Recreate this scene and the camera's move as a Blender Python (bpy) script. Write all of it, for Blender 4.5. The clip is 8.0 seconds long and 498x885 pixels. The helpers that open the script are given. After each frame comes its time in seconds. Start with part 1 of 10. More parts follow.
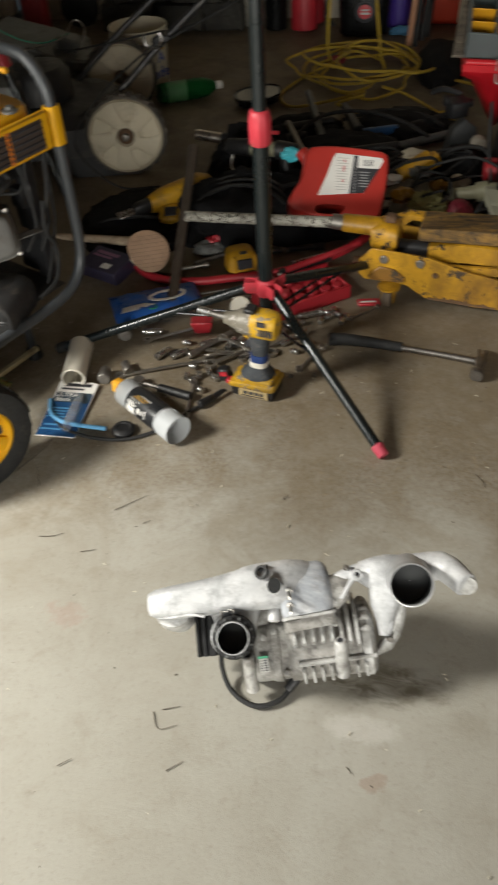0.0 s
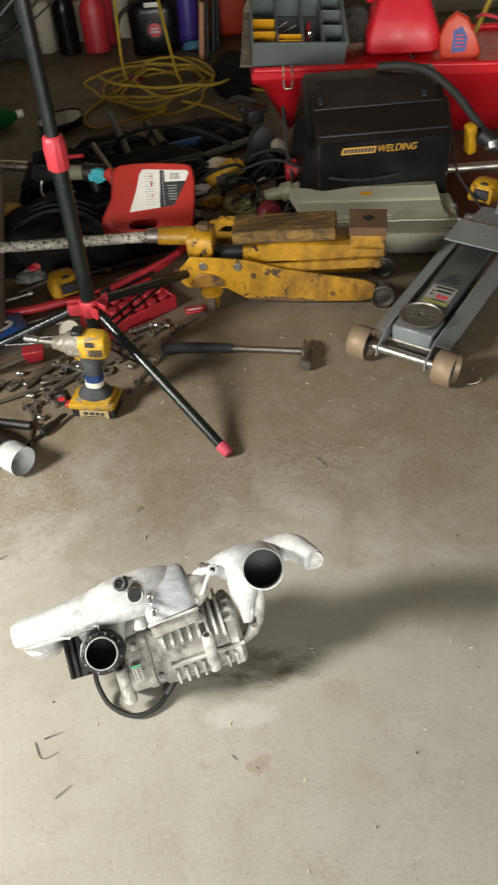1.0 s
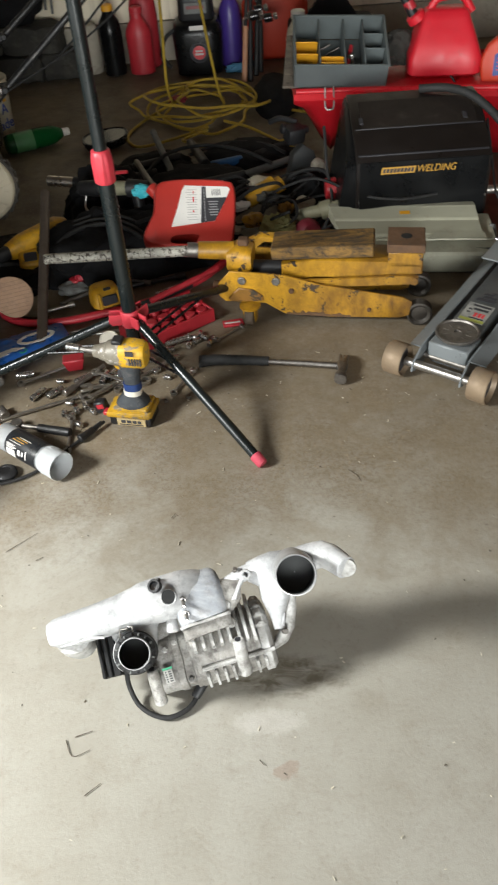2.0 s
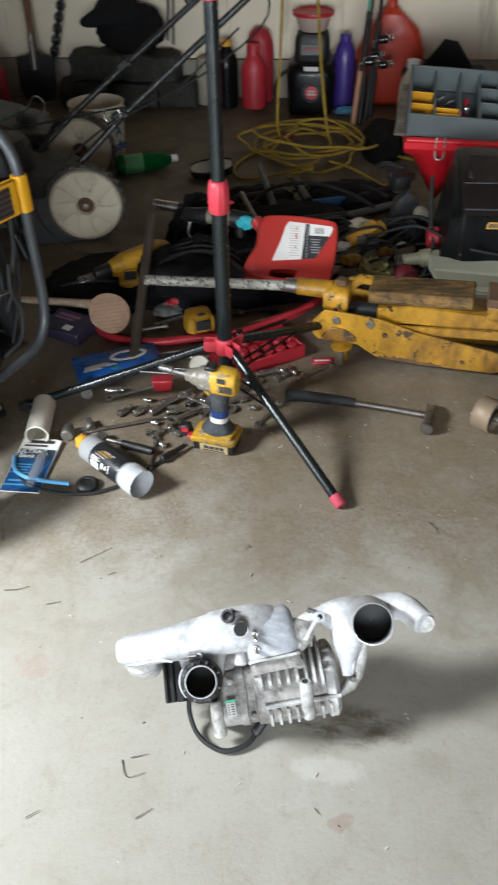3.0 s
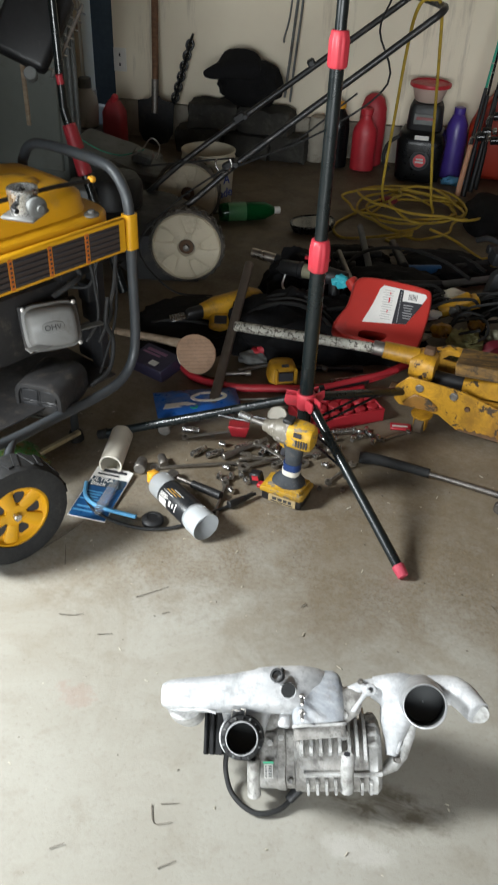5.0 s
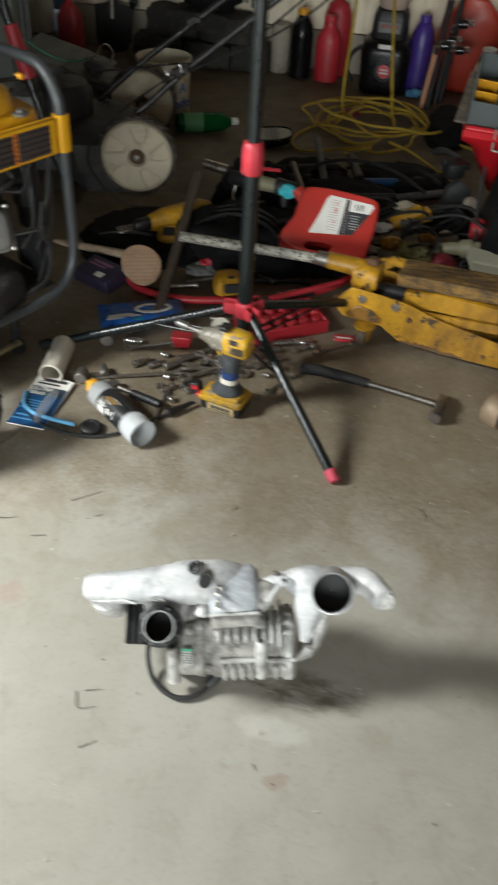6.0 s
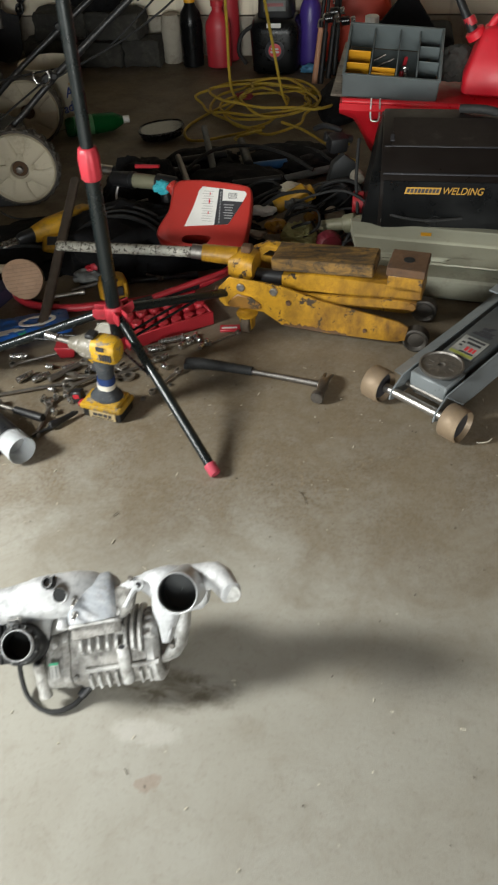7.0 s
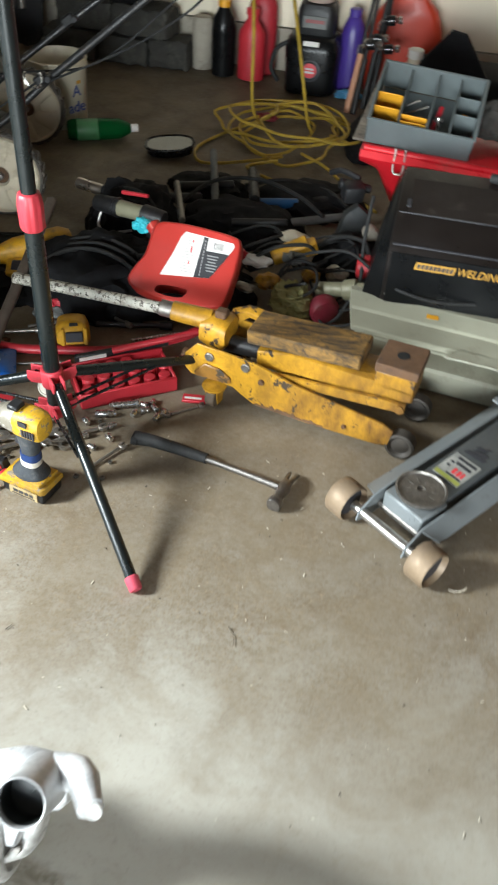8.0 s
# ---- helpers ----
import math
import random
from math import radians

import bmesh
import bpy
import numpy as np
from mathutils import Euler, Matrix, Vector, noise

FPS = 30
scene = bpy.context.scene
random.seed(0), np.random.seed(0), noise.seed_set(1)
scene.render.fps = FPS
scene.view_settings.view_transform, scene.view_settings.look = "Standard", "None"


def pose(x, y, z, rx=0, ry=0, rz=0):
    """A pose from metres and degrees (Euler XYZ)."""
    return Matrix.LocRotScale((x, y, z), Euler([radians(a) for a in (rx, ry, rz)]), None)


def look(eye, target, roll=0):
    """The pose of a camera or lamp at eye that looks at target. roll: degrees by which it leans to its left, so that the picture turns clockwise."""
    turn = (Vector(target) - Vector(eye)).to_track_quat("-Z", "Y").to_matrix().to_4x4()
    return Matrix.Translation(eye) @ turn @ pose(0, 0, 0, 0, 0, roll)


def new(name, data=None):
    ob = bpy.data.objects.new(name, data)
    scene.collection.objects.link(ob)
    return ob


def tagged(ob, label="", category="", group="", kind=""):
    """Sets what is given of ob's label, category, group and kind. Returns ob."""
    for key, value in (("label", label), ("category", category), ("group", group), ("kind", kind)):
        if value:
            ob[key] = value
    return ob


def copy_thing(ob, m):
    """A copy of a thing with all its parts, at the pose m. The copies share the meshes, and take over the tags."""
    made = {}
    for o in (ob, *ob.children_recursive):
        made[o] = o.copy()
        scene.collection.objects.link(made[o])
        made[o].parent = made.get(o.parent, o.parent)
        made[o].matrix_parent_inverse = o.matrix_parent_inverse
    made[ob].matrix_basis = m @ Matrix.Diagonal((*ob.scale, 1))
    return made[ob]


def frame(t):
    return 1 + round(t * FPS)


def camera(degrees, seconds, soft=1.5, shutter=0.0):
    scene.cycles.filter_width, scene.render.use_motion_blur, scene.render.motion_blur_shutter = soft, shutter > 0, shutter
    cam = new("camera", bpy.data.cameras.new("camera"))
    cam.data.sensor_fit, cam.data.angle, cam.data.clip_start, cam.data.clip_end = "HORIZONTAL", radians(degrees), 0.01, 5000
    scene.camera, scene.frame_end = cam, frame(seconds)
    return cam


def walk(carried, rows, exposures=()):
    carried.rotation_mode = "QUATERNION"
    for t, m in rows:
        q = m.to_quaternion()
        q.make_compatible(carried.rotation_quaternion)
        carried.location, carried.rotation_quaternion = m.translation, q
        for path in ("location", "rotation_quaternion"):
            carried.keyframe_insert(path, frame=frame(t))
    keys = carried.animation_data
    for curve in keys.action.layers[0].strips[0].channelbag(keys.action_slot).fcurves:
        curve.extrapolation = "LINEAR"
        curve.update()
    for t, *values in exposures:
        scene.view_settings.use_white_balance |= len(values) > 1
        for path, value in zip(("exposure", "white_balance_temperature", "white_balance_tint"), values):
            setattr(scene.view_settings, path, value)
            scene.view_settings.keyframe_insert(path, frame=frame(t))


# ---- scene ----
cam = camera(34.2, 8.0, soft=2.0, shutter=0.5)
PATH = [
    (0, (0.169, 0.431, 1.284), (-0.124, 1.859, -0.085), -3.9),
    (0.5, (0.208, 0.41, 1.288), (0.105, 1.864, -0.08), -3.6),
    (1, (0.227, 0.392, 1.299), (0.254, 1.857, -0.062), -4.4),
    (1.2, (0.241, 0.384, 1.299), (0.272, 1.852, -0.059), -5.4),
    (2.3, (0.193, 0.36, 1.296), (0.121, 1.88, -0.002), -3.7),
    (2.5, (0.176, 0.362, 1.306), (0.113, 1.894, 0.022), -2.0),
    (3, (0.158, 0.366, 1.305), (-0.028, 1.913, 0.051), -1.5),
    (3.5, (0.146, 0.377, 1.309), (-0.139, 1.921, 0.07), -0.8),
    (4, (0.162, 0.395, 1.316), (-0.128, 1.97, 0.118), -0.4),
    (4.5, (0.148, 0.394, 1.336), (-0.199, 1.992, 0.185), 0.4),
    (4.7, (0.137, 0.387, 1.333), (-0.226, 1.984, 0.186), 1.4),
    (5.8, (0.176, 0.347, 1.274), (-0.117, 1.821, 0.032), 4.1),
    (6, (0.259, 0.351, 1.29), (-0.017, 1.809, 0.025), 3.6),
    (6.5, (0.45, 0.356, 1.313), (0.189, 1.799, 0.028), -0.2),
    (7, (0.521, 0.412, 1.314), (0.268, 1.852, 0.023), -2.9),
    (7.5, (0.581, 0.627, 1.304), (0.343, 2.066, 0.009), -1.8),
    (8, (0.59, 0.82, 1.313), (0.314, 2.241, 0.007), 4.0),
]
walk(cam, [(t, look(eye, target, roll)) for t, eye, target, roll in PATH], exposures=[(0, -0.6, 6700, 7), (1.0, -0.2, 6700, 6), (2.5, -0.1, 6000, 7), (3.5, -0.25, 5750, 7), (4.0, -0.35, 5800, 7), (4.5, -0.2, 5900, 7), (6.0, -0.45, 6200, 4), (6.5, -0.4, 6300, 5), (7.0, -0.25, 6300, 5), (7.5, 0.0, 6300, 6), (8.0, 0.7, 5850, 3)])
# ---- world and light ----
world = bpy.data.worlds.new("world")
scene.world = world
world.use_nodes = True
_sky = world.node_tree.nodes.new("ShaderNodeTexSky")
_sky.sky_type = "NISHITA"
_sky.sun_disc = False
_sky.sun_elevation, _sky.sun_rotation = radians(48), radians(200)
_bg = world.node_tree.nodes["Background"]
_bg.inputs["Strength"].default_value = 0.15
world.node_tree.links.new(_sky.outputs[0], _bg.inputs[0])
_sun = bpy.data.lights.new("sun", "SUN")
_sun.energy, _sun.angle, _sun.color = 1.2, radians(12), (1.0, 0.95, 0.88)
new("sun", _sun).matrix_world = look((3, 6, 8), (0, 0, 0))


def door_light(name, x, y, z, w, h, target, power, color):
    lamp = bpy.data.lights.new(name, "AREA")
    lamp.shape, lamp.size, lamp.size_y, lamp.energy, lamp.color = "RECTANGLE", w, h, power, color
    new(name, lamp).matrix_world = look((x, y, z), target)


# daylight of the open side door, close beside the camera, and of the wide front door behind it
door_light("door_daylight", -1.75, 0.98, 1.4, 0.4, 0.5, (0.2, 1.2, 0.2), 122, (1.0, 0.975, 0.93))
door_light("front_daylight", 0.2, -4.6, 1.25, 3.4, 1.7, (-0.6, 4.9, 0.8), 450, (1.0, 0.975, 0.93))
# ---- builders ----
OFF = {}
rnd = random.Random(7)


def V(*a):
    return Vector(a)


def thing(name, at, label, category, group="", kind=""):
    ob = new(name)
    ob.empty_display_size = 0.05
    ob.location = at
    OFF[ob] = Vector(at)
    return tagged(ob, label, category, group, kind)


def finish(bm, name, material, smooth=42):
    bmesh.ops.recalc_face_normals(bm, faces=bm.faces)
    for e in bm.edges:
        if len(e.link_faces) == 2 and e.calc_face_angle(0) > radians(smooth):
            e.smooth = False
    for f in bm.faces:
        f.smooth = True
    me = bpy.data.meshes.new(name)
    bm.to_mesh(me)
    bm.free()
    for m in material if isinstance(material, (list, tuple)) else [material]:
        me.materials.append(m)
    return me


def part(name, bm, material, parent, label="", smooth=42):
    """One mesh under a thing or part; the bmesh is in world places."""
    off = OFF[parent]
    bm.transform(Matrix.Translation(-off))
    ob = new(name, finish(bm, name, material, smooth))
    ob.parent = parent
    OFF[ob] = off
    return tagged(ob, label)


def single(name, bm, material, at, label, category, group="", kind="", smooth=42):
    """A thing that is one mesh."""
    bm.transform(Matrix.Translation(-Vector(at)))
    ob = new(name, finish(bm, name, material, smooth))
    ob.location = at
    OFF[ob] = Vector(at)
    return tagged(ob, label, category, group, kind)


def B():
    return bmesh.new()


def axes(o, x, z):
    """A frame at o with its x along x and its z nearest to z."""
    x = Vector(x).normalized()
    z = Vector(z)
    y = z.cross(x).normalized()
    z = x.cross(y)
    m = Matrix((x, y, z)).transposed().to_4x4()
    m.translation = Vector(o)
    return m


def box(bm, size, m=None, bevel=0.0, seg=1, taper=1.0):
    """A box on its base's middle, with chamfered edges."""
    sx, sy, sz = (s / 2 for s in size)
    vs = []
    for z, k in ((0, 1.0), (2 * sz, taper)):
        for x, y in ((-sx, -sy), (sx, -sy), (sx, sy), (-sx, sy)):
            vs.append(bm.verts.new((x * k, y * k, z)))
    fs = [bm.faces.new([vs[i] for i in q]) for q in ((3, 2, 1, 0), (4, 5, 6, 7), (0, 1, 5, 4), (1, 2, 6, 5), (2, 3, 7, 6), (3, 0, 4, 7))]
    if bevel:
        es = list({e for f in fs for e in f.edges})
        r = bmesh.ops.bevel(bm, geom=es, offset=bevel, segments=seg, affect="EDGES", profile=0.5)
        vs = list({v for f in r["faces"] for v in f.verts} | {v for v in vs if v.is_valid})
    if m is not None:
        bmesh.ops.transform(bm, matrix=m, verts=[v for v in vs if v.is_valid])
    return bm


def rings(bm, loops, cap0=True, cap1=True, closed=False):
    rows = [[bm.verts.new(p) for p in loop] for loop in loops]
    n = len(rows[0])
    pairs = list(zip(rows, rows[1:])) + ([(rows[-1], rows[0])] if closed else [])
    for a, b in pairs:
        for i in range(n):
            bm.faces.new((a[i], a[(i + 1) % n], b[(i + 1) % n], b[i]))
    if cap0 and not closed:
        bm.faces.new(rows[0][::-1])
    if cap1 and not closed:
        bm.faces.new(rows[-1])
    return bm


def lathe(bm, profile, m=None, seg=24, cap0=True, cap1=True):
    """Turned about z: profile of (radius, z)."""
    loops = [[Vector((max(r, 1e-4) * math.cos(2 * math.pi * i / seg), max(r, 1e-4) * math.sin(2 * math.pi * i / seg), z)) for i in range(seg)] for r, z in profile]
    if m is not None:
        loops = [[m @ p for p in loop] for loop in loops]
    return rings(bm, loops, cap0, cap1)


def rod(bm, a, b, r, r2=None, seg=14, chamfer=0.0):
    a, b = Vector(a), Vector(b)
    d = b - a
    m = d.to_track_quat("Z", "Y").to_matrix().to_4x4()
    m.translation = a
    r2 = r if r2 is None else r2
    L, c = d.length, chamfer
    prof = [(r - c, 0), (r, c), (r2, L - c), (r2 - c, L)] if c else [(r, 0), (r2, L)]
    return lathe(bm, prof, m, seg)


def pipe(bm, a, b, r, inner, seg=20):
    """A hollow pipe, open at both ends."""
    a, b = Vector(a), Vector(b)
    d = b - a
    m = d.to_track_quat("Z", "Y").to_matrix().to_4x4()
    m.translation = a
    L = d.length
    prof = [(inner, 0), (r - 0.001, 0), (r, 0.001), (r, L - 0.001), (r - 0.001, L), (inner, L)]
    loops = [[m @ Vector((q * math.cos(2 * math.pi * i / seg), q * math.sin(2 * math.pi * i / seg), z)) for i in range(seg)] for q, z in prof]
    return rings(bm, loops, closed=True)


def curve(pts, step=4):
    """A smooth line through the points."""
    p = [Vector(q) for q in pts]
    p = [2 * p[0] - p[1]] + p + [2 * p[-1] - p[-2]]
    out = []
    for i in range(1, len(p) - 2):
        for k in range(step):
            t = k / step
            a, b, c, d = p[i - 1 : i + 3]
            out.append(0.5 * ((2 * b) + (c - a) * t + (2 * a - 5 * b + 4 * c - d) * t * t + (3 * b - a - 3 * c + d) * t**3))
    return out + [p[-2]]


def hose(bm, pts, r, seg=8, step=4, smooth=True, taper=None):
    """A round section swept along a line."""
    p = curve(pts, step) if smooth else [Vector(q) for q in pts]
    up = Vector((0.13, 0.21, 0.97))
    loops = []
    side = None
    for i, q in enumerate(p):
        d = (p[min(i + 1, len(p) - 1)] - p[max(i - 1, 0)]).normalized()
        if side is None:
            side = d.cross(up)
        side = (side - d * side.dot(d)).normalized()
        o = d.cross(side)
        k = r if taper is None else r + (taper - r) * i / (len(p) - 1)
        loops.append([q + (side * math.cos(2 * math.pi * j / seg) + o * math.sin(2 * math.pi * j / seg)) * k for j in range(seg)])
    return rings(bm, loops)


def slab(bm, outline, depth, m=None, bevel=0.0, seg=1):
    """A flat outline in x, y with thickness along z from 0 to depth."""
    top = [bm.verts.new((x, y, depth)) for x, y in outline]
    low = [bm.verts.new((x, y, 0)) for x, y in outline]
    n = len(top)
    fs = [bm.faces.new(top), bm.faces.new(low[::-1])]
    es = [e for e in fs[0].edges] + [e for e in fs[1].edges]
    for i in range(n):
        fs.append(bm.faces.new((low[i], low[(i + 1) % n], top[(i + 1) % n], top[i])))
    vs = top + low
    if bevel:
        r = bmesh.ops.bevel(bm, geom=es, offset=bevel, segments=seg, affect="EDGES", profile=0.5)
        vs = list({v for f in r["faces"] for v in f.verts} | {v for v in vs if v.is_valid})
    if m is not None:
        bmesh.ops.transform(bm, matrix=m, verts=[v for v in vs if v.is_valid])
    return bm


def loft(bm, sections, m=None, n=20):
    """Rounded sections (centre, half-width vector, half-height vector, squareness) joined in a row."""
    loops = []
    for c, u, v, e in sections:
        loop = []
        for i in range(n):
            a = 2 * math.pi * i / n
            ca, sa = math.cos(a), math.sin(a)
            loop.append(Vector(c) + Vector(u) * math.copysign(abs(ca) ** e, ca) + Vector(v) * math.copysign(abs(sa) ** e, sa))
        loops.append([m @ p for p in loop] if m is not None else loop)
    return rings(bm, loops)


def heap(bm, at, size, amp, scale, seed, cuts=4, flat=0.0):
    """A lumpy mass, such as crumpled cloth, on the ground."""
    start = set(bm.verts)
    bmesh.ops.create_icosphere(bm, subdivisions=cuts, radius=1.0)
    for v in bm.verts:
        if v in start:
            continue
        p = v.co.copy()
        k = 1 + amp * noise.fractal(p * scale + Vector((seed, 0, 0)), 0.8, 2.1, 4) + amp * 0.8 * (1 - abs(noise.noise(p * scale * 1.7 + Vector((0, seed, 0)))) * 2)
        v.co = Vector((p.x * k * size[0], p.y * k * size[1], max(p.z * k, -flat if flat else -9) * size[2])) + Vector(at)
    return bm


def text(name, body, size, m, material, parent, depth=0.0006, label="", squash=1.0):
    cu = bpy.data.curves.new(name, "FONT")
    cu.body, cu.size, cu.extrude, cu.align_x, cu.align_y = body, size, depth, "CENTER", "CENTER"
    tmp = bpy.data.objects.new("tmp", cu)
    me = bpy.data.meshes.new_from_object(tmp)
    bpy.data.objects.remove(tmp)
    me.transform(Matrix.Translation(-OFF[parent]) @ m @ Matrix.Diagonal((squash, 1, 1, 1)))
    me.materials.clear()
    me.materials.append(material)
    me.name = name
    ob = new(name, me)
    ob.parent = parent
    OFF[ob] = OFF[parent]
    return tagged(ob, label)


def bars(name, rows, m, material, parent, label="", t=0.0006):
    """Small flat bars (x, y, width, height) on a plane."""
    bm = B()
    for x, y, w, h in rows:
        box(bm, (w, h, t), m @ pose(x, y, 0))
    return part(name, bm, material, parent, label)


# ---- materials ----
def rgb(c):
    return (*c, 1.0) if len(c) == 3 else c


class Nodes:
    def __init__(self, name):
        self.mat = bpy.data.materials.new(name)
        self.mat.use_nodes = True
        self.t = self.mat.node_tree
        self.p = self.t.nodes["Principled BSDF"]
        self.c = self.t.nodes.new("ShaderNodeTexCoord").outputs["Object"]

    def n(self, kind, **inputs):
        node = self.t.nodes.new(kind)
        for k, v in inputs.items():
            self.put(node.inputs[k.replace("_", " ")], v)
        return node

    def put(self, socket, v):
        if isinstance(v, bpy.types.NodeSocket):
            self.t.links.new(v, socket)
        else:
            socket.default_value = v

    def noise(self, scale, detail=6.0, rough=0.6, stretch=None, warp=0.0):
        src = self.c
        if stretch:
            mp = self.n("ShaderNodeMapping", Vector=src)
            mp.inputs["Scale"].default_value = stretch
            src = mp.outputs[0]
        return self.n("ShaderNodeTexNoise", Vector=src, Scale=scale, Detail=detail, Roughness=rough, Distortion=warp).outputs[0]

    def ramp(self, fac, stops):
        r = self.n("ShaderNodeValToRGB", Fac=fac)
        el = r.color_ramp.elements
        while len(el) < len(stops):
            el.new(0.5)
        for e, (pos, c) in zip(el, stops):
            e.position, e.color = pos, rgb(c) if isinstance(c, tuple) else (c, c, c, 1)
        return r.outputs[0]

    def mix(self, fac, a, b, mode="MIX"):
        m = self.t.nodes.new("ShaderNodeMix")
        m.data_type, m.blend_type = "RGBA", mode
        self.put(m.inputs[0], fac)
        self.put(m.inputs[6], rgb(a) if isinstance(a, tuple) else a)
        self.put(m.inputs[7], rgb(b) if isinstance(b, tuple) else b)
        return m.outputs[2]

    def math(self, op, a, b):
        m = self.t.nodes.new("ShaderNodeMath")
        m.operation = op
        self.put(m.inputs[0], a)
        self.put(m.inputs[1], b)
        return m.outputs[0]

    def bump(self, height, strength, distance):
        b = self.n("ShaderNodeBump", Height=height, Strength=strength, Distance=distance)
        self.put(self.p.inputs["Normal"], b.outputs[0])

    def out(self, **inputs):
        for k, v in inputs.items():
            s = self.p.inputs[k.replace("_", " ")]
            self.put(s, rgb(v) if isinstance(v, tuple) else v)
        return self.mat


def plain(name, color, rough=0.5, metal=0.0, vary=0.18, scale=40.0, bump=0.15, dirt=0.0, dirt_color=(0.09, 0.075, 0.06), spec=0.5, grain=6.0):
    """Paint, plastic, rubber or cloth: broad blotches, fine grain, an uneven gloss and grime in patches."""
    k = Nodes(name)
    broad, fine = k.noise(scale * 0.2, 5, 0.65), k.noise(scale * grain, 3, 0.7)
    dark = tuple(c * (1 - vary) for c in color)
    light = tuple(min(1, c * (1 + vary * 0.6)) for c in color)
    col = k.ramp(broad, [(0.3, dark), (0.55, color), (0.75, light)])
    col = k.mix(0.25 * min(1, vary * 3), col, k.mix(fine, dark, light))
    if dirt:
        d = k.noise(scale * 0.55, 9, 0.75)
        col = k.mix(k.ramp(d, [(0.62 - 0.3 * dirt, 0.0), (0.78 - 0.2 * dirt, min(1.0, 0.55 + 0.4 * dirt))]), col, dirt_color)
    r = k.ramp(k.noise(scale * 0.9, 6, 0.7), [(0.3, max(0.03, rough - 0.13)), (0.7, min(1, rough + 0.16))])
    k.bump(k.mix(0.4, fine, broad), bump, 0.002)
    return k.out(Base_Color=col, Roughness=r, Metallic=metal, Specular_IOR_Level=spec)


def worn(name, paint, under, amount, scale=22.0, rough=0.45, under_rough=0.6, under_metal=0.5, soot=(0.05, 0.04, 0.03), soot_amount=0.4, soot_from=0.5):
    """Old paint, chipped through to metal, with greasy smears."""
    k = Nodes(name)
    chips = k.noise(scale, 10, 0.72, warp=0.3)
    mask = k.ramp(chips, [(0.66 - 0.25 * amount, 0.0), (0.675 - 0.25 * amount, 1.0)])
    tone = k.ramp(k.noise(scale * 0.5, 6, 0.6), [(0.3, tuple(c * 0.66 for c in paint)), (0.6, paint)])
    smear = k.ramp(k.noise(scale * 0.32, 8, 0.7, stretch=(1, 1, 0.5)), [(soot_from, 0.0), (soot_from + 0.22, soot_amount)])
    col = k.mix(smear, tone, soot)
    grime = k.ramp(k.noise(scale * 1.6, 9, 0.8, warp=0.6), [(soot_from + 0.02, 0.0), (soot_from + 0.16, soot_amount * 0.55)])
    col = k.mix(grime, col, tuple(0.6 * a + 0.25 * b for a, b in zip(soot, paint)))
    rust = k.ramp(k.noise(scale * 2.3, 6, 0.7), [(0.35, under), (0.7, tuple(min(1, c * 1.7) for c in under))])
    col = k.mix(mask, col, rust)
    k.bump(k.mix(0.5, mask, k.noise(scale * 8, 3, 0.6)), 0.3, 0.001)
    return k.out(Base_Color=col, Roughness=k.ramp(mask, [(0, rough), (1, under_rough)]), Metallic=k.ramp(mask, [(0, 0.0), (1, under_metal)]))


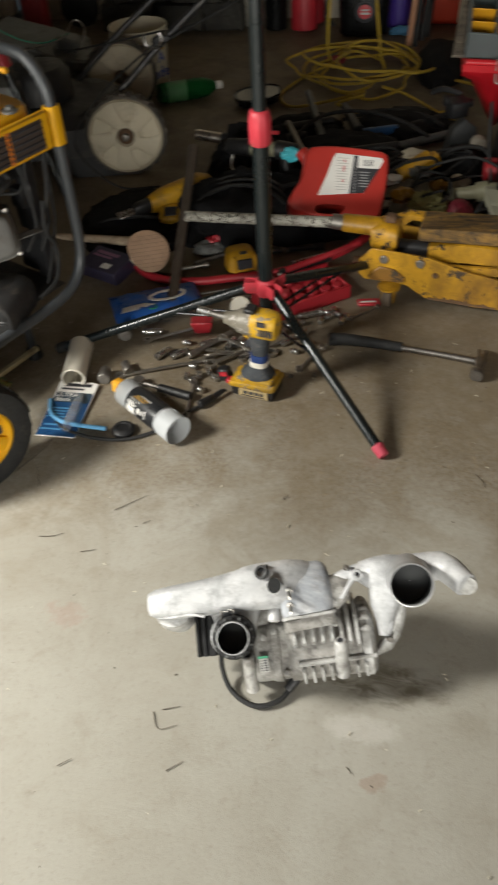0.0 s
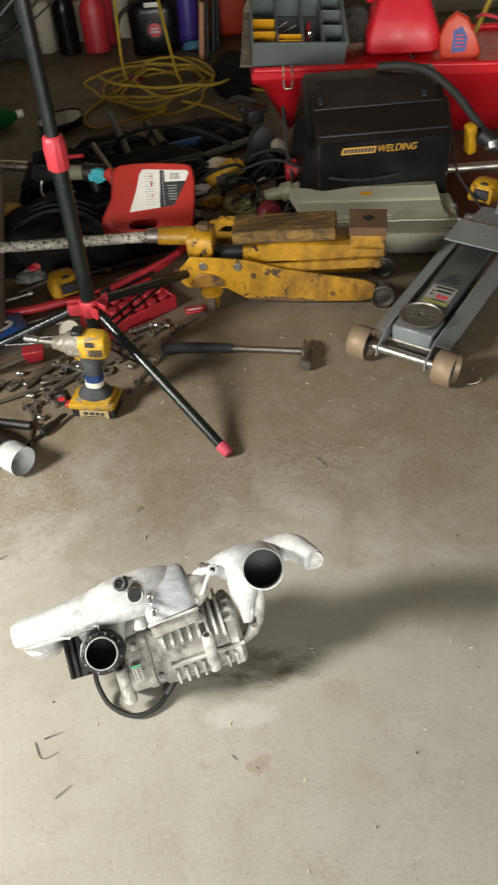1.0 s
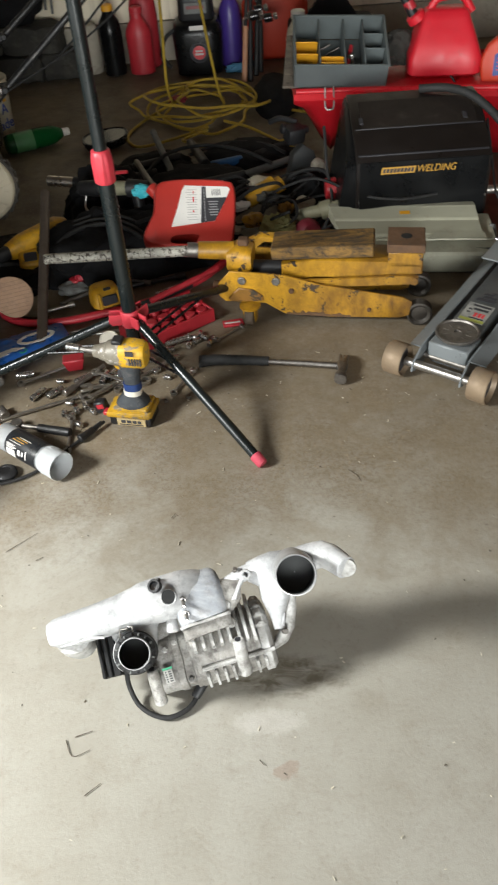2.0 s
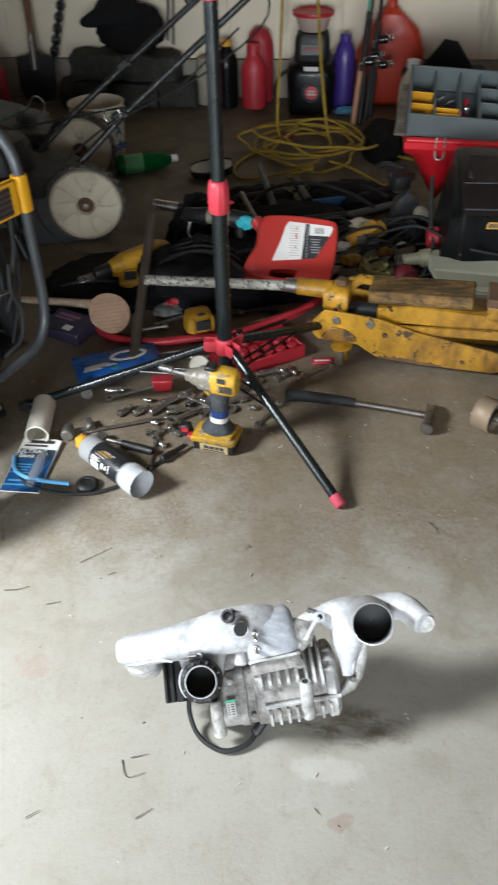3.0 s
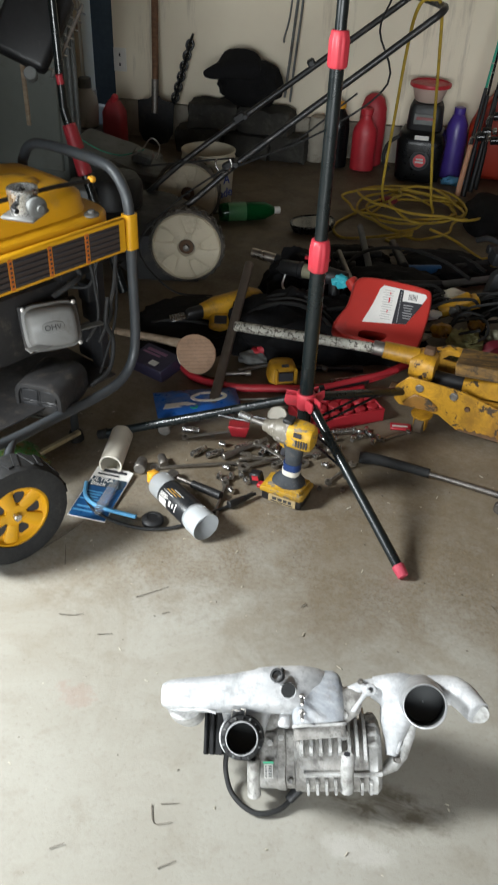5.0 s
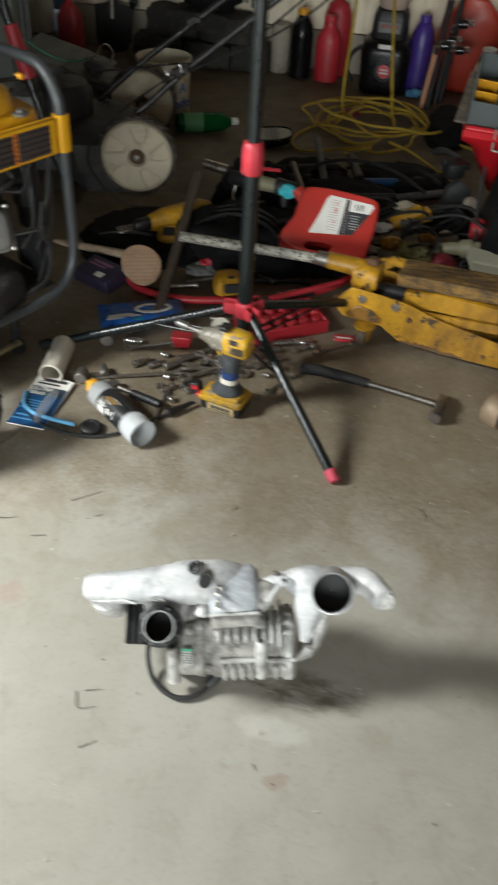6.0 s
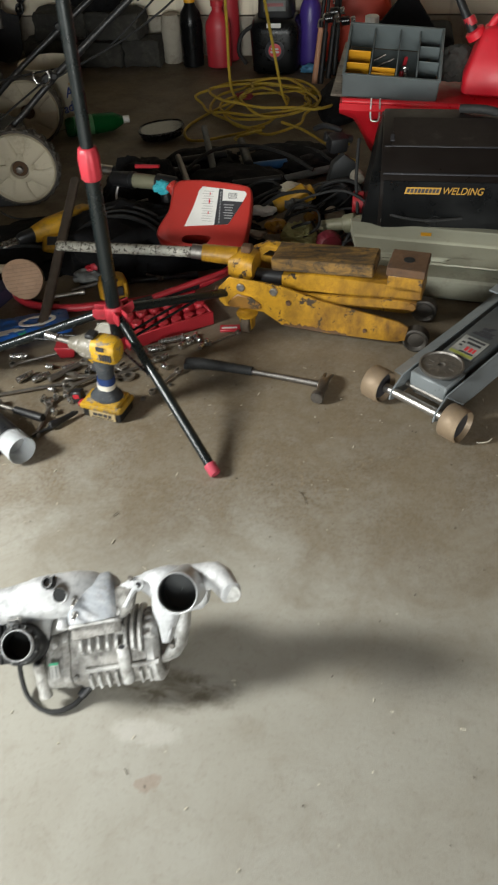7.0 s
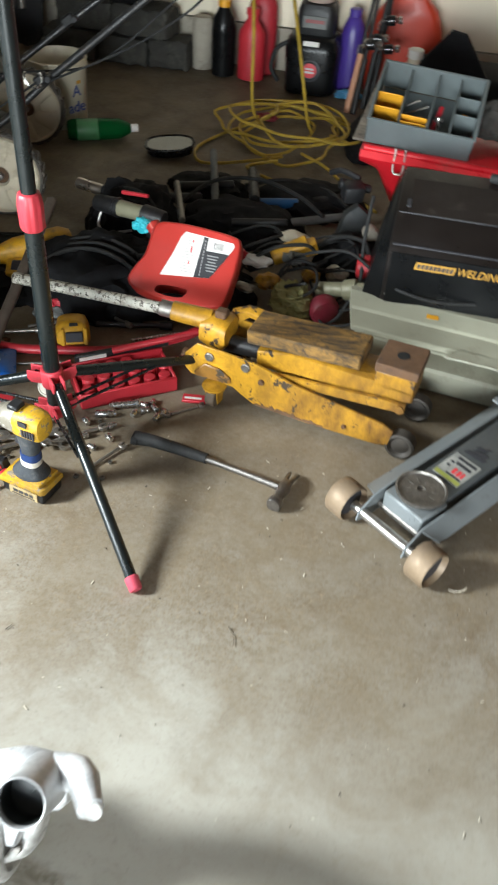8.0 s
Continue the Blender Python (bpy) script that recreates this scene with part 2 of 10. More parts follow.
def concrete():
    k = Nodes("garage_concrete")
    x, y = k.n("ShaderNodeSeparateXYZ", Vector=k.c).outputs[0:2]
    big, mid = k.noise(1.1, 5, 0.55, warp=0.3), k.noise(5.0, 8, 0.66, warp=0.6)
    small, fine, grit = k.noise(26, 8, 0.74), k.noise(95, 5, 0.75), k.noise(360, 3, 0.7)
    col = k.ramp(big, [(0.3, (0.335, 0.316, 0.265)), (0.7, (0.4, 0.385, 0.34))])
    # trodden, thinly soiled patches and a faint cloudiness
    col = k.mix(k.ramp(mid, [(0.45, 0.0), (0.7, 0.34)]), col, (0.24, 0.21, 0.16))
    col = k.mix(k.ramp(k.noise(13, 7, 0.7, warp=0.5), [(0.53, 0.0), (0.7, 0.3)]), col, (0.21, 0.175, 0.12))
    col = k.mix(k.ramp(grit, [(0.6, 0.0), (0.72, 0.18)]), col, (0.5, 0.48, 0.43))
    col = k.mix(k.ramp(fine, [(0.3, 0.26), (0.46, 0.0)]), col, (0.16, 0.135, 0.1))
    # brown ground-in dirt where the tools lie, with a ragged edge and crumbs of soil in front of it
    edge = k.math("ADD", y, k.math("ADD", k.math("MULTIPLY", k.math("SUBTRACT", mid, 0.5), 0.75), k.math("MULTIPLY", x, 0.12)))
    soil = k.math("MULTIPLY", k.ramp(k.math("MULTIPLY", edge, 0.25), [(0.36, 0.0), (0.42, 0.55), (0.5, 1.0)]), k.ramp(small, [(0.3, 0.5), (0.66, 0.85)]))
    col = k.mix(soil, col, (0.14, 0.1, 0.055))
    # dimness of the rear painted into the colour: blotched dark brown, deepening with y
    rear_shade = k.math("MULTIPLY", k.ramp(k.math("MULTIPLY", edge, 0.2), [(0.45, 0.0), (0.64, 0.75)]), k.ramp(mid, [(0.36, 0.45), (0.56, 1.0)]))
    col = k.mix(rear_shade, col, (0.06, 0.046, 0.033))
    belt = k.math("MULTIPLY", k.ramp(k.math("MULTIPLY", y, 0.25), [(0.35, 0.0), (0.43, 1.0), (0.56, 0.6)]), k.math("MULTIPLY", k.ramp(k.noise(90, 8, 0.86), [(0.46, 0.0), (0.58, 0.65)]), k.ramp(mid, [(0.36, 0.4), (0.56, 1.0)])))
    col = k.mix(belt, col, (0.135, 0.092, 0.05))
    col = k.mix(k.math("MULTIPLY", belt, k.ramp(fine, [(0.52, 0.0), (0.6, 0.8)])), col, (0.4, 0.33, 0.22))
    # rust-pink blots, an oily patch and a scraped pale patch

    def blot(cx, cy, rx, ry, ragged=0.5):
        dx = k.math("MULTIPLY", k.math("SUBTRACT", x, cx), 1 / rx)
        dy = k.math("MULTIPLY", k.math("SUBTRACT", y, cy), 1 / ry)
        d = k.math("ADD", k.math("MULTIPLY", dx, dx), k.math("MULTIPLY", dy, dy))
        return k.ramp(k.math("ADD", d, k.math("MULTIPLY", k.math("SUBTRACT", small, 0.5), ragged * 4)), [(0.3, 1.0), (1.0, 0.0)])

    col = k.mix(k.math("MULTIPLY", blot(-0.385, 1.26, 0.05, 0.03, 1.6), 0.3), col, (0.33, 0.2, 0.16))
    col = k.mix(k.math("MULTIPLY", blot(0.215, 1.01, 0.024, 0.016, 1.8), 0.38), col, (0.26, 0.16, 0.11))
    oil = k.math("MULTIPLY", blot(0.215, 1.19, 0.14, 0.05, 0.5), k.ramp(k.noise(30, 5, 0.6, stretch=(0.6, 1.6, 1), warp=0.8), [(0.38, 0.1), (0.62, 0.85)]))
    col = k.mix(oil, col, (0.1, 0.08, 0.05))
    col = k.mix(k.math("MULTIPLY", blot(0.19, 1.1, 0.07, 0.03, 0.7), 0.4), col, (0.55, 0.53, 0.49))
    pits = k.math("MULTIPLY", k.ramp(k.noise(85, 6, 0.75), [(0.3, 1.0), (0.37, 0.0)]), k.ramp(k.noise(5, 4, 0.6), [(0.45, 0.05), (0.65, 0.7)]))
    col = k.mix(pits, col, (0.1, 0.075, 0.05))
    dust = k.math("MULTIPLY", k.ramp(k.noise(4.5, 9, 0.74, warp=0.8), [(0.42, 0.0), (0.64, 0.5)]), k.ramp(k.math("MULTIPLY", y, 0.25), [(0.3, 0.15), (0.4, 1.0)]))
    col = k.mix(dust, col, (0.2, 0.155, 0.095))
    rough = k.ramp(k.noise(7, 7, 0.7), [(0.3, 0.46), (0.7, 0.75)])
    k.bump(k.mix(0.35, fine, k.mix(0.5, grit, small)), 0.22, 0.004)
    return k.out(Base_Color=col, Roughness=rough, Specular_IOR_Level=0.35)


def cast(name, deep, base, light, smear, smear_amount, metal=0.15, scale=11, rough=(0.45, 0.68)):
    """Chalky cast aluminium, oxidised in patches, with dark smears in its grain."""
    k = Nodes(name)
    broad, mid, fine = k.noise(scale, 7, 0.65, warp=0.5), k.noise(scale * 3.6, 7, 0.74), k.noise(420, 3, 0.7)
    col = k.ramp(broad, [(0.3, deep), (0.47, base), (0.64, light)])
    col = k.mix(k.ramp(mid, [(0.48, 0.0), (0.66, smear_amount)]), col, smear)
    col = k.mix(0.1, col, k.mix(fine, (0.3, 0.3, 0.3), (0.8, 0.8, 0.8)))
    k.bump(k.mix(0.4, fine, mid), 0.35, 0.0014)
    return k.out(Base_Color=col, Roughness=k.ramp(mid, [(0.3, rough[0]), (0.7, rough[1])]), Metallic=metal)


def plaster():
    k = Nodes("painted_wall")
    broad, drip, fine = k.noise(1.3, 6, 0.6), k.noise(3.2, 8, 0.7, stretch=(2.2, 2.2, 0.25)), k.noise(90, 4, 0.6)
    col = k.ramp(broad, [(0.3, (0.74, 0.65, 0.5)), (0.65, (0.84, 0.76, 0.6))])
    col = k.mix(k.ramp(drip, [(0.56, 0.0), (0.72, 0.6)]), col, (0.2, 0.15, 0.1))
    col = k.mix(k.ramp(k.noise(14, 8, 0.75), [(0.66, 0.0), (0.76, 0.5)]), col, (0.16, 0.12, 0.09))
    k.bump(fine, 0.12, 0.002)
    return k.out(Base_Color=col, Roughness=0.75)


def wood(name, a, b, scale=30, dirty=0.4):
    k = Nodes(name)
    g = k.noise(scale, 7, 0.65, stretch=(0.18, 1.0, 1.0), warp=0.6)
    col = k.ramp(g, [(0.36, a), (0.64, b)])
    col = k.mix(k.ramp(k.noise(9, 7, 0.7), [(0.5, 0.0), (0.7, dirty)]), col, (0.05, 0.035, 0.025))
    col = k.mix(k.ramp(k.noise(55, 8, 0.8), [(0.5, 0.0), (0.62, dirty)]), col, (0.025, 0.017, 0.012))
    k.bump(g, 0.35, 0.002)
    return k.out(Base_Color=col, Roughness=0.75)


def metal(name, color, rough=0.3, vary=0.3, dirt=0.25):
    k = Nodes(name)
    m = k.noise(70, 7, 0.7)
    col = k.ramp(m, [(0.35, tuple(c * (1 - vary) for c in color)), (0.65, color)])
    col = k.mix(k.ramp(k.noise(45, 8, 0.75), [(0.55, 0.0), (0.72, dirt)]), col, (0.09, 0.065, 0.045))
    return k.out(Base_Color=col, Roughness=k.ramp(k.noise(120, 5, 0.7), [(0.3, max(0.05, rough - 0.04)), (0.7, rough + 0.1)]), Metallic=0.95)


def clear_plastic(name, color, alpha=0.55, rough=0.3):
    k = Nodes(name)
    k.out(Base_Color=color, Roughness=rough, Transmission_Weight=alpha, IOR=1.2)
    return k.mat


M_floor, M_wall = concrete(), plaster()
M_cast = cast("cast_aluminium", (0.29, 0.295, 0.3), (0.5, 0.505, 0.51), (0.66, 0.66, 0.655), (0.2, 0.2, 0.205), 0.6)
M_castd = cast("cast_aluminium_stained", (0.22, 0.21, 0.19), (0.47, 0.465, 0.445), (0.66, 0.655, 0.64), (0.13, 0.115, 0.095), 0.7, 0.2, 17)
M_castblue = cast("cast_aluminium_smudged", (0.13, 0.15, 0.18), (0.34, 0.36, 0.39), (0.6, 0.605, 0.61), (0.17, 0.16, 0.15), 0.6, 0.2, 13)
M_castmouth = cast("machined_mouth", (0.3, 0.305, 0.31), (0.42, 0.425, 0.43), (0.5, 0.505, 0.51), (0.2, 0.2, 0.2), 0.4, 0.5, 14, (0.35, 0.5))
# near-black colours that put the shade inside bores and holes into the material
M_bore = plain("shaded_bore", (0.012, 0.0125, 0.0125), 0.7, 0, 0.3, 60, 0.1, spec=0.3)
M_inlet = plain("shaded_inlet_wall", (0.016, 0.018, 0.0175), 0.45, 0.2, 0.35, 30, 0.1, 0.2, (0.02, 0.02, 0.018))
M_castdark = cast("cast_aluminium_grimy_dark", (0.09, 0.08, 0.067), (0.26, 0.245, 0.22), (0.48, 0.47, 0.44), (0.07, 0.06, 0.05), 0.8, 0.2, 19)
M_footing = plain("rough_concrete", (0.42, 0.38, 0.31), 0.85, 0, 0.3, 18, 0.5, 0.35)
M_black = plain("black_plastic", (0.012, 0.012, 0.013), 0.48, 0, 0.3, 60, 0.2, 0.1, (0.06, 0.055, 0.048))
M_blackgloss = plain("black_enamel", (0.009, 0.009, 0.01), 0.25, 0, 0.2, 60, 0.05, 0.12, (0.06, 0.055, 0.05))
M_rubber = plain("rubber", (0.014, 0.014, 0.014), 0.72, 0, 0.3, 80, 0.4, 0.18, (0.07, 0.062, 0.05))
M_cloth = plain("black_cloth", (0.0085, 0.0085, 0.0095), 0.95, 0, 0.35, 70, 0.5, 0.08, (0.03, 0.027, 0.024), spec=0.25)
M_pole = plain("black_tube", (0.006, 0.009, 0.0095), 0.27, 0.0, 0.06, 6, 0.0, 0.0)
M_redp = plain("red_plastic", (0.46, 0.024, 0.036), 0.42, 0, 0.16, 50, 0.1, 0.08)
M_pink = plain("faded_red_plastic", (0.46, 0.034, 0.05), 0.45, 0, 0.16, 50, 0.1, 0.1)
M_jug = plain("oil_jug_plastic", (0.46, 0.035, 0.026), 0.4, 0, 0.15, 24, 0.08, 0.1)
M_gas = plain("fuel_can_plastic", (0.62, 0.015, 0.03), 0.4, 0, 0.14, 20, 0.08, 0.06)
M_hull = plain("red_hull_plastic", (0.6, 0.012, 0.022), 0.38, 0, 0.16, 14, 0.08, 0.16, (0.16, 0.09, 0.06))
M_jackyellow = worn("jack_yellow_paint", (0.53, 0.275, 0.013), (0.03, 0.019, 0.012), 0.27, 17, under_metal=0.1, soot=(0.075, 0.032, 0.01), soot_amount=0.95, soot_from=0.445)
M_yellow = plain("tool_yellow", (0.55, 0.29, 0.01), 0.5, 0, 0.25, 45, 0.15, 0.42, (0.11, 0.08, 0.04))
M_tank = plain("tank_yellow", (0.64, 0.325, 0.006), 0.4, 0, 0.14, 14, 0.06, 0.2, (0.33, 0.22, 0.09))
M_rust = plain("rusty_steel", (0.115, 0.06, 0.028), 0.78, 0.1, 0.45, 60, 0.5, 0.35, (0.05, 0.035, 0.03))
M_bar = plain("brown_steel_bar", (0.125, 0.1, 0.082), 0.5, 0.45, 0.35, 50, 0.25, 0.3)
M_steel = metal("tool_steel", (0.5, 0.475, 0.44), 0.36)
M_chrome = metal("chrome", (0.6, 0.59, 0.57), 0.24, 0.25, 0.3)
M_dull = metal("dull_steel", (0.3, 0.28, 0.255), 0.5, 0.35, 0.5)
M_gjack = plain("grey_jack_enamel", (0.17, 0.185, 0.19), 0.36, 0.1, 0.15, 20, 0.06, 0.18, (0.08, 0.07, 0.06))
M_roller = plain("rusty_roller", (0.26, 0.19, 0.12), 0.55, 0.3, 0.35, 40, 0.2, 0.5, (0.2, 0.15, 0.11))
M_wood = wood("greasy_wood", (0.02, 0.012, 0.005), (0.25, 0.135, 0.026), 46, 0.85)
M_handle = wood("ash_handle", (0.13, 0.065, 0.035), (0.24, 0.12, 0.06), 40, 0.4)
M_stick = wood("pale_wood", (0.34, 0.25, 0.17), (0.5, 0.4, 0.29), 40, 0.3)
M_tan = plain("sage_plastic", (0.328, 0.322, 0.244), 0.5, 0, 0.16, 14, 0.12, 0.25, (0.14, 0.12, 0.09))
M_traygrey = plain("slate_plastic", (0.12, 0.14, 0.142), 0.5, 0, 0.14, 30, 0.1, 0.15)
M_cord = plain("yellow_cord", (0.44, 0.3, 0.03), 0.6, 0, 0.25, 60, 0.2, 0.4, (0.14, 0.1, 0.05))
M_white = plain("white_label", (0.72, 0.7, 0.66), 0.55, 0, 0.08, 60, 0.05, 0.1, (0.35, 0.3, 0.25))
M_cream = plain("cream_plastic", (0.58, 0.53, 0.41), 0.5, 0, 0.12, 16, 0.1, 0.22, (0.22, 0.17, 0.12))
M_pvc = plain("pvc", (0.66, 0.62, 0.53), 0.42, 0, 0.1, 30, 0.06, 0.18, (0.3, 0.25, 0.18))
M_hub = plain("mower_wheel_plastic", (0.52, 0.46, 0.34), 0.6, 0, 0.2, 14, 0.15, 0.28, (0.2, 0.16, 0.11))
M_blue = plain("blue_film", (0.02, 0.11, 0.42), 0.32, 0, 0.25, 40, 0.3, 0.0)
M_ltblue = plain("light_blue_plastic", (0.12, 0.36, 0.62), 0.45, 0, 0.15, 40, 0.15, 0.1)
M_teal = plain("teal_nitrile", (0.05, 0.42, 0.5), 0.5, 0, 0.15, 40, 0.3, 0.0)
M_print = plain("dark_ink", (0.03, 0.03, 0.035), 0.5, 0, 0.1, 60, 0.02)
M_redink = plain("red_ink", (0.55, 0.03, 0.04), 0.5, 0, 0.1, 60, 0.02)
M_greenink = plain("green_ink", (0.03, 0.4, 0.2), 0.5, 0, 0.1, 60, 0.02)
M_blueink = plain("blue_ink", (0.03, 0.06, 0.25), 0.5, 0, 0.1, 60, 0.02)
M_gold = plain("amber_ink", (0.5, 0.27, 0.03), 0.5, 0, 0.12, 60, 0.02, 0.15)
M_orange = plain("orange_plastic", (0.52, 0.04, 0.012), 0.42, 0, 0.14, 20, 0.08, 0.08)
M_yelbin = plain("amber_bin_plastic", (0.75, 0.36, 0.02), 0.45, 0, 0.12, 40, 0.06, 0.05)
M_purple = plain("purple_plastic", (0.065, 0.035, 0.26), 0.38, 0, 0.14, 30, 0.06, 0.06)
M_green = clear_plastic("green_bottle_plastic", (0.012, 0.12, 0.03), 0.5, 0.12)
M_frost = clear_plastic("frosted_plastic", (0.55, 0.57, 0.58), 0.45, 0.5)
M_capfrost = clear_plastic("milky_cap", (0.6, 0.62, 0.63), 0.35, 0.4)
M_valve = plain("grey_cover_paint", (0.15, 0.148, 0.14), 0.5, 0.1, 0.15, 40, 0.06, 0.2)
M_muff = plain("sooty_canister", (0.028, 0.027, 0.027), 0.5, 0.3, 0.25, 40, 0.15, 0.3, (0.12, 0.1, 0.08))
M_sole = plain("tan_sole", (0.32, 0.2, 0.125), 0.75, 0, 0.25, 60, 0.5, 0.35, (0.15, 0.1, 0.07))
M_soleline = plain("sole_groove", (0.24, 0.15, 0.095), 0.85, 0, 0.3, 60, 0.4)
M_greymetal = plain("dusty_grey_metal", (0.176, 0.182, 0.176), 0.6, 0.3, 0.3, 20, 0.3, 0.45, (0.07, 0.06, 0.05))
M_cab = plain("dull_green_grey_cabinet", (0.204, 0.221, 0.204), 0.5, 0.2, 0.15, 8, 0.1, 0.2)
M_stone = plain("dark_block", (0.04, 0.038, 0.033), 0.9, 0, 0.6, 24, 0.9, 0.35, (0.11, 0.105, 0.085))
M_twine = plain("straw_twine", (0.34, 0.33, 0.14), 0.8, 0, 0.3, 60, 0.4)
M_olive = plain("olive_enamel", (0.24, 0.23, 0.15), 0.5, 0.1, 0.2, 40, 0.2, 0.2)
M_dirt = plain("dry_dirt", (0.1, 0.08, 0.06), 0.9, 0, 0.4, 60, 0.5)
M_straw = plain("pale_straw", (0.58, 0.53, 0.42), 0.7, 0, 0.2, 60, 0.1)
M_ground = plain("outside_gravel", (0.26, 0.24, 0.21), 0.9, 0, 0.3, 4, 0.6, 0.2)
M_copper = plain("salmon_grip", (0.56, 0.29, 0.17), 0.55, 0, 0.15, 40, 0.2)
M_greenrod = plain("green_blank", (0.05, 0.36, 0.24), 0.35, 0, 0.12, 40, 0.05)
M_mirror = metal("mirror_glass", (0.17, 0.17, 0.165), 0.08, 0.1, 0.5)
M_wrench = worn("scuffed_tool_yellow", (0.54, 0.31, 0.012), (0.15, 0.12, 0.08), 0.42, 50, rough=0.5, under_metal=0.0, soot=(0.12, 0.09, 0.05), soot_amount=0.8)
M_hammer = metal("oiled_hammer_steel", (0.27, 0.25, 0.23), 0.38, 0.35, 0.55)
M_label = plain("black_label", (0.014, 0.015, 0.017), 0.35, 0, 0.2, 60, 0.03)
M_tyre = plain("worn_grey_tyre", (0.06, 0.055, 0.048), 0.85, 0, 0.4, 40, 0.5, 0.6, (0.16, 0.13, 0.1))
M_boot = plain("boot_rubber", (0.007, 0.007, 0.0075), 0.55, 0, 0.3, 60, 0.2, 0.1)
M_foot = plain("pink_rubber", (0.55, 0.07, 0.11), 0.55, 0, 0.15, 50, 0.1)
M_enamel = plain("clean_black_enamel", (0.005, 0.0053, 0.0057), 0.3, 0, 0.15, 8, 0.02, spec=0.22)
# ---- the garage ----
def wall(name, x0, x1, y0, y1, z0, z1, material, label, cat="wall"):
    bm = B()
    box(bm, (x1 - x0, y1 - y0, z1 - z0), pose((x0 + x1) / 2, (y0 + y1) / 2, z0))
    return single(name, bm, material, (x0, y0, z0), label, cat, kind="structure")


def build_floor():
    bm = B()
    n = 60
    grid = [[bm.verts.new((-2.75 + 5.55 * i / n, -2.35 + 7.4 * j / n, 0.0012 * noise.noise(Vector((i * 0.3, j * 0.3, 0))) - 0.0012)) for j in range(n + 1)] for i in range(n + 1)]
    for i in range(n):
        for j in range(n):
            if grid[i][j].co.x < -1.5 and grid[i][j].co.y < 1.5:
                continue
            bm.faces.new((grid[i][j], grid[i + 1][j], grid[i + 1][j + 1], grid[i][j + 1]))
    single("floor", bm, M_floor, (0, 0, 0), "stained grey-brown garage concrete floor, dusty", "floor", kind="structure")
    bm = B()
    for a in ((-400, -2.75, -400, 400), (-2.75, -1.42, -2.35, 1.55), (2.8, 400, -400, 400), (-2.75, 2.8, -400, -2.35), (-2.75, 2.8, 5.05, 400)):
        vs = [bm.verts.new(p) for p in ((a[0], a[2], -0.03), (a[1], a[2], -0.03), (a[1], a[3], -0.03), (a[0], a[3], -0.03))]
        bm.faces.new(vs)
    single("ground", bm, M_ground, (0, 0, 0), "pale gravel yard outside the garage", "ground", kind="structure")


build_floor()
WY = 4.98
# back wall: boards above a concrete footing, with a dark doorway
wall("wall_back", -1.758, 2.8, WY, WY + 0.14, 0.196, 2.5, M_wall, "cream painted garage back wall with stains")
wall("wall_back_end", -2.75, -1.943, WY, WY + 0.14, 0.196, 2.5, M_wall, "cream painted wall beside the dark doorway")
wall("footing", -1.758, 2.8, WY - 0.012, WY + 0.15, 0, 0.19, M_footing, "grimy concrete footing under the back wall")
wall("footing_end", -2.75, -1.943, WY - 0.012, WY + 0.15, 0, 0.19, M_footing, "grimy concrete footing under the back wall")
# added sheet, its near-black colour stands for the unlit space beyond
wall("doorway_back", -2.2, -1.5, WY + 0.6, WY + 0.66, 0, 2.5, plain("doorway_darkness", (0.03, 0.04, 0.05), 0.8), "near-black sheet standing for the unlit space behind the doorway")
wall("door_trim", -2.016, -1.95, WY - 0.03, WY - 0.001, 0.0, 2.5, M_wall, "cream door trim", "trim")
# for the unseen shell of the room, dark so that little light bounces
M_boards = wood("unseen_dark_boards", (0.09, 0.065, 0.045), (0.16, 0.12, 0.085), 12, 0.4)
wall("wall_right", 2.8, 2.94, -2.35, 5.12, 0, 2.5, M_boards, "unseen side wall of dark boards")
# hidden from view; its cream colour is chosen to reflect fill light
wall("wall_left", -2.89, -2.75, 1.64, 5.12, 0, 2.5, M_wall, "unseen side wall, cream to bounce light to the back")
# added out of view: keeps the side-door lamp off the rear left
wall("wall_light_block", -2.89, -1.24, 1.5, 1.64, 0, 2.5, M_boards, "unseen board stub, added to block the side-door light")
wall("wall_left_near", -1.5, -1.36, -2.35, -0.7, 0, 2.5, M_boards, "unseen side wall of dark boards")
wall("door_header", -1.5, -1.36, -0.7, 1.5, 2.15, 2.5, M_boards, "unseen dark header over the open side door", "wall")
wall("wall_front", 2.3, 2.94, -2.49, -2.35, 0, 2.5, M_boards, "unseen front wall of dark boards")
wall("wall_front_header", -1.5, 2.3, -2.49, -2.35, 2.1, 2.5, M_boards, "unseen dark header over the front door")
wall("ceiling", -2.89, 2.94, -2.49, 5.12, 2.5, 2.62, M_boards, "unseen garage ceiling of dark boards", "ceiling")


def build_outlet():
    o = thing("wall_outlet", (-1.722, WY, 0.40), "white wall outlet plate with dark slots", "outlet")
    bm = B()
    box(bm, (0.074, 0.12, 0.007), axes((-1.722, WY, 0.40), (1, 0, 0), (0, -1, 0)), 0.002)
    part("plate", bm, M_white, o)
    for z in (0.425, 0.375):
        bm = B()
        box(bm, (0.009, 0.016, 0.002), axes((-1.722, WY - 0.0065, z), (1, 0, 0), (0, -1, 0)))
        part("socket_slot", bm, M_print, o)


build_outlet()

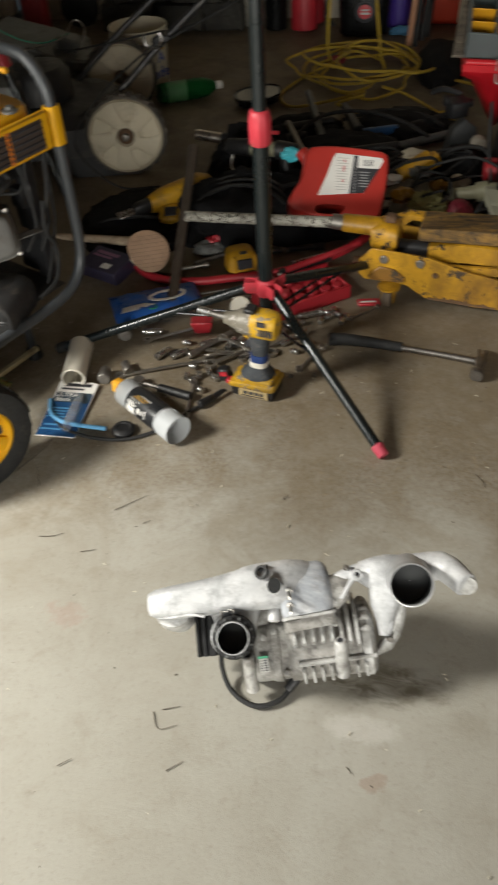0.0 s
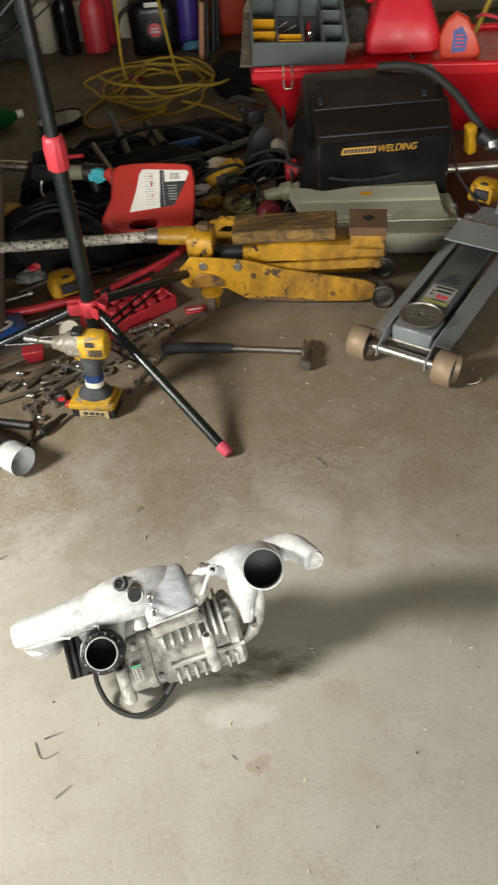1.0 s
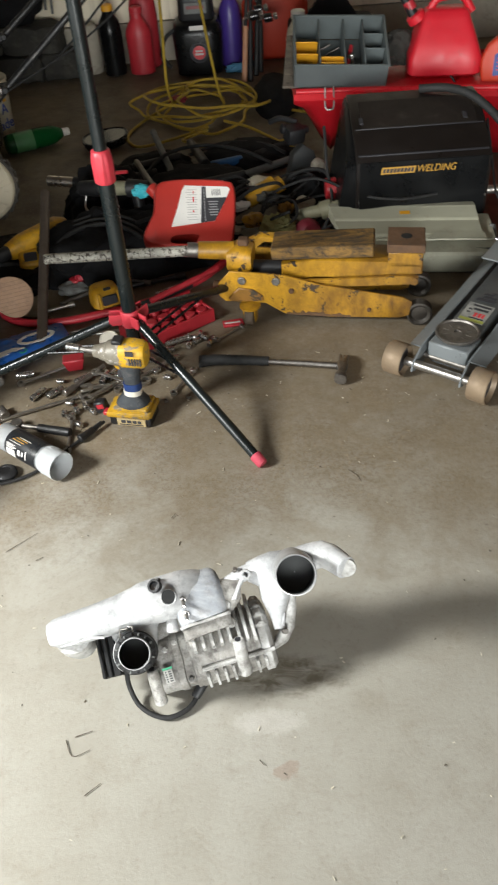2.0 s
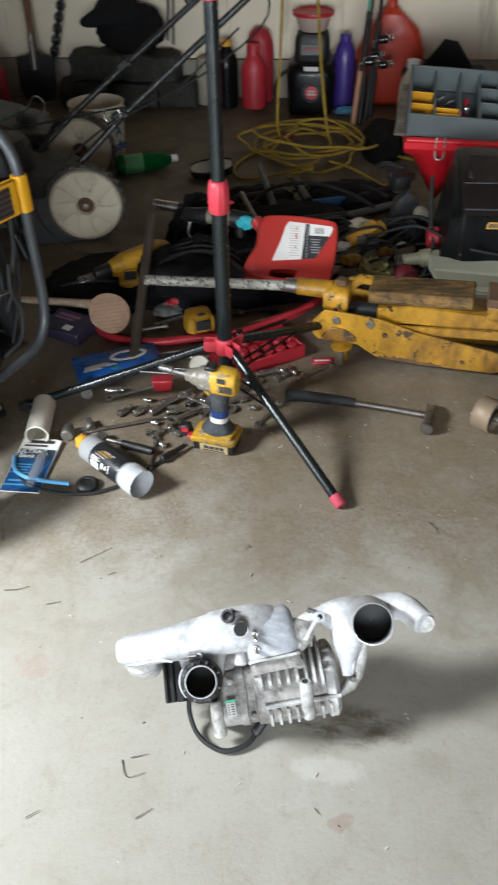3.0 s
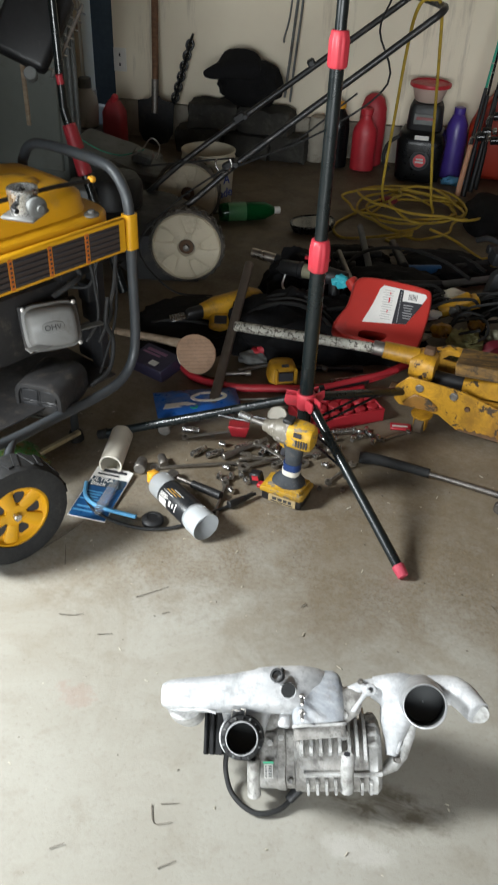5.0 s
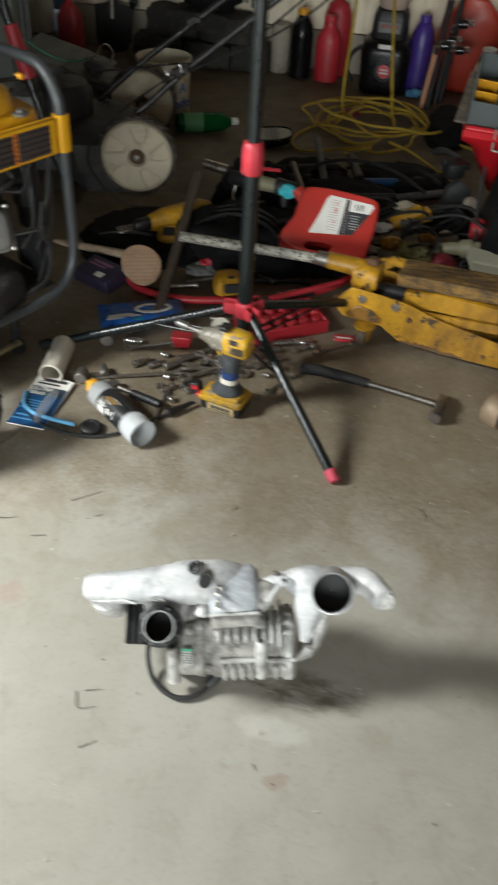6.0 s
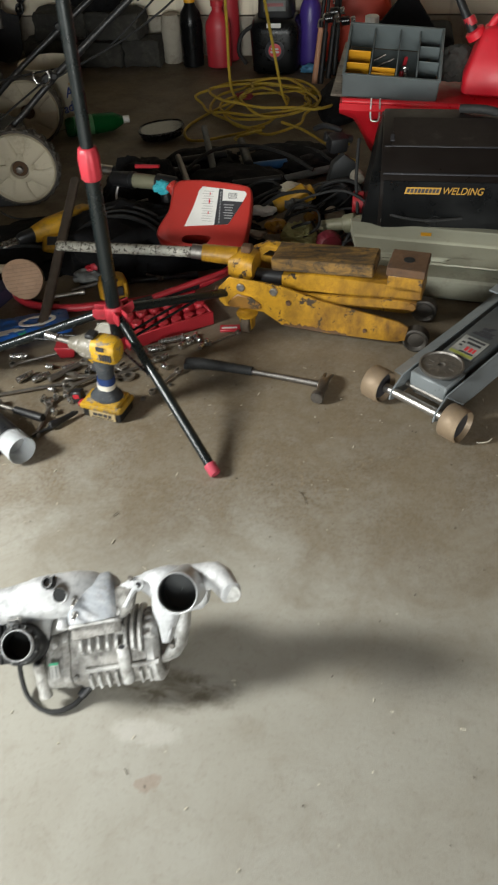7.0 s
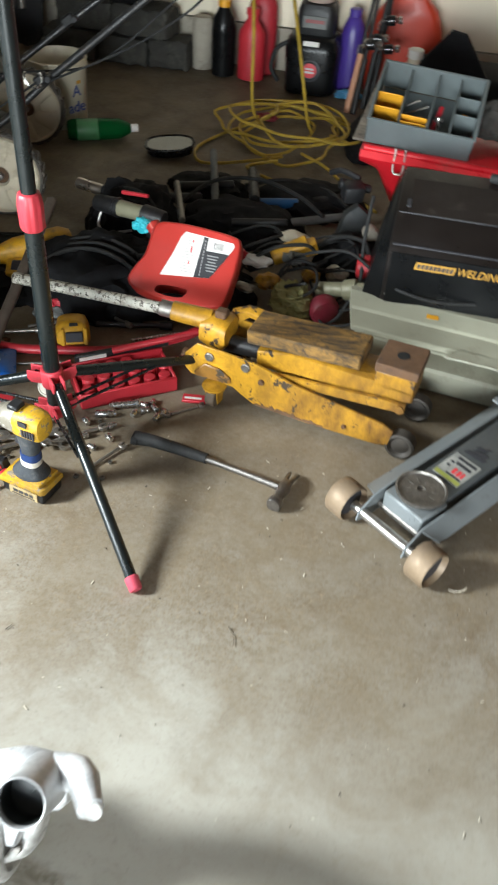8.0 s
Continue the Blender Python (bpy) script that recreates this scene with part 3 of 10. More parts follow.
# ---- supercharger ----
def build_supercharger():
    c = V(0.093, 1.171, 0.183)
    m = axes(c, (1, 0.05, 0.0), (0.04, -0.56, 0.83))  # x along it, y up its face, z out of its face
    m = m @ Matrix.Translation((-0.272, 0.05, -0.16)) @ Matrix.Diagonal((0.93, 0.93, 0.93, 1)) @ Matrix.Translation((0.272, -0.05, 0.16))
    mc = m @ pose(0.0, -0.044, -0.125, 0, 0, 11)  # along the rotor case

    def L(a, b, d):
        return m @ V(a, b, d)

    o = thing("supercharger", (0.09, 1.2, 0), "white-grey cast aluminium car supercharger with black boot on the concrete", "engine part")
    X, Y, Z = V(1, 0, 0), V(0, 1, 0), V(0, 0, 1)

    def rough(bm, amount, scale, seed):
        for v in bm.verts:
            v.co += V(*(amount * noise.noise(v.co * scale + V(seed, k * 7.0, 0)) for k in range(3)))

    def arc(a, w, t0, t1, r0, r1, n=16):
        """A fin round the case, from one angle to another."""
        bm = B()
        loops = []
        for j in range(n):
            t = radians(t0 + (t1 - t0) * j / (n - 1))
            e = r1 if 0 < j < n - 1 else r0 + 0.003
            loops.append([mc @ V(a + s, r * math.sin(t), r * math.cos(t)) for s, r in ((-w * 1.5, r0), (-w * 0.8, e), (w * 0.8, e), (w * 1.5, r0))])
        return rings(bm, loops)

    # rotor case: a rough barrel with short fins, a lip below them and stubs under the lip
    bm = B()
    # barrel is grimy and coloured darker than its fins, painting shade into the gaps
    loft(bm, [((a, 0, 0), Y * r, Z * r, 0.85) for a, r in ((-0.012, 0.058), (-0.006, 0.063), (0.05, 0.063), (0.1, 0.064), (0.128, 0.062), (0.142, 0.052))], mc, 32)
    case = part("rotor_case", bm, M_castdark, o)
    for a in (-0.002, 0.015, 0.032, 0.049, 0.066):
        part("fin", arc(a, 0.0034, -2, 46, 0.058, 0.081, 12), M_castd, case)
    for a, lo, hi, k in ((0.083, -4, 70, 0.08), (0.097, -8, 96, 0.083), (0.111, -14, 112, 0.084)):
        part("fin", arc(a, 0.0033, lo, hi, 0.056, k, 18), M_castd, case)
    bm = B()
    loft(bm, [((a, 0, 0), Y * r, Z * r, 0.9) for a, r in ((0.112, 0.055), (0.118, 0.068), (0.132, 0.069), (0.14, 0.06))], mc, 40)
    part("end_flange", bm, M_castd, case)
    for i in range(7):
        t = radians(14 + 16 * i)
        q = V(0.128, 0.067 * math.sin(t), 0.067 * math.cos(t))
        out = V(0, math.sin(t), math.cos(t))
        along = V(0, math.cos(t), -math.sin(t))
        bm = B()
        loft(bm, [(q + V(a, 0, 0) - out * f, along * w, out * h, 0.9) for a, f, w, h in ((-0.014, 0.002, 0.0025, 0.004), (-0.006, 0.0, 0.0055, 0.009), (0.004, 0.002, 0.0058, 0.01), (0.012, 0.012, 0.0035, 0.006))], mc, 12)
        part("scallop", bm, M_castd, case)
    bm = B()
    rings(bm, [[mc @ V(a, r * math.sin(radians(t)), r * math.cos(radians(t))) for r, t in ((0.058, -26), (0.072, -25), (0.0745, -27.5), (0.072, -31), (0.058, -33))] for a in (0.0, 0.004, 0.05, 0.1, 0.136, 0.14)])
    part("case_lip", bm, M_castd, case)
    for a in (0.007, 0.0235, 0.04, 0.0565, 0.073, 0.103, 0.119):
        part("stub", arc(a, 0.003, -33, -62, 0.056, 0.08, 8), M_castd, case)
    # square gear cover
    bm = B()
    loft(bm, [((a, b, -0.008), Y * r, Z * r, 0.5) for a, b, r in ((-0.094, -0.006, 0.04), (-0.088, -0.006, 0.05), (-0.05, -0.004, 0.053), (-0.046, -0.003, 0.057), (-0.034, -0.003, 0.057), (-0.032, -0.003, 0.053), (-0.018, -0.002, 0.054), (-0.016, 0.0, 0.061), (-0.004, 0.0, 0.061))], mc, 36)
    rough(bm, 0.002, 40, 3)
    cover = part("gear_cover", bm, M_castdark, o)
    sm = mc @ pose(-0.064, -0.026, 0.0465, 16, 0, 0)
    bm = B()
    box(bm, (0.0165, 0.025, 0.0012), sm)
    part("sticker", bm, plain("soiled_sticker", (0.55, 0.54, 0.5), 0.6, 0, 0.2, 60, 0.05, 0.45, (0.2, 0.18, 0.15)), cover, "white sticker with a green edge")
    bm = B()
    box(bm, (0.019, 0.004, 0.0012), sm @ pose(0.0, 0.0155, 0.0006))
    part("sticker_edge", bm, M_greenink, cover)
    bars("print", [(x, y, w, 0.0022) for x, w in ((-0.0045, 0.003), (0.003, 0.006)) for y in (-0.009, -0.0045, 0.0, 0.0045, 0.009)], sm @ pose(0, 0, 0.0012), M_print, cover)
    for a, b in ((-0.04, 0.03), (-0.025, -0.045), (-0.06, 0.022)):
        bm = B()
        lathe(bm, [(0.006, 0), (0.006, 0.004), (0.0045, 0.006)], mc @ pose(a, b, 0.044, -14), 6)
        part("bolt", bm, M_castd, cover)
    # posts on the near side
    for a0, a1, r in (((-0.088, -0.066, -0.066), (-0.078, -0.129, -0.108), 0.0105), ((0.077, -0.028, -0.038), (0.086, -0.09, -0.085), 0.0105)):
        bm = B()
        rod(bm, L(*a1), L(*a0), r * 1.12, r, 16, 0.002)
        post = part("mounting_post", bm, M_castdark if a0[0] < 0 else M_castd, o)
        # dark disc laid on the post end for the shade in its hole
        bm = B()
        lathe(bm, [(0.006, -0.001), (0.006, 0.0006)], axes(L(*a0), (1, 0, 0), L(*a0) - L(*a1)), 14)
        part("bolt_hole", bm, M_print, post)
        bm = B()
        box(bm, (0.005, 0.05, 0.045), m @ pose((a0[0] + a1[0]) / 2, (a0[1] + a1[1]) / 2 + 0.012, -0.125), 0.002)
        part("post_web", bm, M_castd, post)
    # square cover block, its smudged shoulders leaning back, on a split flange
    md = m @ pose(0.019, 0.018, -0.067, 0, 0, 14)
    bm = B()
    loft(bm, [((a, b, d), X * w, Z * h, 0.3) for a, b, w, h, d in ((0, -0.004, 0.047, 0.045, 0), (0, 0.004, 0.0485, 0.046, 0), (0, 0.04, 0.0485, 0.046, 0.0), (0.0, 0.056, 0.048, 0.044, -0.002), (-0.001, 0.074, 0.0465, 0.038, -0.008), (-0.003, 0.082, 0.044, 0.033, -0.013), (-0.004, 0.088, 0.038, 0.026, -0.018), (-0.004, 0.09, 0.022, 0.014, -0.02))], md, 44)
    rough(bm, 0.0024, 34, 1)
    dome = part("top_cover", bm, M_castblue, o, "blue-smudged cast cover")
    bm = B()
    loft(bm, [((0.0, b, 0.001), X * w, Z * (w * 0.93), 0.28) for b, w in ((-0.01, 0.047), (-0.0095, 0.0488), (-0.005, 0.0492), (-0.004, 0.046))], md, 40)
    rough(bm, 0.0016, 40, 5)
    part("cover_flange", bm, M_castd, dome)
    bm = B()
    loft(bm, [((0.0, b, -0.004), X * w, Z * (w * 0.9), 0.28) for b, w in ((-0.03, 0.046), (-0.0105, 0.047))], md, 40)
    part("cover_gasket", bm, M_castdark, dome)
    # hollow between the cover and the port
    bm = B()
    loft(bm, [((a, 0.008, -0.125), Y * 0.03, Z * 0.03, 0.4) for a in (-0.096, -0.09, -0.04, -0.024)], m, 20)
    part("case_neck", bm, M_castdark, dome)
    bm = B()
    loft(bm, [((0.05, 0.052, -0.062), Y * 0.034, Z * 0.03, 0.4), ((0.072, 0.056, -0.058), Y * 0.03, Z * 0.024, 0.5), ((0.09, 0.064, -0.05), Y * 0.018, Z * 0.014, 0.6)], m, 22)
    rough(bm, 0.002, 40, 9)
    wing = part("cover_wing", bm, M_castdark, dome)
    for q in ((0.061, 0.035, -0.036), (0.066, 0.004, -0.052)):
        bm = B()
        lathe(bm, [(0.009, -0.012), (0.009, 0.003), (0.0075, 0.005), (0.004, 0.005)], m @ pose(*q, -8), 14)
        part("boss", bm, M_castd, wing)
    bm = B()
    rod(bm, L(-0.044, 0.03, -0.046), L(-0.042, -0.004, -0.044), 0.008, 0.0105, 14, 0.003)
    part("corner_post", bm, M_cast, dome)
    for a, b in ((-0.016, 0.052), (-0.012, 0.027)):
        bm = B()
        rod(bm, L(a - 0.002, b + 0.002, -0.03), L(a + 0.002, b - 0.014, 0.003), 0.0036, 0.003, 10, 0.0008)
        lathe(bm, [(0.0058, 0.0), (0.0058, 0.003), (0.0035, 0.0035)], axes(L(a - 0.0015, b, -0.022), (1, 0, 0), L(a + 0.002, b - 0.014, 0.003) - L(a - 0.002, b + 0.002, -0.03)), 8)
        part("stud", bm, M_steel, dome)
    # outlet duct, drooping to its closed end
    bm = B()
    secs = []
    for a, b, w, h, d in ((-0.273, 0.013, 0.012, 0.014, -0.05), (-0.27, 0.013, 0.02, 0.026, -0.05), (-0.258, 0.015, 0.026, 0.033, -0.05), (-0.22, 0.0215, 0.0295, 0.036, -0.049), (-0.18, 0.03, 0.031, 0.037, -0.047), (-0.14, 0.04, 0.0335, 0.038, -0.046), (-0.105, 0.049, 0.0365, 0.04, -0.047), (-0.096, 0.052, 0.039, 0.042, -0.048), (-0.07, 0.058, 0.041, 0.043, -0.05), (-0.045, 0.0625, 0.042, 0.042, -0.054), (-0.02, 0.067, 0.042, 0.04, -0.058), (0.01, 0.072, 0.039, 0.034, -0.064), (0.03, 0.074, 0.03, 0.024, -0.07)):
        secs.append(((a, b, d), Y * w + X * w * -0.18, Z * h, 0.66))
    loft(bm, secs, m, 32)
    rough(bm, 0.002, 25, 8)
    duct = part("outlet_duct", bm, M_cast, o)
    bm = B()
    loft(bm, [((-0.232, 0.01, -0.06), X * 0.034, Y * 0.034, 0.9), ((-0.23, -0.002, -0.085), X * 0.033, Y * 0.03, 1), ((-0.228, -0.008, -0.112), X * 0.032, Y * 0.026, 1)], m, 22)
    part("duct_elbow", bm, M_castd, duct)
    bm = B()
    hose(bm, [L(-0.25, -0.009, -0.035), L(-0.23, -0.008, -0.028), L(-0.19, 0.0, -0.023), L(-0.165, -0.002, -0.022)], 0.0022, 8, 4)
    part("duct_lip", bm, M_cast, duct)
    # neck that carries the throttle port
    bm = B()
    loft(bm, [((-0.125, 0.04, -0.055), X * 0.065, Z * 0.028, 0.8), ((-0.118, 0.01, -0.07), X * 0.046, Z * 0.027, 0.85), ((-0.112, -0.025, -0.078), X * 0.036, Z * 0.024, 0.9)], m, 22)
    part("port_neck", bm, M_cast, duct)
    # throttle port in its ridged boot
    pm = m @ pose(-0.114, -0.031, -0.07, 4, 4, 0) @ Matrix.Diagonal((0.93, 0.93, 1, 1))
    bm = B()
    lathe(bm, [(0.0285, 0.0), (0.0285, 0.074), (0.0292, 0.0755), (0.0305, 0.0752), (0.031, 0.072), (0.0315, 0.0)], pm, 40, False, False)
    port = part("throttle_port", bm, M_cast, o)
    bm = B()
    # closed bore, its inner shade given by the near-black colour
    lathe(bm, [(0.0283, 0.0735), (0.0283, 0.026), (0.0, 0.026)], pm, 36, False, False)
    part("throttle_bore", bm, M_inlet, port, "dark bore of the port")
    bm = B()
    lathe(bm, [(0.034, -0.02), (0.042, -0.016), (0.042, 0.022), (0.041, 0.027), (0.0395, 0.05), (0.0408, 0.052), (0.0408, 0.057), (0.038, 0.06), (0.032, 0.061), (0.032, 0.0)], pm, 44, False, False)
    boot = part("rubber_boot", bm, M_boot, o, "black ridged rubber boot")
    for i in range(16):
        t = 2 * math.pi * (i + 0.3) / 16
        bm = B()
        box(bm, (0.006, 0.004, 0.003), pm @ pose(0.0365 * math.cos(t), 0.0365 * math.sin(t), 0.0595, 0, 0, math.degrees(t) + 8 * math.sin(i)), 0.001)
        part("tooth", bm, M_greymetal if i % 2 else M_black, boot)
    for i, (dx, w) in enumerate(((-0.006, 0.007), (0.006, 0.009), (0.02, 0.014))):
        bm = B()
        box(bm, (w, 0.084 - 0.004 * i, 0.05), m @ pose(-0.178 + dx, -0.034, -0.125, 0, 0, 9), 0.0025)
        part("boot_flange", bm, M_boot, boot)
    bm = B()
    hose(bm, [pm @ V(x, y, z) for x, y, z in ((-0.026, 0.03, 0.05), (-0.027, 0.047, 0.058), (-0.012, 0.048, 0.06), (-0.012, 0.052, 0.06), (-0.003, 0.052, 0.06), (-0.002, 0.038, 0.05))], 0.0015, 6, 1, False)
    part("wire_clip", bm, M_steel, boot)
    bm = B()
    hose(bm, [pm @ V(0.0435 * math.cos(t), 0.0435 * math.sin(t), 0.02) for t in (radians(100 + 13 * i) for i in range(11))], 0.0022, 8, 2)
    part("band_clip", bm, M_cast, boot)
    # bypass nipple, its clamp and the cut spout
    nm = m @ pose(-0.061, 0.078, -0.022, -8, -16)
    bm = B()
    lathe(bm, [(0.0105, -0.012), (0.0115, 0.016), (0.0125, 0.0175), (0.0125, 0.022), (0.0115, 0.023), (0.0085, 0.023), (0.0085, 0.004), (0.0, 0.004)], nm, 24, False, False)
    nip = part("nipple", bm, M_boot, dome)
    bm = B()
    pts = [nm @ V(0.0155 * math.cos(t), 0.0155 * math.sin(t), 0.009) for t in (radians(60 + 22 * i) for i in range(11))]
    hose(bm, pts, 0.0016, 6, 2)
    part("spring_clamp", bm, M_steel, nip)
    for t in (70, 250):
        bm = B()
        box(bm, (0.006, 0.005, 0.009), nm @ pose(0.014 * math.cos(radians(t)), 0.014 * math.sin(radians(t)), 0.006, 0, 0, t), 0.001)
        part("clamp_ear", bm, M_boot, nip)
    bm = B()
    lathe(bm, [(0.0145, -0.035), (0.0148, 0.0), (0.0142, 0.0012), (0.0128, 0.0008), (0.0118, -0.014), (0.0, -0.016)], m @ pose(-0.042, 0.058, -0.006, 6, -4), 22, False, False)
    spout = part("spout", bm, M_cast, dome)
    # near-black disc painted as the shaded inside of the spout
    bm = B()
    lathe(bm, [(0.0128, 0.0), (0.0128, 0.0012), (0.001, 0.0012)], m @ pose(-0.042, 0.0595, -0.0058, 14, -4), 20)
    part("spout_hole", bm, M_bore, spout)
    # lug with its strut
    bm = B()
    lathe(bm, [(0.0105, -0.02), (0.0105, 0.006), (0.009, 0.008), (0.005, 0.008), (0.005, -0.01)], m @ pose(0.101, 0.086, -0.024, 0, 12), 20)
    lug = part("lug", bm, M_cast, o)
    bm = B()
    loft(bm, [((0.098, 0.084, -0.024), X * 0.006, Z * 0.01, 0.6), ((0.086, 0.064, -0.03), X * 0.004, Z * 0.01, 0.6), ((0.076, 0.044, -0.04), X * 0.005, Z * 0.012, 0.6)], m, 12)
    part("lug_web", bm, M_cast, lug)
    bm = B()
    loft(bm, [((0.05, 0.072, -0.056), Y * 0.01, Z * 0.01, 0.6), ((0.09, 0.092, -0.046), Y * 0.012, Z * 0.012, 0.7), ((0.125, 0.096, -0.045), Y * 0.02, Z * 0.014, 0.7)], m, 14)
    part("lug_bridge", bm, M_cast, lug)
    bm = B()
    rod(bm, L(0.082, 0.096, -0.05), L(0.083, 0.1, -0.026), 0.005, 0.004, 10, 0.001)
    part("stud", bm, M_dull, lug)
    # inlet housing with its tapering leg
    bm = B()
    loft(bm, [((0.105, 0.094, -0.048), Y * 0.018, Z * 0.014, 0.7), ((0.13, 0.092, -0.045), Y * 0.03, Z * 0.024, 0.7), ((0.152, 0.088, -0.045), Y * 0.04, Z * 0.03, 0.75), ((0.186, 0.084, -0.046), Y * 0.043, Z * 0.032, 0.85), ((0.222, 0.086, -0.04), Y * 0.036, Z * 0.03, 0.9), ((0.232, 0.088, -0.04), Y * 0.026, Z * 0.024, 0.9)], m, 28)
    rough(bm, 0.002, 30, 2)
    inlet = part("inlet_housing", bm, M_cast, o)
    bm = B()
    loft(bm, [((0.16, 0.07, -0.048), X * 0.036, Z * 0.03, 0.6), ((0.155, 0.04, -0.056), X * 0.027, Z * 0.03, 0.5), ((0.156, 0.01, -0.068), X * 0.015, Z * 0.032, 0.5), ((0.156, -0.016, -0.08), X * 0.009, Z * 0.03, 0.6)], m, 26)
    rough(bm, 0.0015, 40, 6)
    part("inlet_leg", bm, M_cast, inlet)
    bm = B()
    loft(bm, [((0.182, 0.055, -0.075), X * 0.012, Z * 0.03, 0.6), ((0.18, 0.02, -0.09), X * 0.013, Z * 0.032, 0.6), ((0.172, -0.015, -0.105), X * 0.014, Z * 0.035, 0.6), ((0.155, -0.04, -0.115), X * 0.016, Z * 0.035, 0.6), ((0.136, -0.052, -0.12), X * 0.012, Z * 0.035, 0.7)], m, 22)
    part("rear_rim", bm, M_castd, inlet)
    bm = B()
    box(bm, (0.006, 0.026, 0.012), m @ pose(0.165, 0.0, -0.05, 0, 0, -12), 0.002)
    part("clip_strip", bm, M_cast, inlet)
    bm = B()
    rod(bm, L(0.165, -0.02, -0.08), L(0.167, -0.022, -0.055), 0.006, 0.005, 10, 0.001)
    part("plug", bm, M_dull, inlet)
    im = m @ pose(0.192, 0.09, -0.035, 12, -1, 0) @ Matrix.Diagonal((0.88, 0.88, 0.9, 1))
    bm = B()
    lathe(bm, [(0.0385, -0.01), (0.0385, 0.11), (0.0395, 0.1115), (0.0415, 0.111), (0.0425, 0.107), (0.0425, 0.08), (0.044, 0.06), (0.046, 0.0)], im, 44, False, False)
    mouth = part("inlet_mouth", bm, M_castmouth, inlet, "grey machined mouth")
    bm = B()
    # shallow bore, coloured near-black for the shade deeper in
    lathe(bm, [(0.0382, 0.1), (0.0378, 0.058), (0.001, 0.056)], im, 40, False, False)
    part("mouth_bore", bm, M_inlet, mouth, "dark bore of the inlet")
    bm = B()
    loft(bm, [(p, u * r, v * r, 0.95) for p, u, v, r in (((0.195, 0.1, -0.032), V(0, 1, 0), V(0, 0, 1), 0.029), ((0.222, 0.105, -0.024), V(0.05, 1, 0), V(0, 0, 1), 0.029), ((0.242, 0.1085, -0.014), V(0.3, 0.95, 0), V(-0.2, 0.1, 1), 0.0275), ((0.256, 0.104, -0.001), V(0.7, 0.7, 0), V(-0.3, 0.3, 0.9), 0.025), ((0.266, 0.094, 0.013), V(0.8, 0.6, 0), V(-0.2, 0.5, 0.8), 0.0225), ((0.282, 0.076, 0.0335), V(0.8, 0.55, 0), V(-0.2, 0.6, 0.75), 0.0205), ((0.2825, 0.0755, 0.0345), V(0.8, 0.55, 0), V(-0.2, 0.6, 0.75), 0.0185))], m, 28)
    arm = part("side_pipe", bm, M_cast, inlet)
    bm = B()
    lathe(bm, [(0.0165, 0), (0.0155, 0.0012), (0.001, 0.0012)], axes(m @ V(0.283, 0.075, 0.0352), (1, 0, 0), m.to_3x3() @ V(0.4, -0.5, 0.78)), 22)
    part("pipe_plug", bm, M_castd, arm)
    # breather hose on the floor
    bm = B()
    hose(bm, [V(-0.054, 1.18, 0.1), V(-0.058, 1.179, 0.06), V(-0.057, 1.167, 0.028), V(-0.04, 1.14, 0.01), V(-0.01, 1.119, 0.007), V(0.019, 1.115, 0.007), V(0.049, 1.13, 0.008), V(0.066, 1.154, 0.014), V(0.083, 1.18, 0.03)], 0.0046, 10, 5)
    part("breather_hose", bm, M_rubber, o)
    bm = B()
    rod(bm, V(0.06, 1.146, 0.014), V(0.084, 1.182, 0.03), 0.0085, 0.011, 12, 0.002)
    part("hose_plug", bm, M_black, o)


build_supercharger()


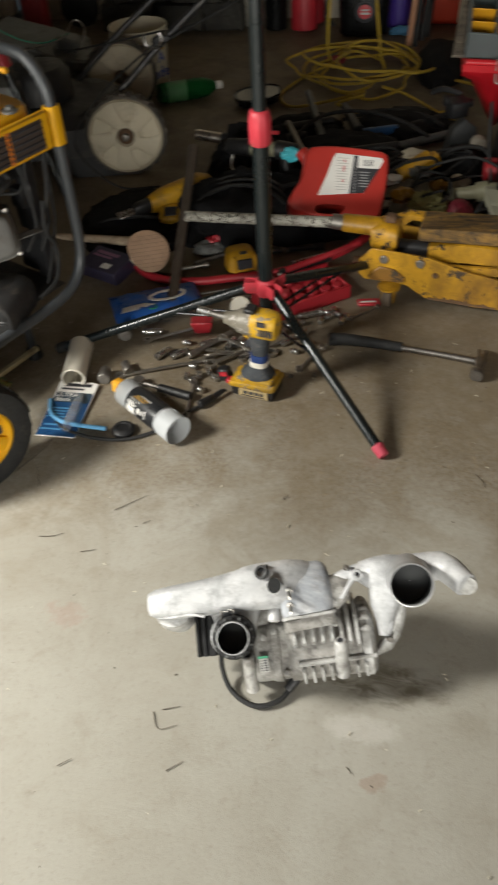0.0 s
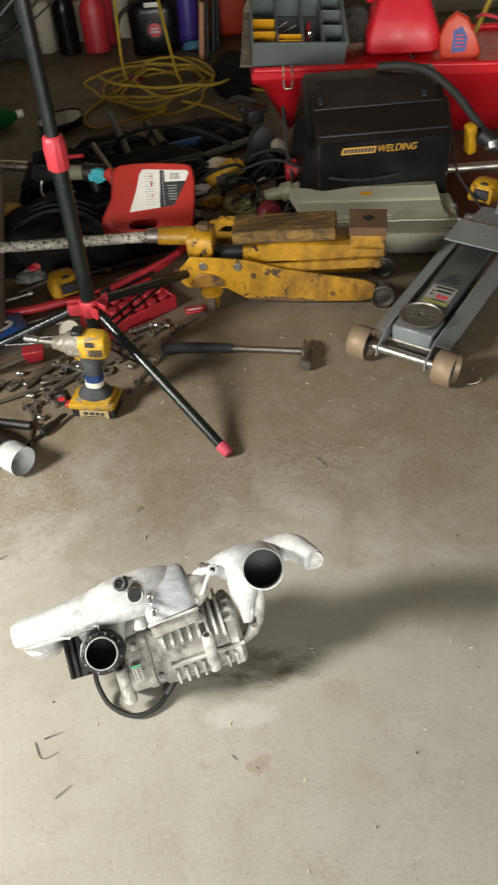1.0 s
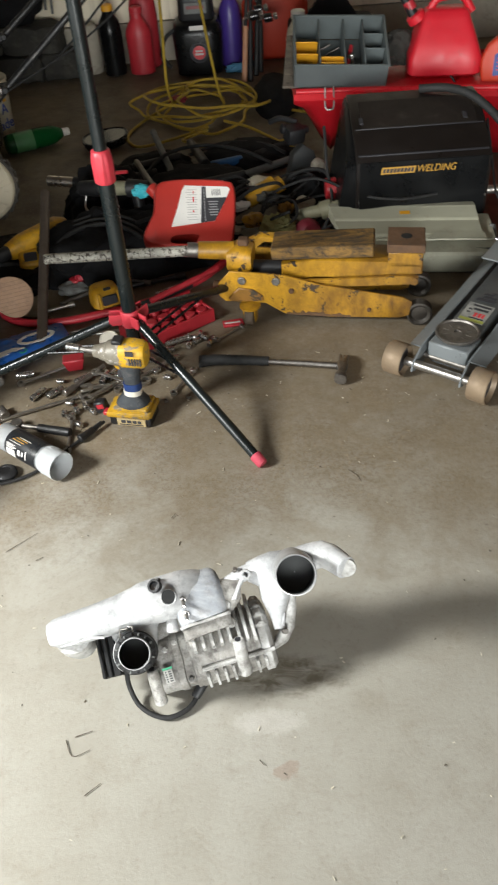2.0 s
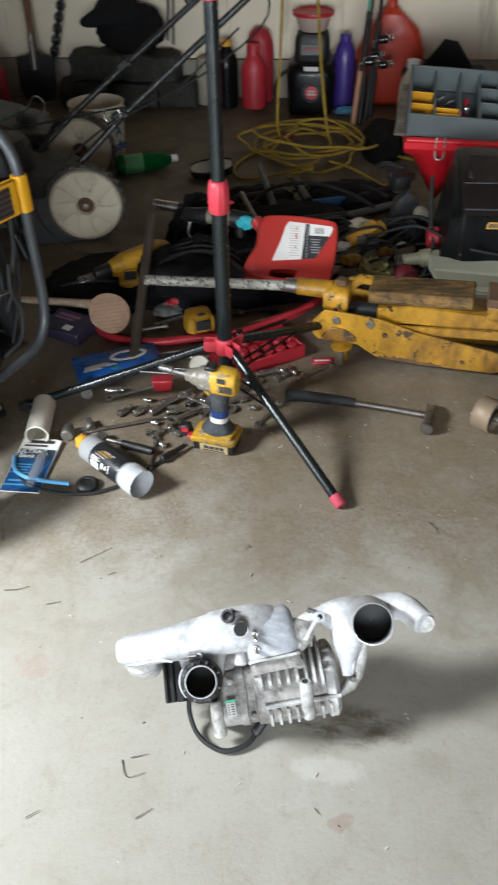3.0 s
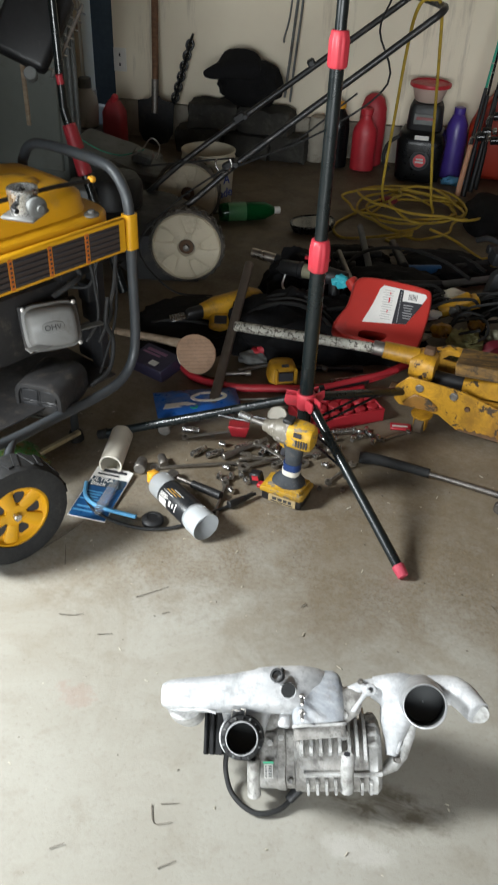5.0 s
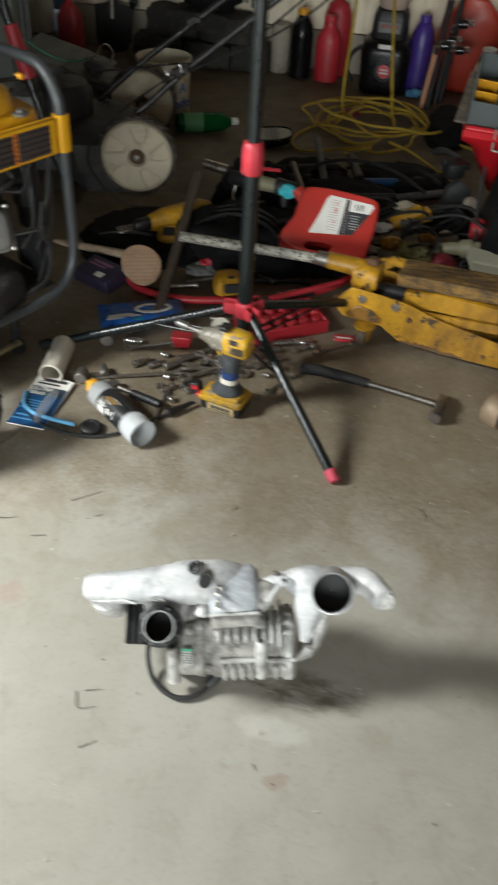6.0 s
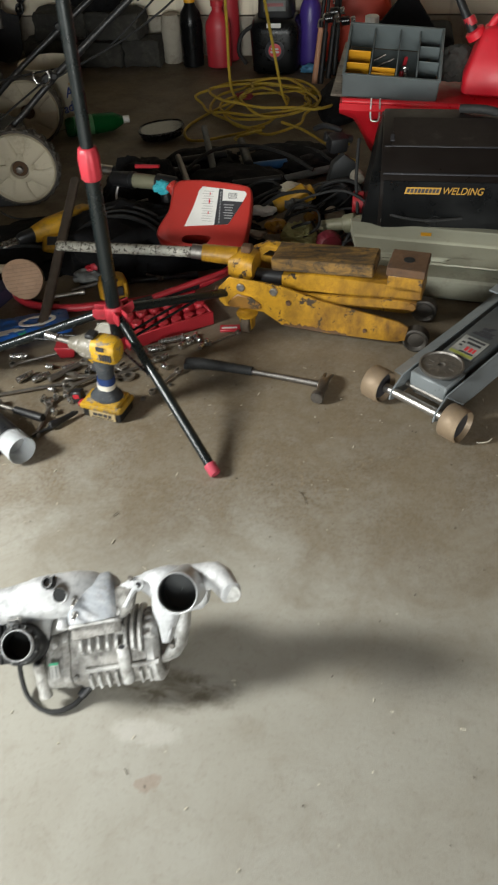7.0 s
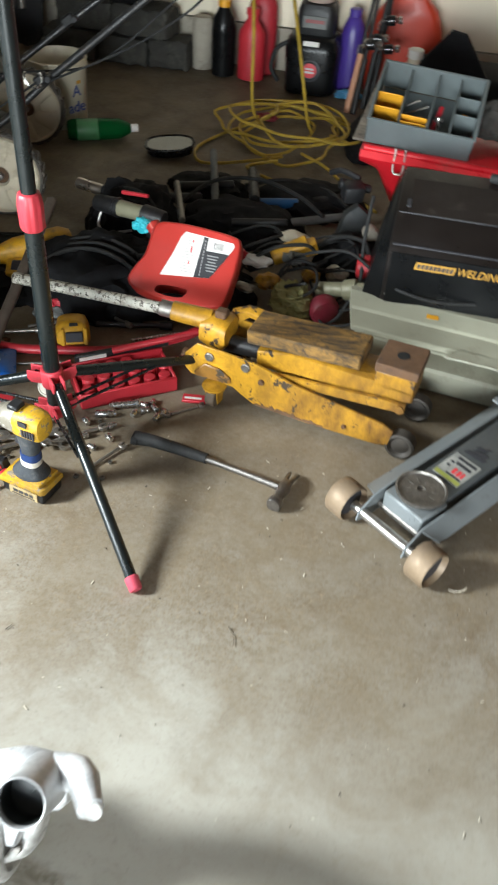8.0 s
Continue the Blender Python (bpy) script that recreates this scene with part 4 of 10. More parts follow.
# ---- tripod ----
def build_tripod():
    x, y = -0.106, 2.1
    o = thing("tripod_stand", (x, y, 0), "black steel work-light tripod stand with red plastic joints", "tripod")
    top = V(x + 0.004, y + 0.02, 1.9)
    base = V(x, y, 0.105)

    def up(z):
        return base.lerp(top, (z - 0.105) / 1.795)

    for a, b, r in ((0.105, 0.6, 0.0182), (0.6, 1.03, 0.0146), (1.03, 1.9, 0.0118)):
        bm = B()
        rod(bm, up(a), up(b), r, r, 20, 0.001)
        part("pole", bm, M_pole, o)
    for z0, z1, r in ((0.562, 0.636, 0.023), (0.992, 1.06, 0.02)):
        bm = B()
        n = 40
        loops = []
        for z, k in ((z0, 0.86), (z0 + 0.004, 0.97), (z0 + 0.05, 1.0), (z1 - 0.012, 0.93), (z1 - 0.002, 0.9), (z1, 0.8)):
            p = up(z)
            loops.append([p + V(math.cos(2 * math.pi * i / n), math.sin(2 * math.pi * i / n), 0) * r * k * (1 + (0.07 if (i // 2) % 2 and 0.9 < k else 0)) for i in range(n)])
        rings(bm, loops)
        part("collar", bm, M_pink, o, "faded red ribbed collar")
    feet = [V(0.2, 1.752, 0.012), V(-0.665, 2.07, 0.012), V(0.31, 2.63, 0.012)]
    hubs = (("upper_hub", 0.213, 0.03, 0.036), ("lower_hub", 0.125, 0.024, 0.03))
    for name, z, r, h in hubs:
        bm = B()
        p = up(z)
        lathe(bm, [(r * 0.75, -h * 0.6), (r * 0.82, -h * 0.5), (r * 0.82, h * 0.5), (r * 0.75, h * 0.6)], Matrix.Translation(p), 20)
        hub = part(name, bm, M_pink, o, "faded red plastic hub")
        for f in feet:
            d = V(f.x - p.x, f.y - p.y, 0).normalized()
            m = axes(p + d * r * 1.05 - V(0, 0, h * 0.4), d, (0, 0, 1))
            for s in (-0.0115, 0.0115):
                bm = B()
                slab(bm, [(-0.022, 0), (0.014, 0), (0.022, 0.01), (0.02, h * 0.85), (-0.022, h * 0.8)], 0.005, m @ pose(0, s + 0.0025, 0, 90), 0.001)
                part("leg_bracket", bm, M_pink, hub)
    for f in feet:
        p = up(0.21)
        d = V(f.x - p.x, f.y - p.y, 0).normalized()
        a = p + d * 0.035
        bm = B()
        rod(bm, a, f + (f - a).normalized() * -0.012, 0.0122, 0.0122, 16)
        leg = part("leg", bm, M_pole, o)
        bm = B()
        e = (f - a).normalized()
        rod(bm, f - e * 0.024, f + e * 0.006, 0.0148, 0.0134, 16, 0.002)
        part("rubber_foot", bm, M_rubber if f is feet[1] else M_foot, leg, "black rubber foot" if f is feet[1] else "pink rubber foot")
        q = up(0.125) + d * 0.03
        mid = a.lerp(f, 0.36)
        side = V(-d.y, d.x, 0) * 0.0125
        for s in (-1, 1):
            bm = B()
            rod(bm, q + side * s, mid + side * s, 0.0035, 0.0035, 8)
            part("brace", bm, M_blackgloss, leg)


build_tripod()


# ---- cordless impact wrench ----
def build_wrench():
    o = thing("impact_wrench", (-0.112, 1.96, 0), "worn yellow and black cordless impact wrench standing on its battery", "power tool")
    m = axes((-0.115, 1.962, 0.0), (0.975, -0.22, 0), (0, 0, 1))
    # battery foot
    bm = B()
    box(bm, (0.11, 0.07, 0.034), m @ pose(0, 0, 0.0), 0.007, 2)
    batt = part("battery", bm, M_black, o, "black battery with yellow top")
    bm = B()
    slab(bm, [(-0.058, -0.037), (0.05, -0.037), (0.058, -0.029), (0.058, 0.037), (-0.046, 0.037), (-0.058, 0.027)], 0.019, m @ pose(0.0, 0, 0.025), 0.006, 2)
    part("battery_cover", bm, M_wrench, batt)
    bm = B()
    slab(bm, [(-0.044, -0.031), (0.046, -0.031), (0.05, -0.026), (0.05, 0.031), (-0.036, 0.031), (-0.044, 0.024)], 0.013, m @ pose(0.0, 0, 0.042), 0.005, 2)
    part("battery_shoulder", bm, M_wrench, batt)
    bm = B()
    box(bm, (0.074, 0.003, 0.021), m @ pose(0.004, -0.0365, 0.005))
    lab = part("battery_label", bm, plain("soiled_label", (0.42, 0.32, 0.16), 0.55, 0, 0.2, 60, 0.05, 0.35, (0.12, 0.09, 0.06)), batt, "soiled tan label with dark bars")
    bars("label_print", [(-0.02, 0.0025, 0.012, 0.009), (-0.005, 0.0025, 0.012, 0.009), (0.009, 0.0025, 0.01, 0.009), (0.022, 0.0025, 0.009, 0.009), (0, -0.0065, 0.062, 0.003)], m @ pose(0.004, -0.0382, 0.0155, 90), M_print, batt)
    bm = B()
    box(bm, (0.02, 0.022, 0.012), m @ pose(-0.065, -0.012, 0.018), 0.003)
    part("release_button", bm, M_redp, batt)
    # grip
    bm = B()
    loft(bm, [(p, V(a, 0, 0), V(0, b, 0), 0.75) for p, a, b in (((0.004, 0, 0.05), 0.043, 0.031), ((0.004, 0, 0.06), 0.041, 0.031), ((0.005, 0, 0.069), 0.033, 0.027), ((0.008, 0, 0.085), 0.021, 0.019), ((0.012, 0, 0.12), 0.02, 0.0175), ((0.012, 0, 0.155), 0.023, 0.02), ((0.012, 0, 0.175), 0.026, 0.023))], m, 20)
    part("grip", bm, plain("dusty_rubber_grip", (0.035, 0.04, 0.046), 0.7, 0, 0.3, 60, 0.3, 0.35, (0.12, 0.11, 0.1)), o)
    bm = B()
    loft(bm, [((0.0085, 0, z), V(0.0225, 0, 0), V(0, 0.02, 0), 0.8) for z in (0.083, 0.098)], m, 20)
    part("tape_white", bm, M_pvc, o, "white tape band")
    bm = B()
    loft(bm, [((0.0105, 0, z), V(0.0222, 0, 0), V(0, 0.0195, 0), 0.8) for z in (0.098, 0.118)], m, 20)
    part("tape_blue", bm, plain("blue_tape", (0.012, 0.035, 0.13), 0.5), o, "blue tape band")
    bm = B()
    box(bm, (0.014, 0.014, 0.028), m @ pose(-0.018, 0, 0.13, 0, 14), 0.004, 2)
    part("trigger", bm, M_print, o)
    # motor body
    hm = m @ pose(0, 0, 0.202)
    bm = B()
    loft(bm, [((x, 0, z), V(0, w, 0), V(0, 0, h), 0.75) for x, z, w, h in ((0.062, -0.001, 0.017, 0.019), (0.06, 0, 0.025, 0.028), (0.052, 0, 0.03, 0.033), (0.03, 0.001, 0.032, 0.034), (0.01, 0.001, 0.032, 0.034), (0.0, 0, 0.0315, 0.033))], hm, 28)
    for v in bm.verts:
        v.co += V(0, 0, 0.0012 * noise.noise(v.co * 60))
    body = part("motor_housing", bm, M_wrench, o)
    for i in range(5):
        bm = B()
        box(bm, (0.004, 0.004, 0.018), hm @ pose(0.028 + 0.0065 * i, -0.0325, -0.012))
        part("vent_slot", bm, M_print, body)
    bm = B()
    box(bm, (0.02, 0.003, 0.012), hm @ pose(0.03, -0.0325, 0.014))
    part("vent_plate", bm, M_print, body)
    bm = B()
    loft(bm, [((x, 0, 0), V(0, w, 0), V(0, 0, w), 1.0) for x, w in ((0.004, 0.0315), (-0.012, 0.0325), (-0.03, 0.0305), (-0.036, 0.028), (-0.038, 0.024), (-0.054, 0.02), (-0.058, 0.017), (-0.07, 0.0155), (-0.072, 0.011))], hm, 24)
    part("gear_case", bm, worn("scuffed_nose", (0.2, 0.18, 0.14), (0.32, 0.3, 0.28), 0.4, 70, soot=(0.05, 0.04, 0.03), soot_amount=0.8), o)
    bm = B()
    box(bm, (0.026, 0.03, 0.012), hm @ pose(-0.004, -0.004, 0.032), 0.003)
    part("clip_block", bm, M_black, body)
    bm = B()
    loft(bm, [(p, V(a, 0, 0), V(0, b, 0), 0.7) for p, a, b in (((-0.012, 0, 0.178), 0.016, 0.016), ((-0.012, 0, 0.166), 0.013, 0.014), ((-0.01, 0, 0.158), 0.008, 0.01))], m, 14)
    part("trigger_guard", bm, M_wrench, body)
    bm = B()
    rod(bm, hm @ V(-0.066, 0, 0), hm @ V(-0.112, 0, 0.004), 0.0075, 0.0065, 16, 0.001)
    part("anvil", bm, M_dull, o)
    bm = B()
    pipe(bm, hm @ V(-0.106, 0, 0.005), hm @ V(-0.14, 0, 0.008), 0.0095, 0.006, 16)
    part("chrome_socket", bm, M_chrome, o)
    # pull strap and cord at the back of the battery
    bm = B()
    box(bm, (0.032, 0.026, 0.034), m @ pose(-0.083, 0.004, 0.012, 0, -14), 0.004)
    part("belt_clip", bm, M_black, o)
    bm = B()
    box(bm, (0.018, 0.002, 0.012), m @ pose(-0.083, -0.0105, 0.03, 0, -14))
    part("clip_tag", bm, M_redp, o)


build_wrench()


# ---- bottle, pipe, gasket pack, cables ----
def build_spray_bottle():
    a, b = V(-0.438, 1.892, 0.0365), V(-0.266, 1.754, 0.0365)
    d = (b - a).normalized()
    m = axes(a, V(0, 0, 1).cross(d), d)
    L = (b - a).length
    o = thing("plastic_bottle", (a + b) / 2 - V(0, 0, 0.0365), "frosted plastic bottle with black label and yellow tip", "bottle")
    bm = B()
    lathe(bm, [(0.012, -0.004), (0.018, 0.0), (0.0325, 0.014), (0.034, 0.022), (0.034, L - 0.058), (0.031, L - 0.05)], m, 34)
    part("bottle_body", bm, M_frost, o)
    bm = B()
    lathe(bm, [(0.0344, 0.058), (0.0346, 0.059), (0.0346, L - 0.056), (0.0344, L - 0.055)], m, 34, False, False)
    lab = part("label_wrap", bm, M_label, o, "black wrap label with white print")

    def wrap(name, t0, t1, z0, z1, mat):
        """A printed patch on the round label."""
        bm = B()
        n = 6
        loops = [[m @ V(q * math.cos(radians(t0 + (t1 - t0) * i / n)), q * math.sin(radians(t0 + (t1 - t0) * i / n)), z) for q, z in ((0.0343, z0), (0.035, z0), (0.035, z1), (0.0343, z1))] for i in range(n + 1)]
        rings(bm, loops)
        part(name, bm, mat, lab)

    wrap("label_block", 160, 196, 0.066, 0.096, M_white)
    for j in range(5):
        wrap("print_line", 156 - 4 * j, 154 - 4 * j, 0.066, 0.09 + 0.005 * (j % 3), M_white)
    for j, (t, z) in enumerate(((128, 0.07), (118, 0.078), (108, 0.086), (100, 0.094))):
        wrap("print_stripe", t, t - (2.5 if j in (1, 2) else 1.5), z, z + 0.04, M_gold if j in (1, 2) else M_white)
    wrap("print_word", 172, 148, 0.106, 0.114, M_white)
    wrap("print_word", 168, 150, 0.12, 0.125, M_white)
    wrap("print_word", 176, 140, 0.132, 0.135, M_white)
    bm = B()
    lathe(bm, [(0.031, L - 0.05), (0.0345, L - 0.048), (0.0365, L - 0.002), (0.0355, L), (0.0345, L - 0.002), (0.0335, L - 0.016), (0.03, L - 0.02), (0.03, L - 0.045), (0.001, L - 0.047)], m, 34)
    cap = part("cap", bm, M_capfrost, o, "clear ribbed cap")
    for j in range(24):
        t = math.pi * 2 * j / 24
        bm = B()
        box(bm, (0.0016, 0.0016, 0.034), m @ pose(0.0348 * math.cos(t), 0.0348 * math.sin(t), L - 0.044, 0, 0, math.degrees(t)))
        part("cap_rib", bm, M_capfrost, cap)
    bm = B()
    lathe(bm, [(0.017, -0.016), (0.02, -0.014), (0.02, -0.001), (0.014, 0.002)], m, 22)
    box(bm, (0.026, 0.018, 0.01), m @ pose(0.0, 0.006, -0.028), 0.003)
    part("yellow_tip", bm, M_yelbin, o)


build_spray_bottle()


def build_small_front():
    bm = B()
    pipe(bm, V(-0.5975, 2.064, 0.0305), V(-0.5755, 1.922, 0.0305), 0.0302, 0.0262, 30)
    single("pvc_pipe", bm, M_pvc, (-0.586, 1.99, 0), "short cut of white pvc pipe lying on the floor", "pipe")
    # gasket maker pack
    m = axes((-0.566, 1.838, 0.0045), (0.995, 0.045, 0), (0, 0, 1)) @ pose(0, 0, 0, 2, 0, -3)
    o = thing("sealant_pack", (-0.566, 1.838, 0), "blue and white gasket sealant blister card on the floor", "packaging")
    bm = B()
    slab(bm, [(-0.05, -0.098), (0.048, -0.098), (0.05, 0.094), (0.03, 0.1), (-0.052, 0.098)], 0.003, m, 0.0008)
    card = part("card", bm, M_white, o)
    bm = B()
    box(bm, (0.096, 0.15, 0.0008), m @ pose(-0.0005, -0.022, 0.003))
    part("blue_print", bm, plain("card_blue", (0.02, 0.09, 0.24), 0.35, 0, 0.5, 30, 0.05), card)
    bm = B()
    box(bm, (0.092, 0.036, 0.0008), m @ pose(-0.001, 0.038, 0.0036))
    part("dark_print", bm, plain("card_dark", (0.03, 0.05, 0.07), 0.35), card)
    text("title", "ULTRA", 0.02, m @ pose(-0.018, 0.046, 0.0048), M_white, card)
    text("title", "Black", 0.019, m @ pose(-0.022, 0.029, 0.0048), M_white, card)
    bars("fine_print", [(-0.02, -0.002 - 0.01 * i, 0.05 - 0.006 * (i % 3), 0.004) for i in range(4)] + [(-0.02, -0.06, 0.04, 0.005), (-0.02, -0.075, 0.052, 0.004)], m @ pose(0, 0, 0.0042), M_ltblue, card)
    bars("top_print", [(0.0, 0.085, 0.07, 0.011), (-0.01, 0.07, 0.06, 0.006)], m @ pose(0, 0, 0.0032), M_print, card)
    bm = B()
    loft(bm, [((0.022, -0.08, 0.006), V(0.008, 0, 0), V(0, 0, 0.004), 0.8), ((0.022, -0.06, 0.009), V(0.014, 0, 0), V(0, 0, 0.009), 0.8), ((0.022, 0.02, 0.009), V(0.014, 0, 0), V(0, 0, 0.009), 0.8), ((0.022, 0.05, 0.006), V(0.006, 0, 0), V(0, 0, 0.005), 0.9)], m, 14)
    part("blister", bm, clear_plastic("blister_film", (0.85, 0.88, 0.9), 0.85, 0.12), o, "clear blister bubble")
    # blue lead with a round black plug
    o = thing("blue_lead", (-0.48, 1.79, 0), "light blue air line lead with a round black puck", "cable")
    bm = B()
    hose(bm, [V(-0.617, 1.86, 0.012), V(-0.598, 1.81, 0.014), V(-0.56, 1.782, 0.014), V(-0.51, 1.775, 0.012), V(-0.45, 1.772, 0.01)], 0.0055, 10, 4)
    part("lead", bm, M_ltblue, o)
    bm = B()
    lathe(bm, [(0.024, 0.0), (0.027, 0.003), (0.027, 0.012), (0.022, 0.017), (0.014, 0.0185), (0.013, 0.016), (0.001, 0.016)], Matrix.Translation((-0.408, 1.775, 0.0)), 24)
    part("puck", bm, M_black, o)
    single("black_cable", hose(B(), [V(-0.6, 1.81, 0.005), V(-0.55, 1.765, 0.005), V(-0.46, 1.742, 0.005), V(-0.38, 1.752, 0.005), V(-0.31, 1.8, 0.005), V(-0.26, 1.865, 0.005), V(-0.225, 1.9, 0.006), V(-0.19, 1.94, 0.012)], 0.0042, 8, 5), M_rubber, (-0.4, 1.8, 0), "thin black rubber cable on the floor", "cable")
    single("cable_plug", rod(rod(B(), V(-0.245, 1.878, 0.011), V(-0.215, 1.912, 0.012), 0.0105, 0.008, 12, 0.002), V(-0.215, 1.912, 0.012), V(-0.196, 1.935, 0.014), 0.007, 0.0055, 10), M_black, (-0.23, 1.9, 0), "black rubber cable plug", "plug")


build_small_front()


# ---- claw hammer ----
def build_hammer():
    o = thing("claw_hammer", (0.25, 2.12, 0), "steel claw hammer with a dark rubber grip lying on the floor", "hammer")
    bm = B()
    hose(bm, [V(0.055, 2.172, 0.014), V(0.1, 2.168, 0.017), V(0.17, 2.158, 0.017), V(0.235, 2.147, 0.0165)], 0.0165, 12, 5, taper=0.0125)
    part("grip", bm, M_rubber, o)
    bm = B()
    loft(bm, [(V(0.045, 2.172, 0.012), V(0, 0.02, 0), V(0, 0, 0.011), 0.7), (V(0.06, 2.171, 0.014), V(0, 0.018, 0), V(0, 0, 0.0135), 0.8)], None, 12)
    part("grip_butt", bm, M_rubber, o)
    bm = B()
    hose(bm, [V(0.225, 2.148, 0.016), V(0.3, 2.132, 0.017), V(0.38, 2.113, 0.018), V(0.43, 2.1, 0.019)], 0.0078, 12, 4, taper=0.0095)
    part("shaft", bm, M_hammer, o)
    d = V(-0.022, -0.11, 0).normalized()
    c = V(0.428, 2.1, 0.019)
    bm = B()
    loft(bm, [(c + d * s, V(d.y, -d.x, 0) * w, V(0, 0, 1) * h, 0.8) for s, w, h in ((-0.02, 0.011, 0.012), (0.0, 0.015, 0.015), (0.018, 0.012, 0.013), (0.03, 0.0105, 0.0115), (0.04, 0.0115, 0.012), (0.043, 0.016, 0.016), (0.058, 0.0165, 0.0165), (0.0605, 0.015, 0.015))], None, 18)
    part("head", bm, M_hammer, o)
    for s in (-1, 1):
        bm = B()
        q = V(d.y, -d.x, 0)
        loft(bm, [(c - d * 0.012 + q * s * 0.004, q * 0.006, V(0, 0, 0.011), 0.8), (c - d * 0.035 + q * s * 0.007, q * 0.005, V(0, 0, 0.007), 0.8), (c - d * 0.055 + q * s * 0.009 - V(0, 0, 0.006), q * 0.0045, V(0, 0, 0.004), 0.8), (c - d * 0.068 + q * s * 0.01 - V(0, 0, 0.012), q * 0.003, V(0, 0, 0.002), 0.8)], None, 12)
        part("claw", bm, M_hammer, o)


build_hammer()


# ---- yellow trolley jack ----
def build_yellow_jack():
    o = thing("yellow_floor_jack", (0.38, 2.42, 0), "old yellow floor jack with chipped paint and wooden block", "floor jack")
    org = V(0.173, 2.381, 0.134)
    jx = V(0.985, -0.173, 0)
    m = axes(org, jx, (-0.173, -0.985, 0))
    # plane frame: x along, y up (z of m points at the viewer)
    m = Matrix((jx, V(0, 0, 1), V(-0.173, -0.985, 0))).transposed().to_4x4()
    m.translation = org
    outline = [(-0.034, 0.026), (0.115, 0.02), (0.223, -0.01), (0.45, -0.043), (0.478, -0.058), (0.472, -0.1), (0.445, -0.11), (0.249, -0.112), (0.12, -0.106), (0.088, -0.086), (0.066, -0.07), (-0.05, -0.07), (-0.067, -0.054), (-0.067, -0.012)]
    for k, d in (("near", 0.0), ("far", -0.15)):
        bm = B()
        slab(bm, outline[::-1], 0.007, m @ pose(0, 0, d - 0.007), 0.0015)
        side = part("side_plate", bm, M_jackyellow, o)
        for x, y, r in ((0.001, -0.001, 0.0125), (0.098, -0.001, 0.0125), (0.141, -0.03, 0.008), (0.36, -0.085, 0.006)):
            bm = B()
            lathe(bm, [(r, 0), (r, 0.004), (r * 0.8, 0.006), (r * 0.8, 0.007), (0.001, 0.007)], m @ pose(x, y, d), 8 if r > 0.012 else 12)
            part("bolt", bm, M_dull if r > 0.012 else M_rust, side)
        bm = B()
        slab(bm, [(-0.028, -0.04), (-0.008, -0.022), (0.03, -0.026), (0.06, -0.046), (0.062, -0.058), (0.05, -0.064), (-0.034, -0.066), (-0.04, -0.056)], 0.008, m @ pose(0, 0, d), 0.003)
        part("caster_plate", bm, worn("caster_paint", (0.24, 0.115, 0.018), (0.03, 0.022, 0.015), 0.45, 26, under_metal=0.0), side, "greasy caster mounting plate")
    # lift arm and cross parts
    bm = B()
    slab(bm, [(0.11, 0.03), (0.2, 0.05), (0.44, 0.045), (0.5, 0.04), (0.5, 0.01), (0.44, -0.005), (0.2, 0.0), (0.11, -0.02)], 0.1, m @ pose(0.0, 0, -0.135), 0.004)
    part("lift_arm", bm, M_jackyellow, o)
    bm = B()
    rod(bm, m @ V(-0.02, -0.005, -0.08), m @ V(0.12, 0.0, -0.08), 0.024, 0.02, 18, 0.003)
    part("ram", bm, M_black, o)
    # paint peeled off along the lower edge of the near plate
    rr = random.Random(8)
    low = [(0.125 + 0.008 * i, -0.1065 - 0.0003 * min(i, 12)) for i in range(24)]
    top = [(x, y + 0.004 + 0.016 * rr.random() * math.sin(math.pi * (i + 0.5) / 24)) for i, (x, y) in enumerate(low)]
    bm = B()
    slab(bm, low + top[::-1], 0.0012, m @ pose(0, 0, 0.0))
    part("bare_edge", bm, M_rust, o, "bare rusty edge")
    bm = B()
    slab(bm, [(0.16, -0.008), (0.44, 0.012), (0.49, 0.012), (0.49, -0.012), (0.44, -0.014), (0.18, -0.032)], 0.01, m @ pose(0.0, 0, -0.028), 0.002)
    lathe(bm, [(0.011, 0), (0.011, 0.006), (0.004, 0.006)], m @ pose(0.478, 0, -0.018), 14)
    part("link_bar", bm, M_jackyellow, o)
    bm = B()
    box(bm, (0.095, 0.1, 0.045), m @ pose(0.452, 0.03, -0.085, -90), 0.003)
    part("saddle_block", bm, M_jackyellow, o)
    bm = B()
    box(bm, (0.102, 0.108, 0.024), m @ pose(0.452, 0.075, -0.085, -90), 0.002)
    saddle = part("saddle", bm, M_rust, o, "rusty square saddle with a hole")
    # near-black disc in place of a shaded hole
    bm = B()
    lathe(bm, [(0.015, 0), (0.015, 0.0012)], m @ pose(0.452, 0.0992, -0.085, -90), 18)
    part("saddle_hole", bm, M_bore, saddle)
    # wooden block
    bm = B()
    box(bm, (0.285, 0.105, 0.038), m @ pose(0.225, 0.052, -0.085, -90, 0, 1) @ pose(0, 0, 0, 0, -2), 0.004)
    part("wood_block", bm, M_wood, o, "oil-soaked wooden block")
    # rear hood
    bm = B()
    slab(bm, [(-0.03, 0.0), (-0.035, 0.05), (0.01, 0.075), (0.2, 0.055), (0.2, 0.045), (0.02, 0.06), (0.0, 0.04)], 0.035, m @ pose(0.03, 0, -0.155), 0.003)
    for v in bm.verts:
        v.co += V(0, 0, 0.003 * noise.noise(v.co * 40))
    part("hood", bm, M_jackyellow, o)
    # handle yoke
    bm = B()
